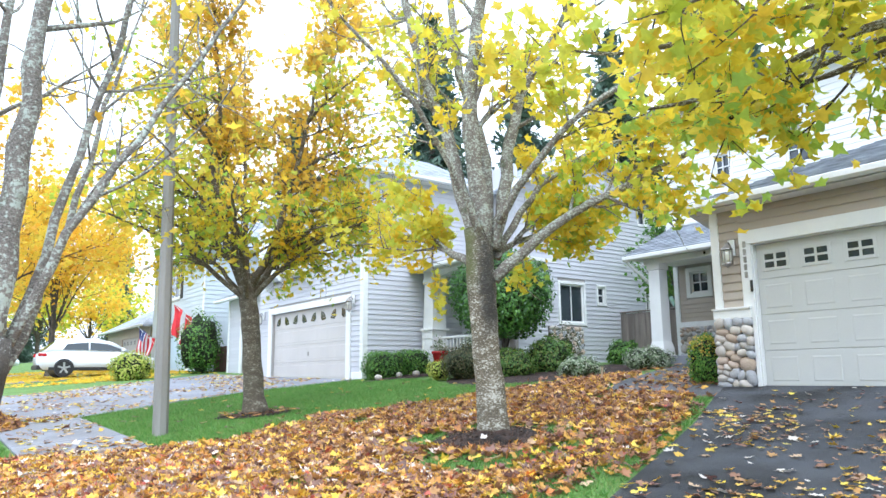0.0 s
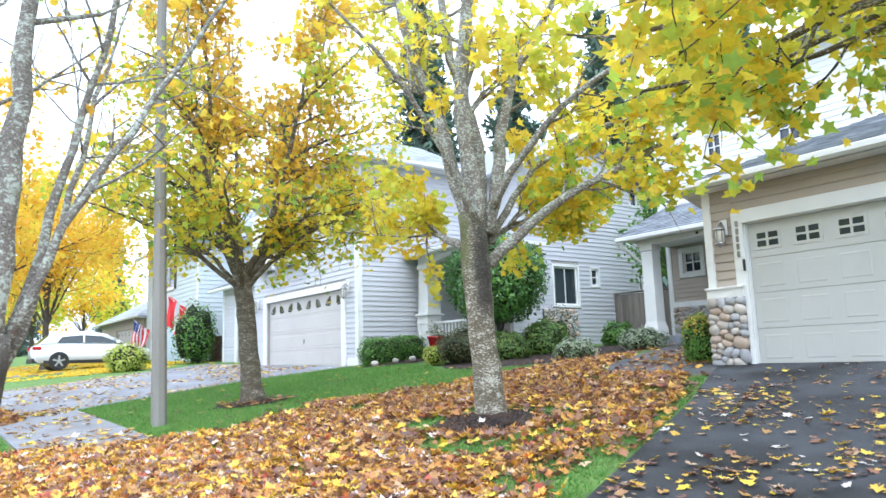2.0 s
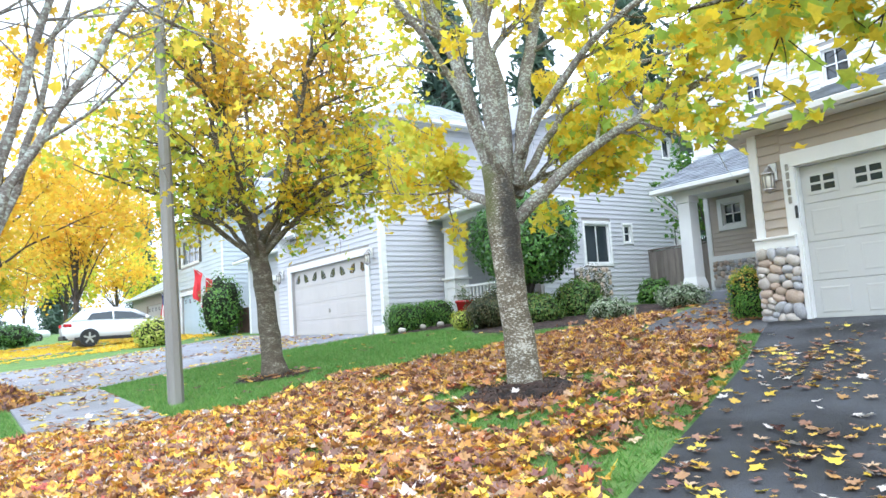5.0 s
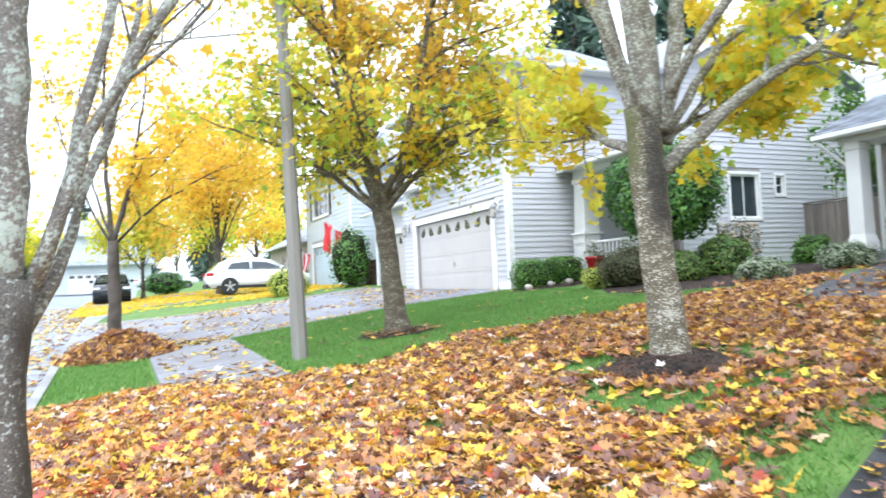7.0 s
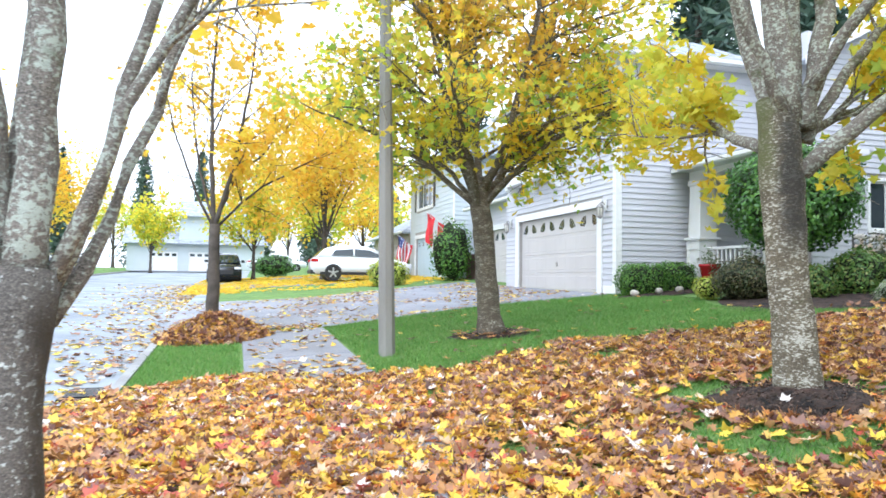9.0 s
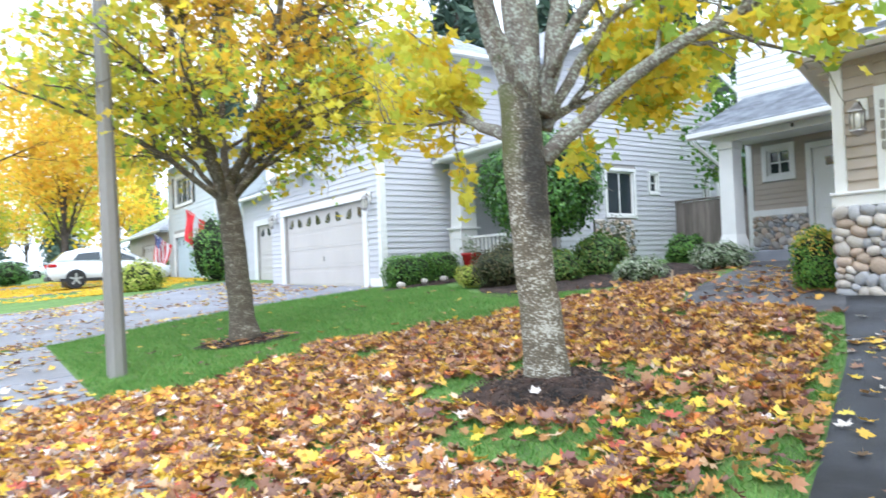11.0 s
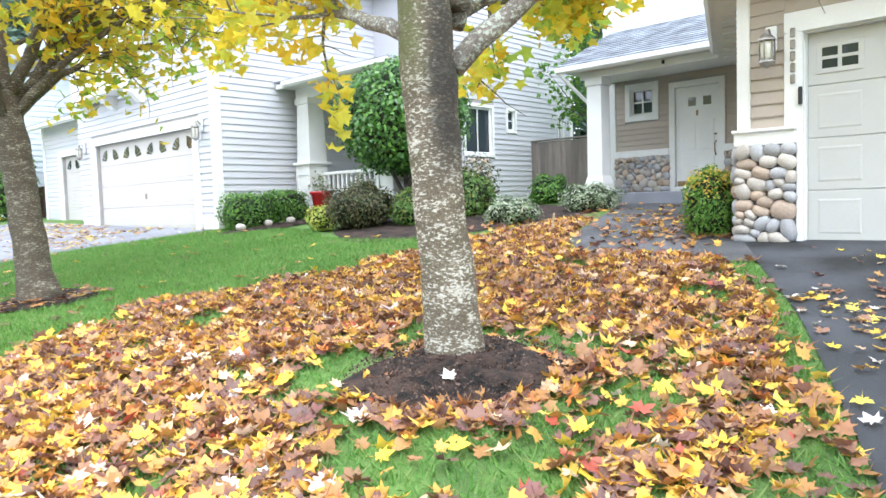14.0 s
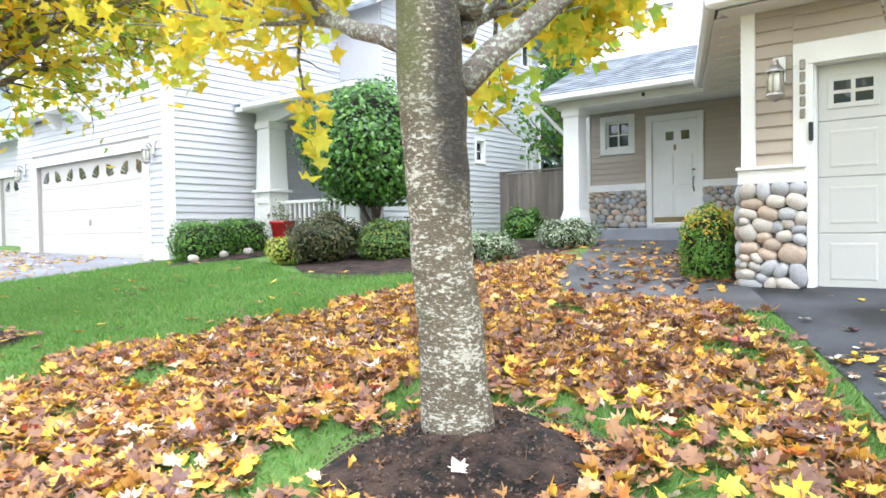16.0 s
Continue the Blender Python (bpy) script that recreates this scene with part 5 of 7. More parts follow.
tree((4.19, 4.0, -0.47), [(0.03, -0.025, -0.1), (0.03, -0.025, 0.0), (0.0, 0.0, 0.6), (-0.035, 0.03, 1.2), (-0.06, 0.05, 1.8), (-0.08, 0.07, 2.45)], [0.19, 0.186, 0.171, 0.161, 0.18, 0.157], [
    (f1((0.08, 1.82), (0.4, 2.12, -0.05), (0.79, 2.44, -0.1), (1.14, 2.65, -0.15), (1.55, 2.85, -0.25), (2.0, 3.05, -0.4), (2.7, 3.35, -0.6)), 0.075, 0.028, 2.0, 11, M_LEAF_SIDE),
    (f1((0.02, 2.12, 0.1), (0.45, 2.42, 0.6), (0.8, 2.6, 1.2), (1.05, 2.68, 1.75)), 0.045, 0.018, 1.9, 12, M_LEAF_SIDE),
    ([(-0.1, 0.15, 2.02), (-0.08, 0.55, 2.2), (0.08, 1.2, 2.45), (0.28, 1.9, 2.66), (0.5, 2.7, 2.85)], 0.055, 0.022, 1.6, 12),
    (f1((-0.08, 2.2), (-0.31, 2.97), (-0.48, 3.71, 0.1), (-0.7, 4.32, 0.2), (-0.9, 5.03, 0.3), (-1.2, 6.4, 0.5)), 0.1, 0.05, 0.5, 9),
    (f1((-0.01, 2.25), (-0.13, 3.18, -0.1), (-0.19, 4.08, -0.2), (-0.08, 4.76, -0.3), (-0.03, 5.47, -0.4), (0.1, 6.9, -0.6)), 0.115, 0.055, 0.5, 9),
    (f1((0.1, 2.2), (0.25, 3.03, 0.1), (0.34, 3.69, 0.2), (0.53, 4.43, 0.3), (0.87, 4.96, 0.3), (1.4, 5.9, 0.3)), 0.09, 0.045, 0.8, 9),
    (f1((0.03, 2.25, 0.1), (0.02, 3.5, 0.35), (-0.3, 4.62, 0.6), (-0.4, 5.48, 0.8), (-0.5, 6.6, 1.1)), 0.09, 0.045, 0.4, 8),
    (f1((0.12, 2.1, 0.1), (0.45, 2.75, 0.3), (0.9, 3.3, 0.6), (1.7, 3.8, 0.9), (2.4, 4.0, 1.0)), 0.05, 0.02, 0.8, 7),
    (f1((-0.05, 2.3, -0.1), (-0.45, 3.2, -0.6), (-0.9, 3.9, -1.0), (-1.5, 4.5, -1.4)), 0.05, 0.018, 0.2, 6),
    (f1((0.15, 2.5, -0.1), (0.6, 3.2, -0.5), (1.2, 3.7, -0.9), (1.9, 4.0, -1.2), (2.6, 4.2, -1.5)), 0.05, 0.018, 1.0, 8),
], M_BARK1, M_LEAF1, "maple with lichen-blotched trunk and thinning yellow-green leaves, in a mulch ring", 5, 5700, 0.145, 0.1, 14, clump=0.6, flare=1.08, sub_len=0.8, droop=0.0, limb_bark=M_BARK3, group="maples on the lawn")

def broad_limbs(seed):
    """Five steep leaders from the fork, side limbs off each of them, and low limbs that spread flat."""
    r = np.random.default_rng(seed)
    fork = np.array([-0.14, 0.06, 0.0])
    out = []
    for k in range(5):
        a = 2 * math.pi * k / 5 + r.uniform(-0.25, 0.25)
        R, T = r.uniform(1.3, 2.0), r.uniform(6.8, 8.4)
        way = np.array([math.cos(a), math.sin(a), 0])
        lead = [fork + way * 0.05 + (0, 0, 1.95 + 0.05 * k), fork + way * 0.28 * R + (0, 0, 2.75), fork + way * 0.6 * R + (0, 0, 4.5), fork + way * R + (0, 0, T)]
        out.append(([tuple(p) for p in lead], 0.078, 0.016, 3.0, 20, M_LEAF_RUST))
        for f in (0.5, 0.95, 1.3, 1.75, 2.2):
            i = int(f)
            start = lead[i] + (lead[i + 1] - lead[i]) * (f - i)
            b = a + r.uniform(-1.0, 1.0)
            side = np.array([math.cos(b), math.sin(b), 0])
            reach, rise = r.uniform(1.4, 2.1) * (1 - 0.12 * f), r.uniform(0.35, 1.0)
            out.append(([tuple(start), tuple(start + side * reach * 0.45 + (0, 0, rise * 0.65)), tuple(start + side * reach + (0, 0, rise))], 0.034, 0.012, 0.55, 8))
    for k in range(5):
        a = 2 * math.pi * (k + 0.5) / 5 + r.uniform(-0.2, 0.2)
        way = np.array([math.cos(a), math.sin(a), 0]) * r.uniform(2.1, 2.6)
        out.append(([tuple(fork + (0, 0, 1.85)), tuple(fork + way * 0.3 + (0, 0, 2.5)), tuple(fork + way * 0.65 + (0, 0, 2.95)), tuple(fork + way + (0, 0, 3.25))], 0.05, 0.014, 0.75, 10))
    return out


tree((3.47, 9.46, -0.36), [(0.05, -0.02, -0.1), (0.03, -0.01, 0), (-0.03, 0.01, 0.9), (-0.1, 0.04, 1.6), (-0.16, 0.06, 2.2)], [0.185, 0.178, 0.163, 0.16, 0.15],
     broad_limbs(7), M_BARK2, M_LEAF2, "smaller maple with dense green and gold leaves on the lawn", 17, 13500, 0.135, 0.14, 10, clump=0.75, sub_len=0.75, droop=0.03, low_boughs=0.35, group="maples on the lawn")


tree((-1.045, 2.05, -1.02), [(0, 0, -0.1), (0, 0, 0.0), (0.0, 0, 0.7), (-0.01, 0, 1.1), (0, 0, 1.45)], [0.112, 0.106, 0.098, 0.102, 0.132], [
    ([(-0.06, 0, 1.35), (-0.19, 0.1, 2.06), (-0.24, 0.2, 2.88), (-0.26, 0.3, 3.6), (-0.4, 0.4, 5.2), (-0.5, 0.5, 7)], 0.085, 0.02, 0.1, 8),
    ([(0.01, -0.02, 1.35), (0.05, -0.05, 2.08), (0.08, -0.1, 2.76), (0.12, -0.1, 3.4), (0.2, -0.2, 5.0), (0.3, -0.2, 6.6)], 0.08, 0.02, 0.1, 8),
    ([(0.05, 0.03, 1.3), (0.22, 0.1, 1.83), (0.36, 0.2, 2.38), (0.5, 0.25, 3.01), (0.8, 0.4, 4.4), (1.0, 0.5, 5.6)], 0.036, 0.014, 0.2, 7),
    ([(0.09, 0.0, 1.4), (0.36, -0.05, 2.11), (0.64, -0.1, 2.66), (1.01, -0.1, 3.29), (1.5, -0.2, 4.2)], 0.031, 0.012, 0.5, 6),
    ([(0.08, 0.05, 1.25), (0.3, 0.3, 1.8), (0.5, 0.5, 2.6), (0.75, 0.8, 3.6)], 0.036, 0.012, 0.2, 6),
    ([(-0.05, 0.05, 1.4), (-0.08, 0.3, 2.2), (-0.05, 0.5, 3.2), (0.1, 0.7, 4.8)], 0.06, 0.015, 0.1, 7),
    ([(-0.06, 0.02, 1.35), (-0.4, 0.1, 1.5), (-0.9, 0.2, 1.75), (-1.6, 0.3, 2.2)], 0.04, 0.012, 0.1, 5),
    ([(-0.08, -0.03, 1.5), (-0.4, -0.1, 2.2), (-0.8, -0.2, 3.2), (-1.2, -0.2, 4.4)], 0.05, 0.014, 0.1, 6),
], M_BARK4, M_LEAF_GOLD, "nearly bare street maple with pale lichened stems", 29, 120, 0.11, 0.1, 12, kids=3, level=2, sub_len=0.9, droop=0.0, flare=1.12, limb_bark=M_BARK3, group="street trees")

tree((-0.65, 12.3, -0.66), [(0, 0, -0.1), (0, 0, 0.0), (0, 0.02, 1.0), (0.0, 0, 2.0)], [0.125, 0.12, 0.105, 0.09], [
    ([(0, 0, 1.9), (-0.3, 0, 2.5), (-0.7, 0.1, 3.5), (-1.0, 0.2, 4.9)], 0.028, 0.01, 0.1, 7),
    ([(0, 0, 1.95), (-0.1, 0.1, 3.2), (-0.1, 0.2, 4.8), (0.0, 0.2, 6.6)], 0.05, 0.012, 0.5, 10),
    ([(0, 0, 1.95), (0.3, -0.1, 3.0), (0.5, -0.1, 4.2), (0.7, 0, 5.8)], 0.045, 0.012, 0.9, 10),
    ([(0, 0, 1.9), (0.5, 0.2, 2.5), (1.2, 0.4, 3.0), (2.0, 0.6, 3.5)], 0.028, 0.01, 1.3, 9),
    ([(0, 0.05, 2.0), (-0.3, 0.6, 3.0), (-0.5, 1.0, 4.4), (-0.5, 1.2, 5.6)], 0.028, 0.01, 0.4, 8),
    ([(0, 0.05, 2.0), (0.3, 0.8, 2.9), (0.9, 1.5, 3.6), (1.4, 1.9, 4.3)], 0.028, 0.01, 1.2, 9),
], M_BARK_FAR, M_LEAF_GOLD, "half-bare street maple with golden leaves, a leaf heap at its foot", 41, 3600, 0.13, 0.16, 10, group="street trees")

# maple across the dark driveway, whose boughs reach over it
tree((5.2, -5.6, -0.62), [(0, 0, -0.1), (0, 0, 0.0), (0, 0.02, 1.2), (0, 0.05, 2.3)], [0.2, 0.19, 0.17, 0.14], [
    ([(0, 0.1, 2.1), (-0.1, 1.5, 3.1), (-0.4, 3.1, 3.85), (-0.9, 4.7, 3.7), (-1.6, 5.7, 3.45), (-2.2, 6.3, 3.3)], 0.09, 0.02, 1.6, 16),
    ([(0, 0.1, 2.1), (-0.6, 1.7, 3.0), (-1.3, 3.3, 3.6), (-2.0, 4.5, 3.42), (-2.6, 5.1, 3.2)], 0.08, 0.02, 1.6, 15),
    ([(0, 0.1, 2.2), (0.1, 1.9, 3.2), (-0.1, 3.7, 3.75), (-0.5, 5.0, 3.5), (-0.8, 5.6, 3.3)], 0.08, 0.02, 1.4, 14),
    ([(0, 0, 2.3), (-0.3, 1.0, 3.9), (-0.8, 2.6, 4.6), (-1.4, 4.2, 4.7), (-2.0, 5.4, 4.3)], 0.08, 0.02, 1.3, 13),
    ([(0, 0, 2.3), (-0.1, -0.3, 4.0), (-0.1, -0.5, 5.8), (0, -0.5, 7.2)], 0.1, 0.02, 0.3, 8),
    ([(0, 0.1, 2.2), (-0.3, 2.2, 3.15), (-0.7, 4.2, 3.55), (-1.1, 5.6, 3.3), (-1.45, 6.45, 3.1)], 0.075, 0.02, 1.5, 13, M_LEAF_SIDE),
    ([(0, 0.1, 2.2), (0, 2.0, 3.05), (-0.3, 4.0, 3.5), (-0.6, 5.0, 3.3), (-0.9, 5.7, 3.15)], 0.07, 0.02, 1.3, 12, M_LEAF_SIDE),
], M_BARK1, M_LEAF1, "maple beyond the dark driveway with yellow boughs reaching over it", 53, 5600, 0.15, 0.1, 12, clump=0.65, sub_len=0.85, group="maples on the lawn")


def far_tree(base, height, width, leaf, label, seed, count, size, low=0.28):
    rng = np.random.default_rng(seed)
    w, h = width / 2, height
    limbs = []
    for k in range(9):
        a = 2 * math.pi * k / 9 + rng.uniform(-0.3, 0.3)
        top = rng.uniform(0.55, 0.98) * h
        out = w * rng.uniform(0.55, 0.85) * (1.0 if top < 0.8 * h else 0.5)
        limbs.append(([(0, 0, h * low * 0.9), (out * 0.4 * math.cos(a), out * 0.4 * math.sin(a), (h * low + top) / 2.1), (out * math.cos(a), out * math.sin(a), top)], 0.008 * w + 0.015, 0.01, 1, 8))
    tree(base, [(0, 0, -0.2), (0, 0, 0.4), (0, 0, h * low), (0, 0, h * 0.6)], [0.02 * h + 0.02, 0.018 * h, 0.015 * h, 0.007 * h], limbs, M_BARK_FAR, leaf, label, seed, count, size, width * 0.045, 8, 4, 2, 0.02, width * 0.22, DOT if size > 0.2 else MAPLE_SMALL)


def gz(x, y):
    return float(ground_z(x, y))


far_tree((0.8, 44, gz(0.8, 44)), 6.2, 5.4, M_LEAF_LIME, "round lime-yellow street tree", 61, 4500, 0.24, 0.3)
far_tree((4.4, 38.5, gz(4.4, 38)), 9.0, 10.0, M_LEAF_GOLD, "broad golden maple beyond the white car", 62, 9000, 0.24, 0.26)
far_tree((-12.6, 52, gz(-2.4, 52)), 8.5, 8.0, M_LEAF_GOLD, "golden street tree across the road", 64, 3200, 0.3, 0.26)
far_tree((-8.4, 76, gz(-2.4, 76)), 7.4, 6.0, M_LEAF_LIME, "yellow street tree at the far bend", 65, 2200, 0.4, 0.26)
far_tree((-12.4, 33, gz(-2.4, 33)), 9.0, 7.0, M_LEAF_GOLD, "yellow street tree across the road", 66, 2600, 0.26, 0.26)
far_tree((6.5, 60, gz(6.5, 60)), 9.0, 7.5, M_LEAF_LIME, "yellow-green garden tree far up the street", 67, 2400, 0.36, 0.24)
for k, (x, y, h, w, lm) in enumerate([(-31, 62, 10, 9, M_LEAF_GOLD), (-22, 84, 11, 10, M_LEAF_LIME), (13, 76, 10, 9, M_LEAF_GOLD), (-17, 110, 12, 11, M_LEAF_LIME), (7, 104, 12, 11, M_LEAF_GOLD), (18, 92, 12, 10, M_LEAF_LIME), (-36, 40, 10, 9, M_LEAF_LIME)]):
    far_tree((x, y, gz(x, y)), h, w, lm, "yellowing garden tree in the distance", 120 + k, 1900, 0.5, 0.22)
far_tree((18.5, 11.2, 0.5), 5.2, 3.2, M_BOX_TIP, "green garden tree behind the fence", 68, 1600, 0.16, 0.25)


def conifer(base, height, width, label, seed):
    """A tall fir: tapering trunk and drooping layered sprays."""
    rng = np.random.default_rng(seed)
    t = thing("conifer", base, label, "tree", "firs behind the houses")
    base = np.array(base, float)
    part("trunk", tubes([([base, base + (0, 0, height * 0.5), base + (0, 0, height)], [height * 0.018, height * 0.011, 0.03])], 8), M_BARK_FAR, t, "", True)
    runs, P, N = [], [], []
    z = height * 0.12
    while z < height * 0.98:
        r = width / 2 * (1 - z / height) ** 0.8 * rng.uniform(0.8, 1.15)
        for k in range(7):
            a = rng.uniform(0, 6.28)
            rr = r * rng.uniform(0.6, 1.1)
            tip = base + np.array([rr * math.cos(a), rr * math.sin(a), z - rr * 0.22])
            root = base + np.array([0, 0, z])
            runs.append(([root, (root + tip) / 2 + (0, 0, rr * 0.08), tip], [0.05, 0.03, 0.01]))
            m = max(5, int(rr * 11))
            for j in range(m):
                f = rng.uniform(0.15, 1)
                P.append(root + (tip - root) * f + rng.normal(0, 0.16 + 0.05 * rr, 3) + (0, 0, -0.08 * f))
                N.append(rng.normal(0, 0.5, 3) + (0, 0, 0.6))
        z += height * 0.024
    tagged(part("bough", tubes(runs, 4), M_BARK_FAR, t), kind="stuff")
    me = leaves("needles", P, N, 0.8 * rng.uniform(0.6, 1.2, len(P)), SPRAY, M_CONIFER, rng, -0.3, fan=False)
    ob = new("needles", me)
    adopt(ob, t)
    tagged(ob, kind="stuff")


for k, (x, y, h) in enumerate([(22.5, 30.5, 22), (26, 34, 21), (30, 23, 20), (33.5, 19.5, 21), (27.5, 28, 19), (38, 30, 24), (34, 12.5, 18), (20, 44, 19), (44, 22, 23), (16, 50, 20), (40, 14, 20), (-6, 128, 22), (4, 132, 24), (13, 122, 20), (-16, 135, 23), (-26, 120, 20), (23, 110, 22)]):
    conifer((x, y, 0.6), h, 8 + (k % 3), "tall dark fir behind the houses", 80 + k)


# ---- shrubs ----
def shrub(name, centre, radii, leaf, label, category, seed, count, size, boxy=2.0, outline=None, core=0.82, trunk=0.0, group="", lumps=0.08, tip=None):
    """A bush: a core coloured dark for the shade inside, with a skin of single leaves, clipped (boxy) or loose; tip:
    other leaves near its top.
    """
    rng = np.random.default_rng(seed)
    cx, cy, cz = centre
    base = (cx, cy, cz - radii[2] - trunk)
    t = thing(name, base, label, category, group)
    d = rng.normal(size=(count, 3))
    d /= np.linalg.norm(d, axis=1, keepdims=True)
    k = (np.abs(d) ** boxy).sum(1) ** (-1 / boxy)
    lump = 1 + lumps * (np.sin(d @ np.array([5.1, 3.7, 4.3]) + seed) + np.sin(d @ np.array([-4.1, 6.3, 2.9]) + 2 * seed)) + rng.normal(0, 0.045, count)
    P = d * (k * lump)[:, None] * np.array(radii) * rng.uniform(0.84, 1.04, count)[:, None] + np.array(centre)
    P[:, 2] = np.maximum(P[:, 2], cz - radii[2] * 0.99)
    N = d + rng.normal(0, 0.45, (count, 3)) + np.array([0, 0, 0.3])
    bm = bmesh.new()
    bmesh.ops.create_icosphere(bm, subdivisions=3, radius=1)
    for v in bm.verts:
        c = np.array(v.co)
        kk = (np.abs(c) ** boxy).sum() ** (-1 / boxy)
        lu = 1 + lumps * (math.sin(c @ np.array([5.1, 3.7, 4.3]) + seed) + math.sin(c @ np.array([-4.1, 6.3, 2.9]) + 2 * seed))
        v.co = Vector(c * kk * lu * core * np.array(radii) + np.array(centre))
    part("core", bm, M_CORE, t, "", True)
    high = (d[:, 2] + rng.normal(0, 0.25, count) > 0.45) & (d[:, 2] < 0.85) if tip else np.zeros(count, bool)
    for mask, skin, label_ in ((~high, leaf, ""), (high, tip, "yellowed leaf tips")):
        if mask.any():
            ob = new("foliage", leaves("foliage", P[mask], N[mask], size * rng.uniform(0.7, 1.25, int(mask.sum())), outline or OVAL, skin, rng, 0.2, fan=False))
            adopt(ob, t)
            tagged(ob, label_, kind="stuff")
    if trunk:
        b = np.array(base)
        runs = [([b - (0, 0, 0.1), b + (0.02, 0, trunk * 0.6), b + (0.0, 0.03, trunk + 0.3)], [0.07, 0.06, 0.05])]
        for a in (0.3, 2.2, 4.4):
            runs.append(([b + (0, 0, trunk * 0.5), b + (0.15 * math.cos(a), 0.15 * math.sin(a), trunk * 0.8), b + (0.4 * math.cos(a), 0.4 * math.sin(a), trunk + 0.35)], [0.045, 0.04, 0.03]))
        part("trunk", tubes(runs, 8), M_BARK_FAR, t, "", True)
    return t


shrub("topiary_tree", (10.15, 10.5, 2.12), (1.2, 1.2, 1.04), M_CAMELLIA, "round clipped evergreen tree with glossy dark leaves before the porch", "tree", 3, 8500, 0.1, 2.1, trunk=0.85, lumps=0.05)
shrub("hedge", (8.79, 13.72, 0.48), (0.56, 0.36, 0.36), M_BOX, "clipped dark green hedge block by the garage corner", "hedge", 4, 3000, 0.06, 4.5, group="clipped hedge", lumps=0.03)
shrub("hedge", (9.72, 13.8, 0.52), (0.5, 0.36, 0.37), M_BOX, "clipped dark green hedge block near the porch", "hedge", 5, 2800, 0.06, 4.5, group="clipped hedge", lumps=0.03)
shrub("shrub", (9.2, 10.7, 0.5), (0.66, 0.6, 0.42), M_BRONZE, "low rounded bronze-green shrub in the bed", "shrub", 6, 3600, 0.055)
shrub("shrub", (8.72, 11.2, 0.33), (0.28, 0.28, 0.23), M_CHARTREUSE, "small pale yellow-green shrub", "shrub", 7, 900, 0.055)
shrub("shrub", (9.7, 9.75, 0.45), (0.5, 0.5, 0.36), M_BED_SHRUB, "loose green shrub below the topiary", "shrub", 8, 2200, 0.065)
shrub("shrub", (10.95, 9.75, 0.6), (0.58, 0.55, 0.5), M_BED_SHRUB, "leafy green shrub in the bed", "shrub", 9, 2800, 0.07)
shrub("shrub", (12.4, 10.6, 0.9), (0.45, 0.4, 0.6), M_BRONZE, "thin twiggy bronze shrub before the wall", "shrub", 10, 700, 0.06, core=0.4)
shrub("shrub", (10.15, 8.05, 0.34), (0.46, 0.42, 0.24), M_VARIEG, "low variegated cream-and-green shrub", "shrub", 11, 2200, 0.05, lumps=0.12)
shrub("shrub", (12.1, 7.75, 0.5), (0.6, 0.46, 0.3), M_VARIEG, "variegated cream-and-green shrub beside the path", "shrub", 13, 2800, 0.05, lumps=0.12)
shrub("shrub", (13.5, 9.6, 0.72), (0.46, 0.42, 0.33), M_BOX, "dark green bushy shrub before the fence", "shrub", 14, 1800, 0.07, lumps=0.14)
shrub("box_shrub", (9.3, 4.42, 0.4), (0.31, 0.28, 0.42), M_BOX_TIP, "clipped box bush with yellowing top beside the cobbled corner", "shrub", 15, 3800, 0.045, 3.2, lumps=0.05, tip=M_BOX_GOLD)
shrub("shrub", (5.5, 26.6, 0.6), (0.75, 0.7, 0.6), M_CHARTREUSE, "round chartreuse shrub by the driveway", "shrub", 16, 1800, 0.11)
shrub("shrub", (2.3, 50, gz(2.3, 50) + 0.75), (1.4, 1.1, 0.75), M_CAMELLIA, "dark green rounded shrub up the street", "shrub", 17, 1500, 0.16)
shrub("shrub", (8.6, 28.2, 1.6), (0.9, 0.9, 1.3), M_BOX, "loose green shrub beside the blue garage", "shrub", 18, 2000, 0.12, lumps=0.15)
shrub("shrub", (8.9, 38.2, 0.9), (0.7, 0.7, 0.6), M_BOX, "dark green shrub by the garage", "shrub", 19, 900, 0.13)

for k, (x, y) in enumerate([(8.35, 13.3), (8.95, 13.25), (9.45, 13.22)]):
    st = new("garden_stone", STONE_MESH[k % 3])
    st.matrix_basis = Matrix.LocRotScale((x, y, gz(x, y) + 0.09), Euler((0.2, 0.1, k)), (0.1, 0.085, 0.075))
    tagged(st, "pale rounded stone edging the bed", "stone", "bed edging stones")


# ---- porch things ----
def flower_pot(x, y, z, label):
    t = thing("flower_pot", (x, y, z), label, "pot", "red porch pots")
    part("pot", lathe([(0.15, 0), (0.17, 0.03), (0.22, 0.3), (0.25, 0.33), (0.25, 0.38), (0.22, 0.38), (0.2, 0.33)], (x, y, z), 20), M_RED_POT, t, "red glazed pot", True)
    rng = np.random.default_rng(int(y * 10))
    P = rng.normal(0, 0.12, (160, 3)) + np.array([x, y, z + 0.5])
    P[:, 2] = np.maximum(P[:, 2], z + 0.36)
    ob = new("plant", leaves("plant", P, rng.normal(0, 0.5, (160, 3)) + (0, 0, 0.5), 0.08, OVAL, M_VARIEG, rng, 0.2, fan=False))
    adopt(ob, t)
    tagged(ob, "silvery leaves", kind="stuff")


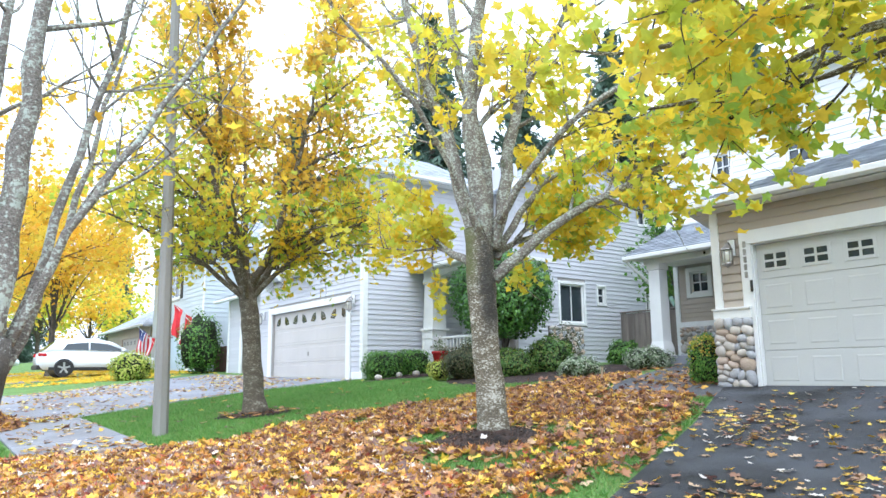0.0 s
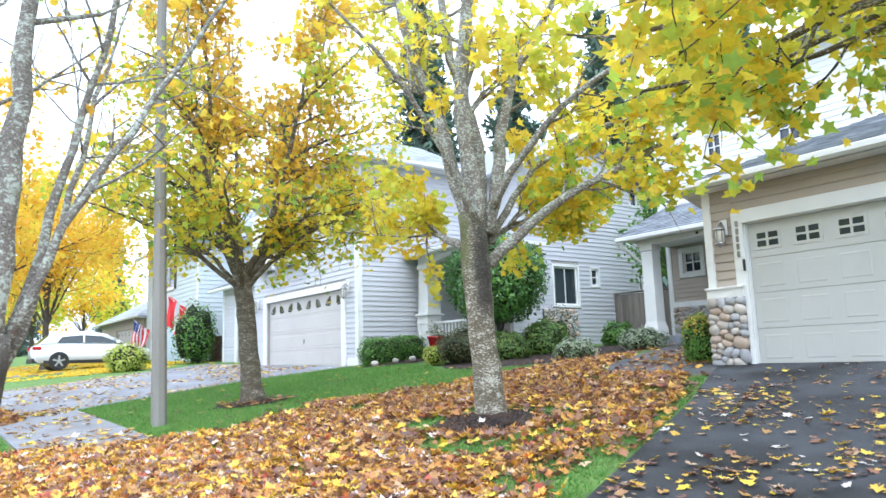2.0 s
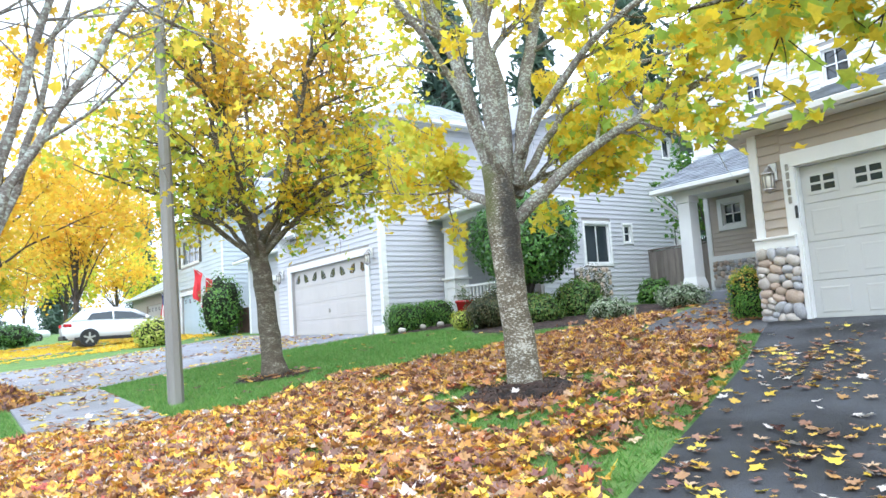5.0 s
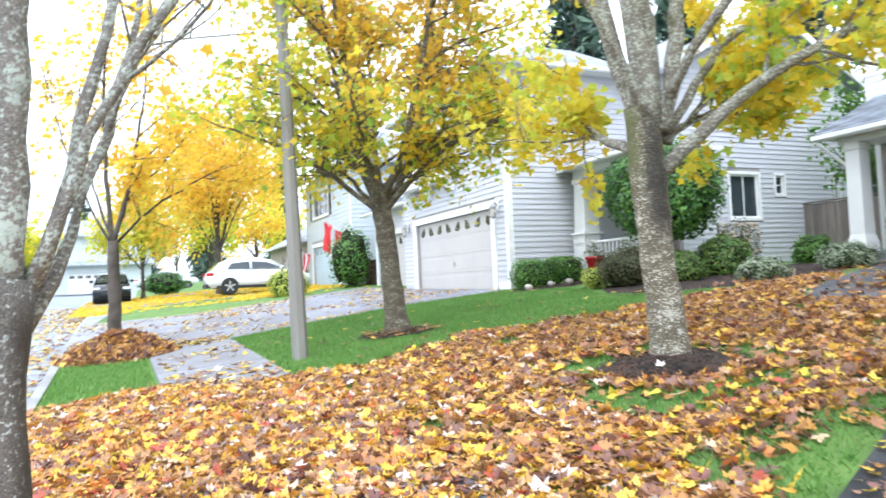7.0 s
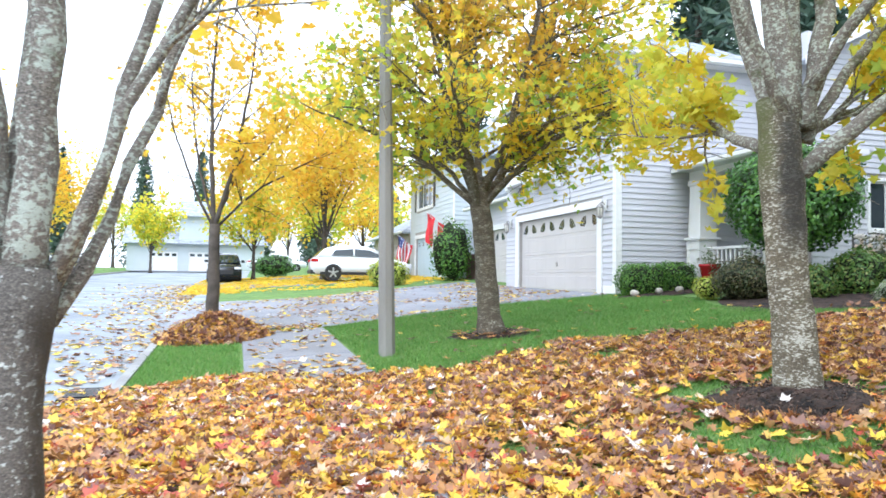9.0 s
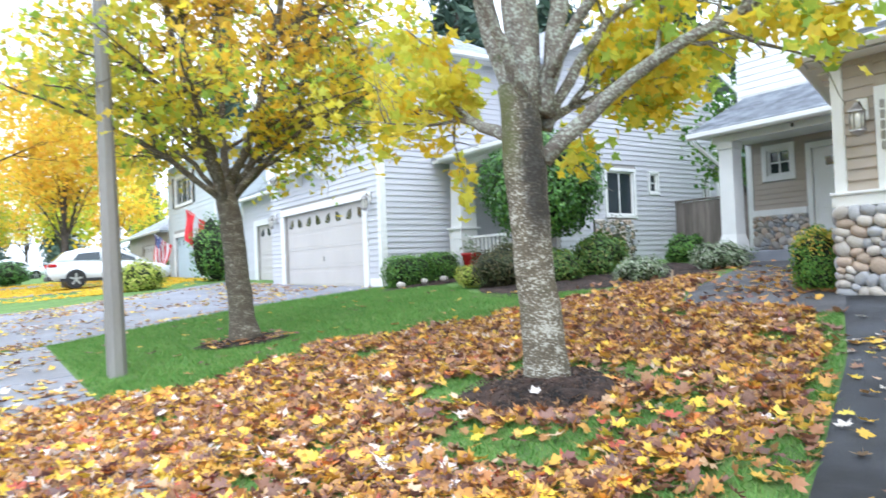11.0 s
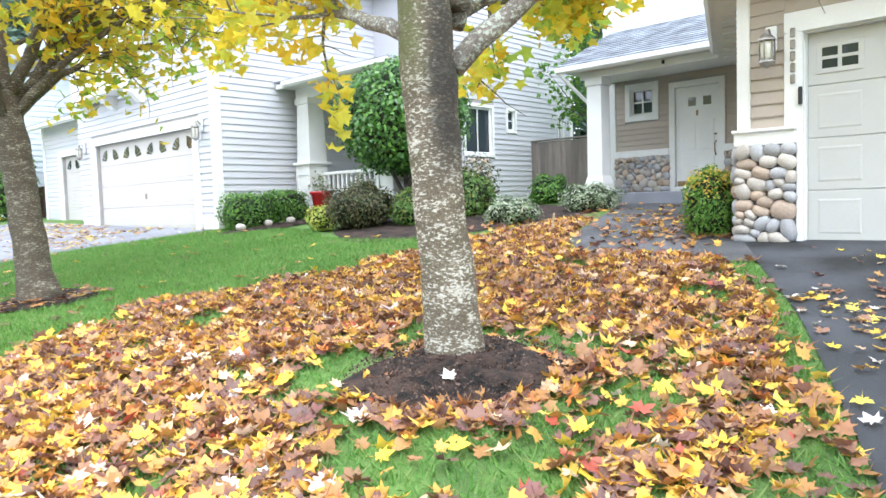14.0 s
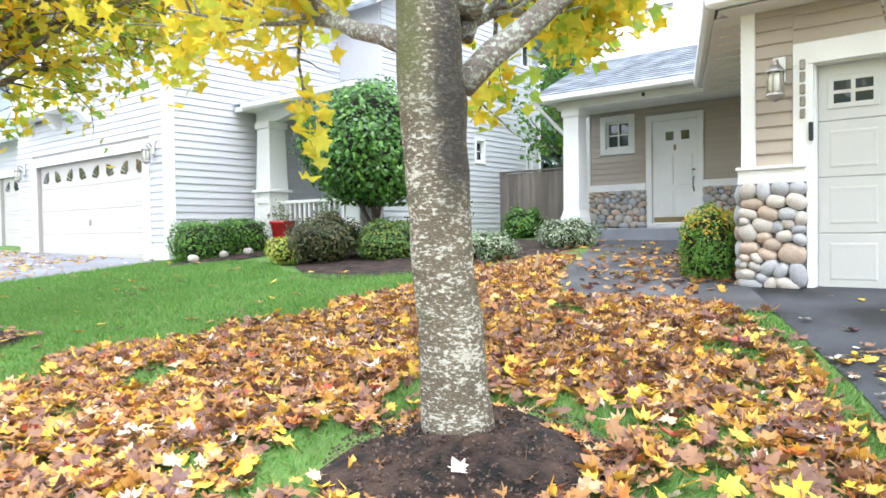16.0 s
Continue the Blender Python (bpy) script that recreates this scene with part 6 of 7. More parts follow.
flower_pot(10.25, 13.2, 0.48, "red glazed pot with silvery plant beside the pedestal")
flower_pot(10.3, 11.85, 0.48, "red glazed pot with silvery plant before the railing")
chair = thing("porch_chair", (11.4, 12.6, 0.48), "white slatted garden armchair on the porch", "chair")
for k in range(5):
    part("back_slat", box(11.72, 11.75, 12.34 + 0.11 * k, 12.43 + 0.11 * k, 0.8, 1.35 + 0.06 * (2 - abs(k - 2)), 0.01), M_WHITE, chair)
    part("seat_slat", box(11.15 + 0.11 * k, 11.24 + 0.11 * k, 12.32, 12.9, 0.82, 0.845, 0.006), M_WHITE, chair)
for sy in (12.26, 12.92):
    part("armrest", box(11.05, 11.78, sy - 0.05, sy + 0.06, 1.08, 1.105, 0.008), M_WHITE, chair)
    for sx in (11.12, 11.68):
        part("leg", box(sx, sx + 0.06, sy - 0.02, sy + 0.03, 0.48, 1.08, 0.006), M_WHITE, chair)

# ---- street furniture ----
pole = thing("lamp_post", (1.7, 8.53, gz(1.7, 8.53)), "tall weathered grey street pole standing in the lawn", "pole")
b = Vector((1.7, 8.53, gz(1.7, 8.53) - 0.1))
part("shaft", tubes([([b, b + Vector((-0.03, 0, 1.3)), b + Vector((-0.085, 0, 3.9)), b + Vector((-0.17, 0.02, 8.6))], [0.113, 0.106, 0.084, 0.062])], 8), M_POLE, pole)
part("inspection_cover", box(1.7 - 0.125, 1.7 - 0.1, 8.49, 8.57, gz(1.7, 8.53) + 0.5, gz(1.7, 8.53) + 0.75, 0.006), M_POLE, pole)

# ---- vehicles ----
M_CAR_WHITE = mat("white_car_paint", (0.78, 0.8, 0.82), 0.18, 0.02, 1, 20, 0.0)
M_CAR_DARK = mat("black_car_paint", (0.02, 0.025, 0.03), 0.15, 0.05, 1, 20, 0.0)
M_TYRE = mat("tyre_rubber", (0.025, 0.025, 0.026), 0.8, 0.2, 10, 60, 0.3)
M_RIM = mat("alloy_rim", (0.55, 0.56, 0.58), 0.3, 0.1, 8, 40, 0.05, metal=0.9)
M_TAIL = mat("red_lamp_lens", (0.45, 0.01, 0.015), 0.15, 0.1, 8, 40, 0.0)
M_HEAD = mat("clear_lamp_lens", (0.75, 0.77, 0.8), 0.1, 0.05, 8, 40, 0.0)
M_CAR_GLASS = glass_mat("tinted_car_glass", (0.02, 0.03, 0.035))


def car(name, place, turn, paint, label, kind="suv"):
    """A car along +x, built of body, glasshouse, windows, wheels, lamps and bumpers."""
    t = thing(name, (0, 0, 0), label, "car")
    L, W = (4.8, 1.86) if kind != "pickup" else (5.6, 1.95)
    side = {"suv": [(-2.35, 0.42), (-2.4, 0.75), (-2.3, 1.05), (-1.2, 1.12), (0.9, 1.08), (1.5, 1.04), (2.1, 0.9), (2.38, 0.7), (2.38, 0.42), (2.2, 0.3), (-2.2, 0.3)],
            "pickup": [(-2.75, 0.5), (-2.78, 1.05), (-0.9, 1.08), (1.1, 1.1), (2.5, 1.02), (2.75, 0.8), (2.75, 0.45), (2.5, 0.36), (-2.6, 0.4)]}[kind]
    roof = {"suv": [(-2.25, 1.05), (-1.75, 1.5), (-1.2, 1.65), (-0.2, 1.68), (0.5, 1.55), (1.45, 1.06)], "pickup": [(-0.95, 1.08), (-0.8, 1.62), (-0.5, 1.75), (0.5, 1.75), (0.9, 1.6), (1.55, 1.1)]}[kind]
    glass = {"suv": [[(-1.5, 1.14), (-1.3, 1.42), (-0.45, 1.5), (-0.45, 1.14)], [(-0.38, 1.14), (-0.38, 1.5), (0.35, 1.44), (1.05, 1.14)]], "pickup": [[(-0.75, 1.16), (-0.65, 1.55), (0.1, 1.62), (0.1, 1.16)], [(0.18, 1.16), (0.18, 1.62), (0.75, 1.52), (1.2, 1.16)]]}[kind]

    def solid(profile, w0, w1, zlo, zhi):
        bm = bmesh.new()
        n = len(profile)

        def wide(z):
            f = min(max((z - zlo) / (zhi - zlo), 0), 1)
            return w0 + (w1 - w0) * f
        a = [bm.verts.new((x, -wide(z) / 2, z)) for x, z in profile]
        c = [bm.verts.new((x, wide(z) / 2, z)) for x, z in profile]
        bm.faces.new(a)
        bm.faces.new(c[::-1])
        for i in range(n):
            bm.faces.new((a[i], c[i], c[(i + 1) % n], a[(i + 1) % n]))
        bmesh.ops.recalc_face_normals(bm, faces=bm.faces)
        bmesh.ops.bevel(bm, geom=list(bm.edges), offset=0.04, segments=2, affect="EDGES")
        return bm

    body = part("body", solid(side, W, W - 0.06, 0.4, 1.1), paint, t, "", True)
    part("glasshouse", solid(roof, W - 0.1, W - 0.5, 1.05, 1.7), paint, t, "", True)
    for sy in (-1, 1):
        for g in glass:
            V = [(x, sy * ((W - 0.1 - 0.4 * (z - 1.05) / 0.65) / 2 + 0.006), z) for x, z in g]
            part("side_window", (V, [(0, 1, 2, 3) if sy < 0 else (3, 2, 1, 0)]), M_CAR_GLASS, t)
    p, q = roof[-2], roof[-1]
    part("windscreen", ([(p[0] + 0.08, -0.6, p[1] + 0.005), (p[0] + 0.08, 0.6, p[1] + 0.005), (q[0] - 0.05, 0.72, q[1] + 0.045), (q[0] - 0.05, -0.72, q[1] + 0.045)], [(0, 3, 2, 1)]), M_CAR_GLASS, t)
    p, q = roof[1], roof[0]
    part("rear_window", ([(p[0] - 0.02, -0.58, p[1] + 0.01), (p[0] - 0.02, 0.58, p[1] + 0.01), (q[0] + 0.02, 0.7, q[1] + 0.08), (q[0] + 0.02, -0.7, q[1] + 0.08)], [(0, 1, 2, 3)]), M_CAR_GLASS, t)
    ax = (-1.4, 1.42) if kind == "suv" else (-1.75, 1.75)
    for x in ax:
        for sy in (-1, 1):
            c = sy * (W / 2 - 0.1)
            wheel = part("wheel", tubes([([(x, c - 0.11, 0.36), (x, c + 0.11, 0.36)], [0.24, 0.24])], 20), M_BLACK, t)
            prof = [(0.25, -0.11), (0.33, -0.12), (0.36, -0.08), (0.36, 0.08), (0.33, 0.12), (0.25, 0.11)]
            V, F = [], []
            for s in range(24):
                w = 2 * math.pi * s / 24
                V += [(x + r * math.cos(w), c + o, 0.36 + r * math.sin(w)) for r, o in prof]
            for s in range(24):
                for j in range(6):
                    F.append((s * 6 + j, s * 6 + (j + 1) % 6, ((s + 1) % 24) * 6 + (j + 1) % 6, ((s + 1) % 24) * 6 + j))
            part("tyre", (V, F), M_TYRE, wheel, "", True)
            rim = bmesh.new()
            for s in range(5):
                m = Matrix.Translation((x, c + sy * 0.115, 0.36)) @ Matrix.Rotation(2 * math.pi * s / 5, 4, "Y")
                bmesh.ops.create_cube(rim, size=1, matrix=m @ Matrix.Translation((0, 0, 0.13)) @ Matrix.Diagonal((0.075, 0.03, 0.24, 1)))
            bmesh.ops.create_cone(rim, cap_ends=True, segments=14, radius1=0.07, radius2=0.06, depth=0.05, matrix=Matrix.Translation((x, c + sy * 0.115, 0.36)) @ Matrix.Rotation(math.pi / 2, 4, "X"))
            part("rim", rim, M_RIM, wheel, "five-spoke alloy rim")
        part("wheel_arch_lining", tubes([([(x, -W / 2 - 0.004, 0.37), (x, W / 2 + 0.004, 0.37)], [0.4, 0.4])], 24), M_BLACK, t)
    for sy in (-1, 1):
        part("tail_lamp", box(side[0][0] - 0.06, side[0][0] + 0.25, sy * 0.62, sy * (W / 2 + 0.005), 0.86, 1.0, 0.02), M_TAIL, t)
        part("headlamp", box(2.12, 2.36, sy * 0.55, sy * (W / 2 - 0.02), 0.7, 0.84, 0.02), M_HEAD, t)
        part("door_mirror", box(0.9, 1.05, sy * (W / 2 - 0.02), sy * (W / 2 + 0.18), 1.1, 1.25, 0.03), paint, t)
        part("sill", box(-2.0, 2.0, sy * (W / 2 - 0.03), sy * (W / 2 + 0.012), 0.27, 0.4, 0.01), M_BLACK, t)
    part("rear_bumper", box(-2.44, -2.2, -W / 2 + 0.05, W / 2 - 0.05, 0.3, 0.5, 0.03), M_BLACK, t)
    part("grille", box(2.3, 2.42, -0.5, 0.5, 0.42, 0.68, 0.02), M_BLACK, t)
    t.matrix_basis = Matrix.Translation(place) @ Matrix.Rotation(radians(turn), 4, "Z")
    return t


car("car", (5.55, 33.6, gz(5.5, 33.6) + 0.02), 0, M_CAR_WHITE, "white sport utility car parked on a leafy driveway")
car("car", (-0.85, 43, gz(-0.85, 43) + 0.02), -90, M_CAR_DARK, "black car parked facing down the street")
car("pickup_truck", (3.6, 70, gz(3.6, 70) + 0.02), 5, M_CAR_WHITE, "white pickup truck parked up the street", "pickup")
car("car", (-10.0, 38, float(road_z(-10.0, 38)) + 0.01), -90, M_CAR_WHITE, "white car parked at the far kerb")
car("car", (-10.0, 45, float(road_z(-10.0, 45)) + 0.01), -90, M_CAR_DARK, "dark car parked at the far kerb")

# ---- houses further up the street ----
tagged(sheet("driveway", np.linspace(KERB - 0.1, 8.9, 14), np.linspace(31.2, 36.2, 6), ground_z, M_DRIVE_B, 0.014), "leafy grey driveway before the blue garage", "driveway", kind="structure")
tagged(sheet("driveway", np.linspace(KERB - 0.1, 8.9, 14), np.linspace(40.5, 46.5, 6), ground_z, M_DRIVE_B, 0.014), "grey driveway further up the street", "driveway", kind="structure")
house_c = thing("house", (13, 33, 0.4), "blue-grey lap-sided house with a pale blue garage door", "house")
hc = [(31.3, 36.1, 0.0, 2.55), (32.7, 36.0, 4.0, 5.5)]
wc = wall_core("front_wall", "x", 9.0, 0.2, 29.2, 37.4, 0.0, 6.1, hc, M_WALLCORE, house_c)
lap_siding(wc, "x", 9.0, -1, 29.2, 37.4, 0.5, 6.1, 0.2, M_BLUE_SIDING, [(31.1, 36.3, 0.0, 2.75), hc[1]])
wcs = part("side_wall", box(9.2, 18, 29.2, 29.4, 0.1, 6.1), M_WALLCORE, house_c)
lap_siding(wcs, "y", 29.2, -1, 9.0, 18, 0.5, 6.1, 0.2, M_BLUE_SIDING)
tc = bmesh.new()
for s0, s1, u0, u1 in ((31.1, 31.3, 0.2, 2.55), (36.1, 36.3, 0.2, 2.55), (31.1, 36.3, 2.55, 2.75)):
    box(8.95, 9.0, s0, s1, u0, u1, 0.005, tc)
box(8.95, 9.0, 29.16, 29.3, 0.3, 6.1, 0.005, tc)
part("door_trim", tc, M_WHITE, house_c)
garage_door(house_c, 9.0, 31.3, 36.1, 0.25, 2.55, 4, 6, M_DOOR_C, "pale blue panelled garage door", "square", 0.1)
window("window", "x", 9.0, -1, 32.7, 36.0, 4.0, 5.5, house_c, 3, 1, 0.12, label="wide upper window with white frame")
for p in (32.35, 36.02):
    part("shutter", box(8.94, 8.985, p, p + 0.32, 4.0, 5.5, 0.005), M_BLACK, house_c)
rc = roof_deck("roof", [[(8.5, 28.7, 6.1), (18.5, 28.7, 6.1), (15.5, 33.3, 8.4), (12, 33.3, 8.4)], [(8.5, 28.7, 6.1), (12, 33.3, 8.4), (8.5, 37.9, 6.1)]], house_c, "grey shingled hip roof", 0.12, M_SHINGLE)
gutter(house_c, (8.5, 37.9, 6.1), (8.5, 28.7, 6.1), (1, 0, 0))

house_d = thing("house", (13, 45, 0.6), "low tan house with a grey hip roof", "house")
wd = wall_core("front_wall", "x", 9.4, 0.2, 39.5, 50, 0.2, 3.2, [(41, 46, 0.3, 2.6)], M_SIDING_A, house_d)
part("side_wall", box(9.6, 19, 39.5, 39.7, 0.2, 3.2), M_SIDING_A, house_d)
garage_door(house_d, 9.4, 41, 46, 0.45, 2.6, 4, 6, M_DOOR_B, "ivory garage door", "square", 0.1)
rd = roof_deck("roof", [[(8.9, 39, 3.2), (19.5, 39, 3.2), (15, 44.8, 5.6), (13, 44.8, 5.6)], [(8.9, 39, 3.2), (13, 44.8, 5.6), (8.9, 50.5, 3.2)]], house_d, "grey shingled hip roof", 0.12, M_SHINGLE)
gutter(house_d, (8.9, 50.5, 3.2), (8.9, 39, 3.2), (1, 0, 0))

ZE = gz(-2.4, 86)
house_e = thing("house", (-4, 90, ZE), "pale blue-grey house with garages closing the view up the street", "house")
we = wall_core("front_wall", "y", 86.0, 0.2, -12, 3.0, ZE - 0.3, ZE + 3.2, [(-9.6, -6.6, ZE, ZE + 2.2), (-5.4, -0.6, ZE, ZE + 2.2)], M_BLUE_SIDING, house_e)
part("upper_wall", box(-6.5, 3.0, 86.4, 86.6, ZE + 3.2, ZE + 6.4), M_BLUE_SIDING, house_e)
for a0, a1, n in ((-9.6, -6.6, 4), (-5.4, -0.6, 6)):
    g = part("garage_door", box(a0, a1, 86.1, 86.15, ZE, ZE + 2.2), M_WHITE, house_e, "white garage door with a row of lights")
    for k in range(n):
        w = (a1 - a0) / n
        part("pane", box(a0 + k * w + 0.15, a0 + (k + 1) * w - 0.15, 86.08, 86.1, ZE + 1.7, ZE + 2.0), M_GLASS, g)
roof_deck("roof", [[(-12.5, 85.4, ZE + 3.2), (-6.5, 85.4, ZE + 3.2), (-6.5, 90, ZE + 5.4), (-12.5, 90, ZE + 5.4)], [(-7, 85.8, ZE + 6.4), (3.5, 85.8, ZE + 6.4), (3.5, 91, ZE + 8.6), (-7, 91, ZE + 8.6)], [(-6.5, 85.4, ZE + 3.2), (3.4, 85.4, ZE + 3.2), (3.4, 86.6, ZE + 3.7), (-6.5, 86.6, ZE + 3.7)]], house_e, "grey shingled roof", 0.12, M_SHINGLE)
tagged(sheet("driveway", np.linspace(-11.0, 0.5, 8), np.linspace(80, 86.1, 4), lambda x, y: ground_z(np.full_like(x, KERB), y), M_DRIVE_B, 0.02), "pale driveway at the end of the street", "driveway", kind="structure")

house_f = thing("house", (-22, 40, 0), "grey house across the street", "house")
part("wall", box(-30, -20, 34, 48, -0.5, 5.6), M_BLUE_SIDING, house_f)
roof_deck("roof", [[(-19.4, 33.4, 5.6), (-19.4, 48.6, 5.6), (-25, 44, 8.2), (-25, 38, 8.2)], [(-19.4, 33.4, 5.6), (-25, 38, 8.2), (-30.6, 33.4, 5.6)]], house_f, "grey shingled hip roof", 0.12, M_SHINGLE)
for p in (36, 39.5, 43):
    window("window", "x", -20.0, 1, p, p + 1.6, 1.2, 2.6, house_f, 2, 2, 0.1, label="white-framed window")

gate = thing("garden_gate", (9.6, 28.2, 0.3), "low brown timber gate between two houses", "gate")
for k in range(16):
    part("board", box(9.6, 9.63, 26.95 + 0.14 * k, 27.07 + 0.14 * k, 0.25, 1.55, 0.004), M_BRICK, gate)
for y in (26.9, 29.12):
    part("post", box(9.55, 9.68, y - 0.06, y + 0.06, 0.2, 1.65, 0.006), M_BRICK, gate)

M_RED = mat("red_flag_cloth", (0.6, 0.03, 0.04), 0.8, 0.08, 4, 60, 0.1)
M_FLAGWHITE = mat("white_flag_cloth", (0.75, 0.75, 0.76), 0.8, 0.05, 4, 60, 0.1)
M_FLAGBLUE = mat("blue_flag_cloth", (0.04, 0.06, 0.2), 0.8, 0.05, 4, 60, 0.1)


def flag(x, y, z, label, stripes, canton):
    """A hanging cloth flag of sewn stripes on a slanted staff."""
    t = thing("flag", (x, y, z - 1.2), label, "flag")
    part("staff", tubes([([(x + 0.75, y, z - 0.6), (x - 0.1, y, z + 0.25)], [0.015, 0.012])], 8), M_WHITE, t)
    n, H, Wd = len(stripes), 1.35, 0.8
    for i, m in enumerate(stripes):
        V, F = [], []
        for r in range(9):
            for c in (0, 1):
                u = (i + c) / n
                f = r / 8
                xx = x - 0.05 + (u * Wd) * (1 - 0.45 * f) + 0.06 * math.sin(5 * f + 7 * u)
                yy = y + 0.09 * math.sin(9 * u + 3 * f)
                V.append((xx, yy, z + 0.2 - H * f - 0.55 * u))
        F = [(2 * r, 2 * r + 1, 2 * r + 3, 2 * r + 2) for r in range(8)]
        part("stripe", (V, F), m, t)
    if canton:
        V, F = [], []
        for r in range(5):
            for c in range(4):
                u, f = 0.5 * c / 3, 0.4 * r / 4
                V.append((x - 0.05 + u * Wd * (1 - 0.45 * f) + 0.06 * math.sin(5 * f + 7 * u), y + 0.09 * math.sin(9 * u + 3 * f) - 0.012, z + 0.2 - H * f - 0.55 * u))
        F = [(4 * r + c, 4 * r + c + 1, 4 * r + c + 5, 4 * r + c + 4) for r in range(4) for c in range(3)]
        part("canton", (V, F), M_FLAGBLUE, t)


flag(8.15, 36.6, 2.6, "striped red and white flag with blue corner on a house staff", [M_RED, M_FLAGWHITE] * 4 + [M_RED], True)
flag(8.15, 30.6, 3.3, "red and white banner on a house staff", [M_RED, M_RED, M_FLAGWHITE, M_RED], False)

# ---- fallen leaves and grass ----
rng = np.random.default_rng(99)


def leafy_edge(x):
    return np.interp(x, [-2.3, -0.15, 1.4, 2.2, 3.8, 5.2, 6.6, 8.6], [7.9, 7.75, 7.55, 7.0, 8.0, 7.5, 7.6, 7.5])


def soft_noise(x, y, s, seed):
    r = np.random.default_rng(seed)
    z = np.zeros_like(x)
    for k in range(7):
        a, f, p = r.uniform(0, 6.28), s * r.uniform(0.5, 1.8), r.uniform(0, 6.28)
        z += np.sin(f * (x * math.cos(a) + y * math.sin(a)) + p)
    return z / 3.2


def thin_patch(x, y):
    """Where the turf shows through the litter: round the tree ring and along the driveway."""
    d = np.hypot(x - 3.75, y - 3.5)
    p = np.exp(-((d - 0.95) / 0.4) ** 2) * np.clip(0.5 + 0.9 * soft_noise(x, y, 5.0, 3), 0, 0.95)
    strip = np.clip(0.32 + 0.3 * soft_noise(x, y, 2.2, 12), 0.1, 0.75)
    p = np.maximum(p, np.clip(1.5 - (y - edge_a(x)) / strip, 0, 1) * np.clip(0.82 + 0.45 * soft_noise(x, y, 5.0, 9), 0.2, 1))
    p = np.maximum(p, np.clip((soft_noise(x, y, 6.0, 5) - 0.75) * 2, 0, 0.75) * (x > 1.5))
    return np.clip(p + rng.normal(0, 0.13, x.shape), 0, 0.95)


def scatter(n, x0, x1, y0, y1, keep):
    x, y = rng.uniform(x0, x1, n), rng.uniform(y0, y1, n)
    k = rng.random(n) < keep(x, y)
    return x[k], y[k]


def on_lawn(x, y):
    e = leafy_edge(x)
    inside = np.clip((e + 0.25 * soft_noise(x, y, 3.0, 1) - y) / 0.5, 0, 1) * np.clip((y - edge_a(x) - 0.01) / 0.06, 0, 1)
    near_path = (x > 7.75 + 0.12 * soft_noise(x, y, 5.0, 31)) & (y < np.interp(x, [7.7, 8.9, 10.3], [5.3, 6.1, 6.65]) + 0.06)
    ring = np.hypot(x - 4.0, y - 3.75) < 0.54 + 0.12 * soft_noise(x, y, 4.0, 21)
    bed = np.hypot((x - 10.6) / 2.5, (y - 9.6) / 2.3) < 0.95
    k = inside * (1 - thin_patch(x, y)) ** 2 * np.where(x < KERB, 0.7 * np.exp((x - KERB) / 0.6), 1.0)
    k = np.where(ring, 0.03, k)
    k = np.where(near_path, 0.03 * (y > 4.0), k)
    return np.where(bed, 0.05, k)


def surf_z(x, y):
    """Lawn height, or the street's beyond the kerb."""
    return np.where(x < KERB - 0.08, road_z(x, y), ground_z(x, y))


def litter(x, y, size, lift, tilt):
    z = surf_z(x, y) + lift
    P = np.stack([x, y, z], 1)
    N = rng.normal(0, tilt, (len(x), 3)) + np.array([0, 0, 1.0])
    return P, N, size


leaf_bed = thing("leaf_litter", (4, 4, -0.5), "thick carpet of fallen brown, gold and orange maple leaves", "leaves")
x, y = scatter(120000, -2.35, 10.5, -6, 8.3, on_lawn)
n = len(x)
P, N, S = litter(x, y, rng.uniform(0.065, 0.125, n), rng.uniform(0.012, 0.06, n), 0.4)
near = np.flatnonzero((x > 2.0) & (x < 4.4) & (y > 1.9) & (y < 4.4))[:300]
rest = np.setdiff1d(np.arange(n), near)
newer = rng.random(n) < np.interp(x, [0.5, 2.5, 5.5, 8.0], [0.66, 0.36, 0.16, 0.08])
for ids, leaf in ((rest[~newer[rest]], M_LITTER), (rest[newer[rest]], M_LITTER_FRESH)):
    carpet = new("leaf_carpet", leaves("leaf_carpet", P[ids], N[ids], S[ids], MAPLE, leaf, rng, 0.35))
    adopt(carpet, leaf_bed)
    tagged(carpet, kind="stuff")
ONE_LEAF = []
for k in range(10):
    me = leaves("leaf", np.zeros((1, 3)), np.array([[0, 0, 1.0]]), 1.0, MAPLE, M_LITTER_ONE, rng, 0.3)
    ONE_LEAF.append(me)
for i in near:
    ob = new("leaf", ONE_LEAF[i % 10])
    nv = Vector(N[i]).normalized()
    ob.matrix_basis = Matrix.LocRotScale(Vector(P[i]), nv.to_track_quat("Z", "Y") @ Euler((0, 0, rng.uniform(0, 6.28))).to_quaternion(), (S[i],) * 3)
    adopt(ob, leaf_bed)
fl = new("pale_leaf", leaves("pale_leaf", np.array([[3.76, 3.61, float(ground_z(3.76, 3.61)) + 0.1]]), np.array([[-0.4, -0.4, 1.0]]), 0.09, MAPLE, mat("bleached_leaf", (0.66, 0.6, 0.56), 0.6, 0.08, 20, 80, 0.1), rng, 0.3))
adopt(fl, leaf_bed)


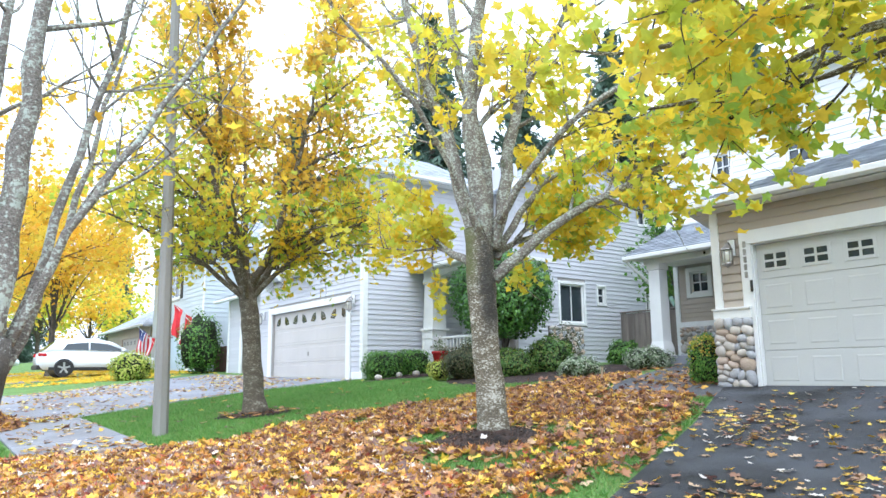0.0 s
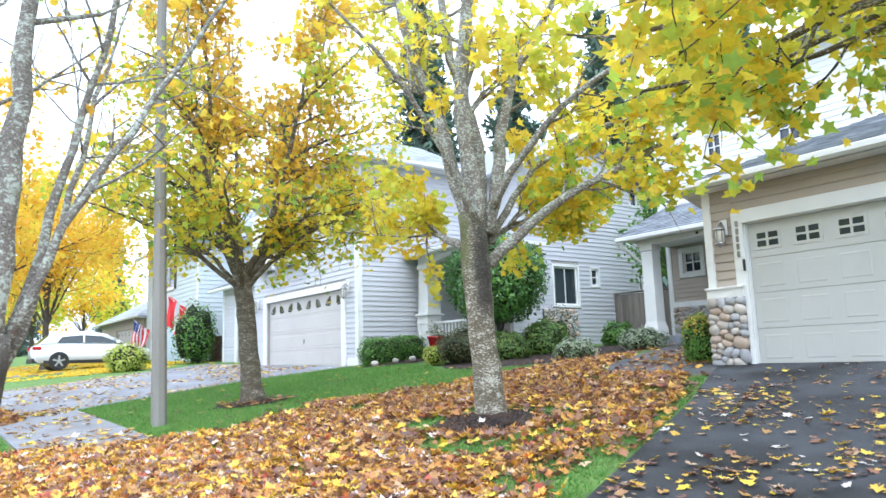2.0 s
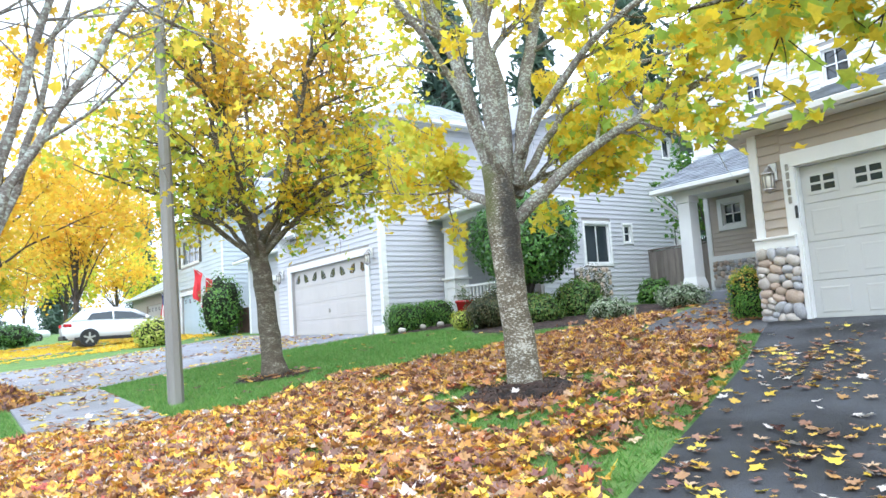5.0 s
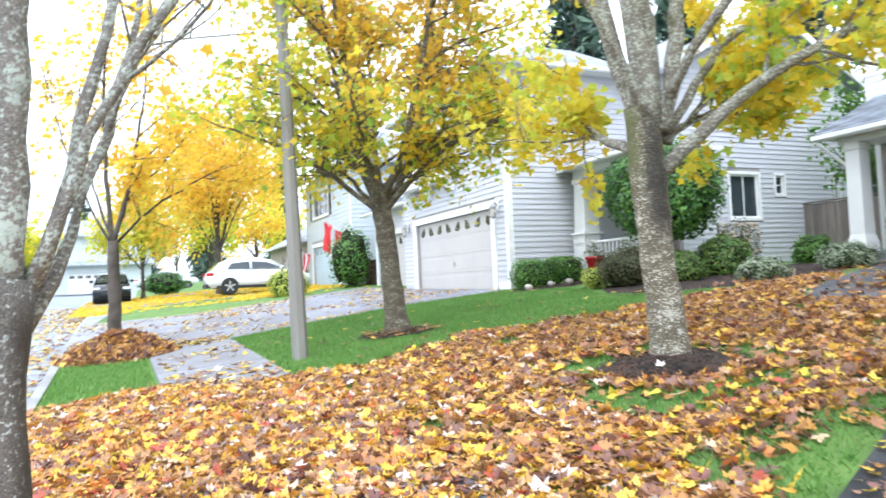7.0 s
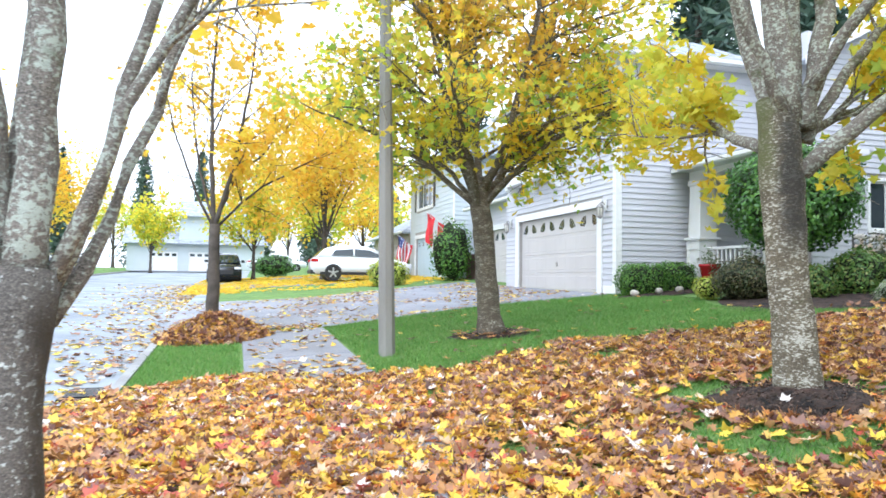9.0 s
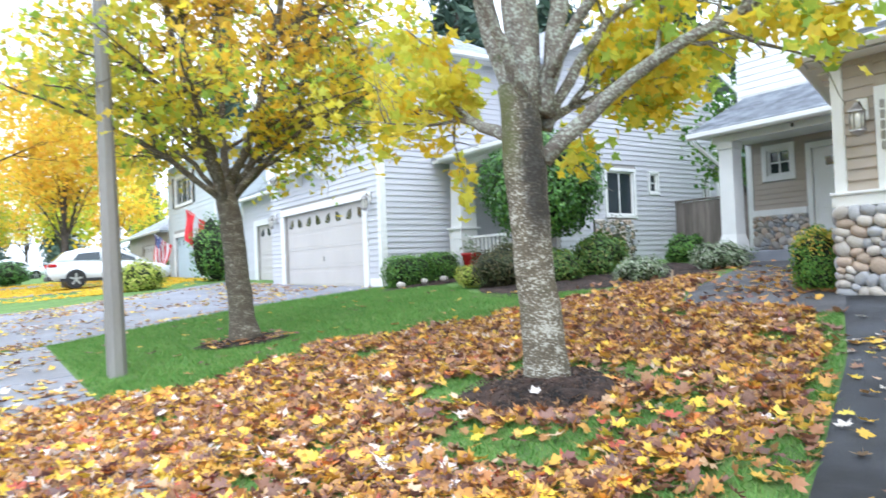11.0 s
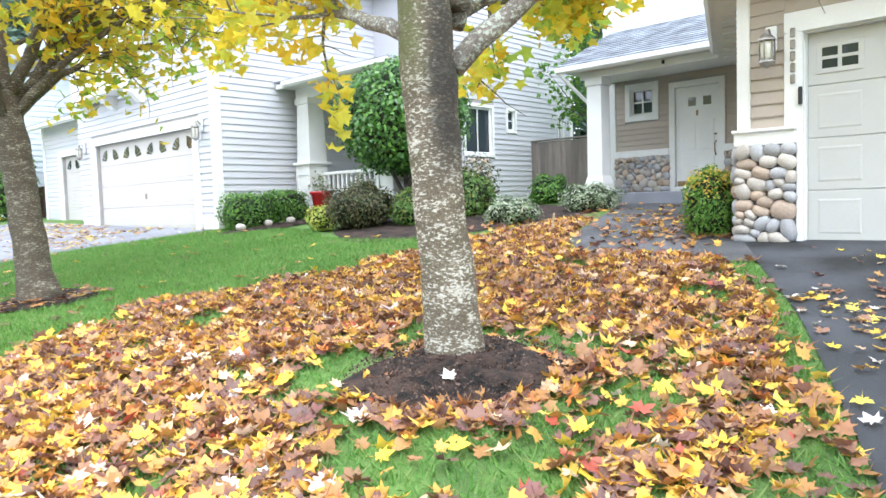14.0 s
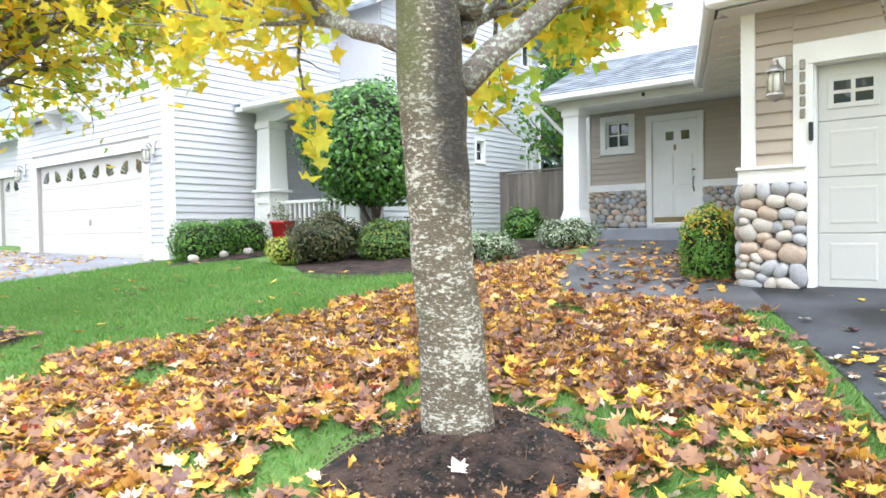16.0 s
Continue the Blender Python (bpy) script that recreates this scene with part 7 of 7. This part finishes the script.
def loose(name, count, x0, x1, y0, y1, keep, material, label, size=(0.07, 0.12), zf=None, lift=0.02):
    x, y = scatter(count, x0, x1, y0, y1, keep)
    n = len(x)
    z = (zf or ground_z)(x, y) + lift + rng.uniform(0.004, 0.02, n)
    ob = new(name, leaves(name, np.stack([x, y, z], 1), rng.normal(0, 0.18, (n, 3)) + np.array([0, 0, 1.0]), rng.uniform(*size, n), MAPLE, material, rng, 0.22))
    return tagged(ob, label, "leaves", kind="stuff")


def clumpy(x, y):
    return np.clip(0.35 + 0.55 * soft_noise(x, y, 1.6, 8), 0.04, 0.9)


loose("driveway_leaves", 10500, 1.0, 8.8, -4.4, 3.9, lambda x, y: np.clip(0.3 + 0.45 * soft_noise(x, y, 2.6, 8), 0.1, 0.9) * np.interp(x, [6.2, 8.5], [1, 0.03]) * (y < edge_a(x) - 0.02), M_LITTER_PALE, "yellow and brown leaves scattered on dark asphalt", (0.03, 0.1))
loose("path_leaves", 2300, 7.7, 13.0, 3.9, 7.6, lambda x, y: 0.5 * clumpy(x, y) * (y > YA + 0.15), M_LITTER, "brown leaves drifted along the path")
loose("driveway_leaves", 6500, KERB, 8.4, 12.8, 26, lambda x, y: clumpy(x, y) * (y > near_edge_b(x)) * (y < far_edge_b(x)), M_LITTER_PALE, "pale leaves dotted over the grey driveway", (0.06, 0.11))
loose("pavement_leaves", 620, -0.1, 1.28, 7.4, 13, clumpy, M_LITTER_PALE, "damp leaves on the concrete slabs", lift=0.035)
loose("road_leaves", 10000, -6.0, KERB - 0.15, -2, 40, lambda x, y: np.exp((x - KERB) / 1.2) * 0.9, M_LITTER_PALE, "leaves gathered along the gutter", (0.08, 0.14), road_z, 0.01)
loose("verge_leaves", 7000, -2.2, 9, 26.5, 48, lambda x, y: np.clip(0.55 + 0.5 * soft_noise(x, y, 0.7, 4), 0.1, 1), M_LEAF_GOLD, "golden leaves covering the verge up the street", (0.14, 0.24))
loose("mulch_leaves", 160, 2.9, 4.1, 8.85, 9.9, lambda x, y: (np.hypot((x - 3.5) / 0.75, (y - 9.35) / 0.62) < 1) * 0.7, M_LITTER, "curled brown leaves caught on the mulch", (0.06, 0.1), lift=0.045)
loose("lawn_leaves", 260, 1.6, 8.4, 7.6, 14, lambda x, y: (y < near_edge_b(x)) * 0.3 + 0 * x, M_LITTER, "a few leaves on the clean lawn")

# heap raked round the street maple
heap = thing("leaf_heap", (-0.7, 11.9, -0.7), "raked heap of brown leaves round a street tree", "leaves")
a, r = rng.uniform(0, 6.28, 2600), np.sqrt(rng.random(2600)) * 1.05
hx, hy = -0.6 + r * 0.92 * np.cos(a), 11.95 + r * 0.95 * np.sin(a)
hz = ground_z(hx, hy) + 0.4 * (1 - r ** 1.5) + rng.normal(0, 0.02, 2600) + 0.02
ob = new("leaves", leaves("leaves", np.stack([hx, hy, hz], 1), rng.normal(0, 0.6, (2600, 3)) + np.array([0, 0, 0.7]), rng.uniform(0.08, 0.14, 2600), MAPLE, M_LITTER, rng, 0.35))
adopt(ob, heap)
tagged(ob, kind="stuff")
V, F = [], []
for i in range(9):
    for s in range(24):
        w, rr = 2 * math.pi * s / 24, i / 8
        xx, yy = -0.6 + rr * 0.92 * math.cos(w), 11.95 + rr * 0.95 * math.sin(w)
        V.append((xx, yy, gz(xx, yy) + 0.37 * (1 - min(rr, 1) ** 1.5) - 0.01))
F = [(i * 24 + s, (i + 1) * 24 + s, (i + 1) * 24 + (s + 1) % 24, i * 24 + (s + 1) % 24) for i in range(8) for s in range(24)]
part("heap_core", (V, F), M_MULCH, heap, "", True)


def blades(name, count, x0, x1, y0, y1, keep, label, height=0.07):
    x, y = scatter(count, x0, x1, y0, y1, keep)
    n = len(x)
    z = ground_z(x, y)
    a = rng.uniform(0, 6.28, n)
    h = height * rng.uniform(0.5, 1.3, n)
    lean = rng.normal(0, 0.035, (n, 2))
    wx, wy = np.cos(a) * 0.006, np.sin(a) * 0.006
    V = np.empty((n, 3, 3))
    V[:, 0] = np.stack([x - wx, y - wy, z], 1)
    V[:, 1] = np.stack([x + wx, y + wy, z], 1)
    V[:, 2] = np.stack([x + lean[:, 0], y + lean[:, 1], z + h], 1)
    me = bpy.data.meshes.new(name)
    me.vertices.add(n * 3)
    me.vertices.foreach_set("co", V.reshape(-1))
    me.loops.add(n * 3)
    me.loops.foreach_set("vertex_index", np.arange(n * 3, dtype=np.int32))
    me.polygons.add(n)
    me.polygons.foreach_set("loop_start", np.arange(n, dtype=np.int32) * 3)
    me.update(calc_edges=True)
    me.materials.append(M_BLADE)
    return tagged(new(name, me), label, "grass", kind="stuff")


def grass_here(x, y):
    ring = np.hypot(x - 4.0, y - 3.75) < 0.74
    ring2 = np.hypot((x - 3.5) / 0.62, (y - 9.35) / 0.5) < 1
    bed = (np.hypot((x - 10.6) / 2.6, (y - 9.6) / 2.4) < 1) | (np.hypot((x - 9.6) / 1.7, (y - 13.4) / 0.62) < 1)
    walk_strip = (x > -0.2) & (x < 1.35)
    path = (x > 7.68) & (y < np.interp(x, [7.7, 8.9, 10.3], [5.3, 6.1, 6.65]) + 0.03)
    return (~ring & ~ring2 & ~bed & ~walk_strip & ~path & (y > edge_a(x) + 0.03) & (y < near_edge_b(x) - 0.03)).astype(float)


blades("grass", 90000, 1.3, 8.8, 7.0, 14.4, grass_here, "short damp green lawn grass", 0.055)
blades("grass", 70000, 1.4, 8.8, 0.6, 8.0, grass_here, "green grass showing between fallen leaves", 0.05)
blades("grass", 20000, KERB + 0.06, -0.2, 5.5, 13.0, grass_here, "green grass of the planting strip", 0.055)

chips = rng.uniform(0, 6.28, 2600), np.sqrt(rng.random(2600)) * 0.7
cx, cy = 4.05 + chips[1] * np.cos(chips[0]), 3.8 + chips[1] * np.sin(chips[0])
cz = ground_z(cx, cy) + 0.028 + 0.075 * (1 - (chips[1] / 0.72) ** 2)
M_CHIP = leaf_mat("bark_chip", [(0.06, 0.036, 0.026), (0.035, 0.022, 0.018), (0.09, 0.055, 0.04), (0.13, 0.09, 0.07)], through_light=0.0, rough=0.95)
tagged(new("bark_chips", leaves("bark_chips", np.stack([cx, cy, cz], 1), rng.normal(0, 0.5, (2600, 3)) + np.array([0, 0, 0.8]), rng.uniform(0.01, 0.03, 2600), DOT, M_CHIP, rng, 0.3, fan=False)), "dark bark chips of the mulch ring", "mulch", kind="stuff")

stake = thing("wooden_stake", (9.0, 6.5, gz(9.0, 6.5)), "short pale wooden stake leaning in the leaves", "stake")
part("stake_shaft", tubes([([(9.0, 6.5, gz(9.0, 6.5) - 0.05), (9.03, 6.47, gz(9.0, 6.5) + 0.3)], [0.016, 0.014])], 6), mat("bare_stake_wood", (0.5, 0.4, 0.28), 0.8, 0.15, 8, 60, 0.2), stake)

# storm drain at the kerb
M_IRON = mat("wet_cast_iron", (0.05, 0.052, 0.056), 0.4, 0.2, 10, 60, 0.2, metal=0.6)
drain = thing("storm_drain", (-1.86, 8.1, float(road_z(-1.86, 8.1))), "dark wet cast-iron drain grate beside the kerb", "drain")
dz = float(road_z(-1.86, 8.1)) + 0.02
part("drain_frame", box(-2.12, -1.63, 7.72, 8.48, dz - 0.06, dz + 0.004, 0.006), M_IRON, drain)
for k in range(9):
    part("grate_bar", box(-2.07, -1.68, 7.77 + 0.078 * k, 7.81 + 0.078 * k, dz + 0.004, dz + 0.022, 0.004), M_IRON, drain)
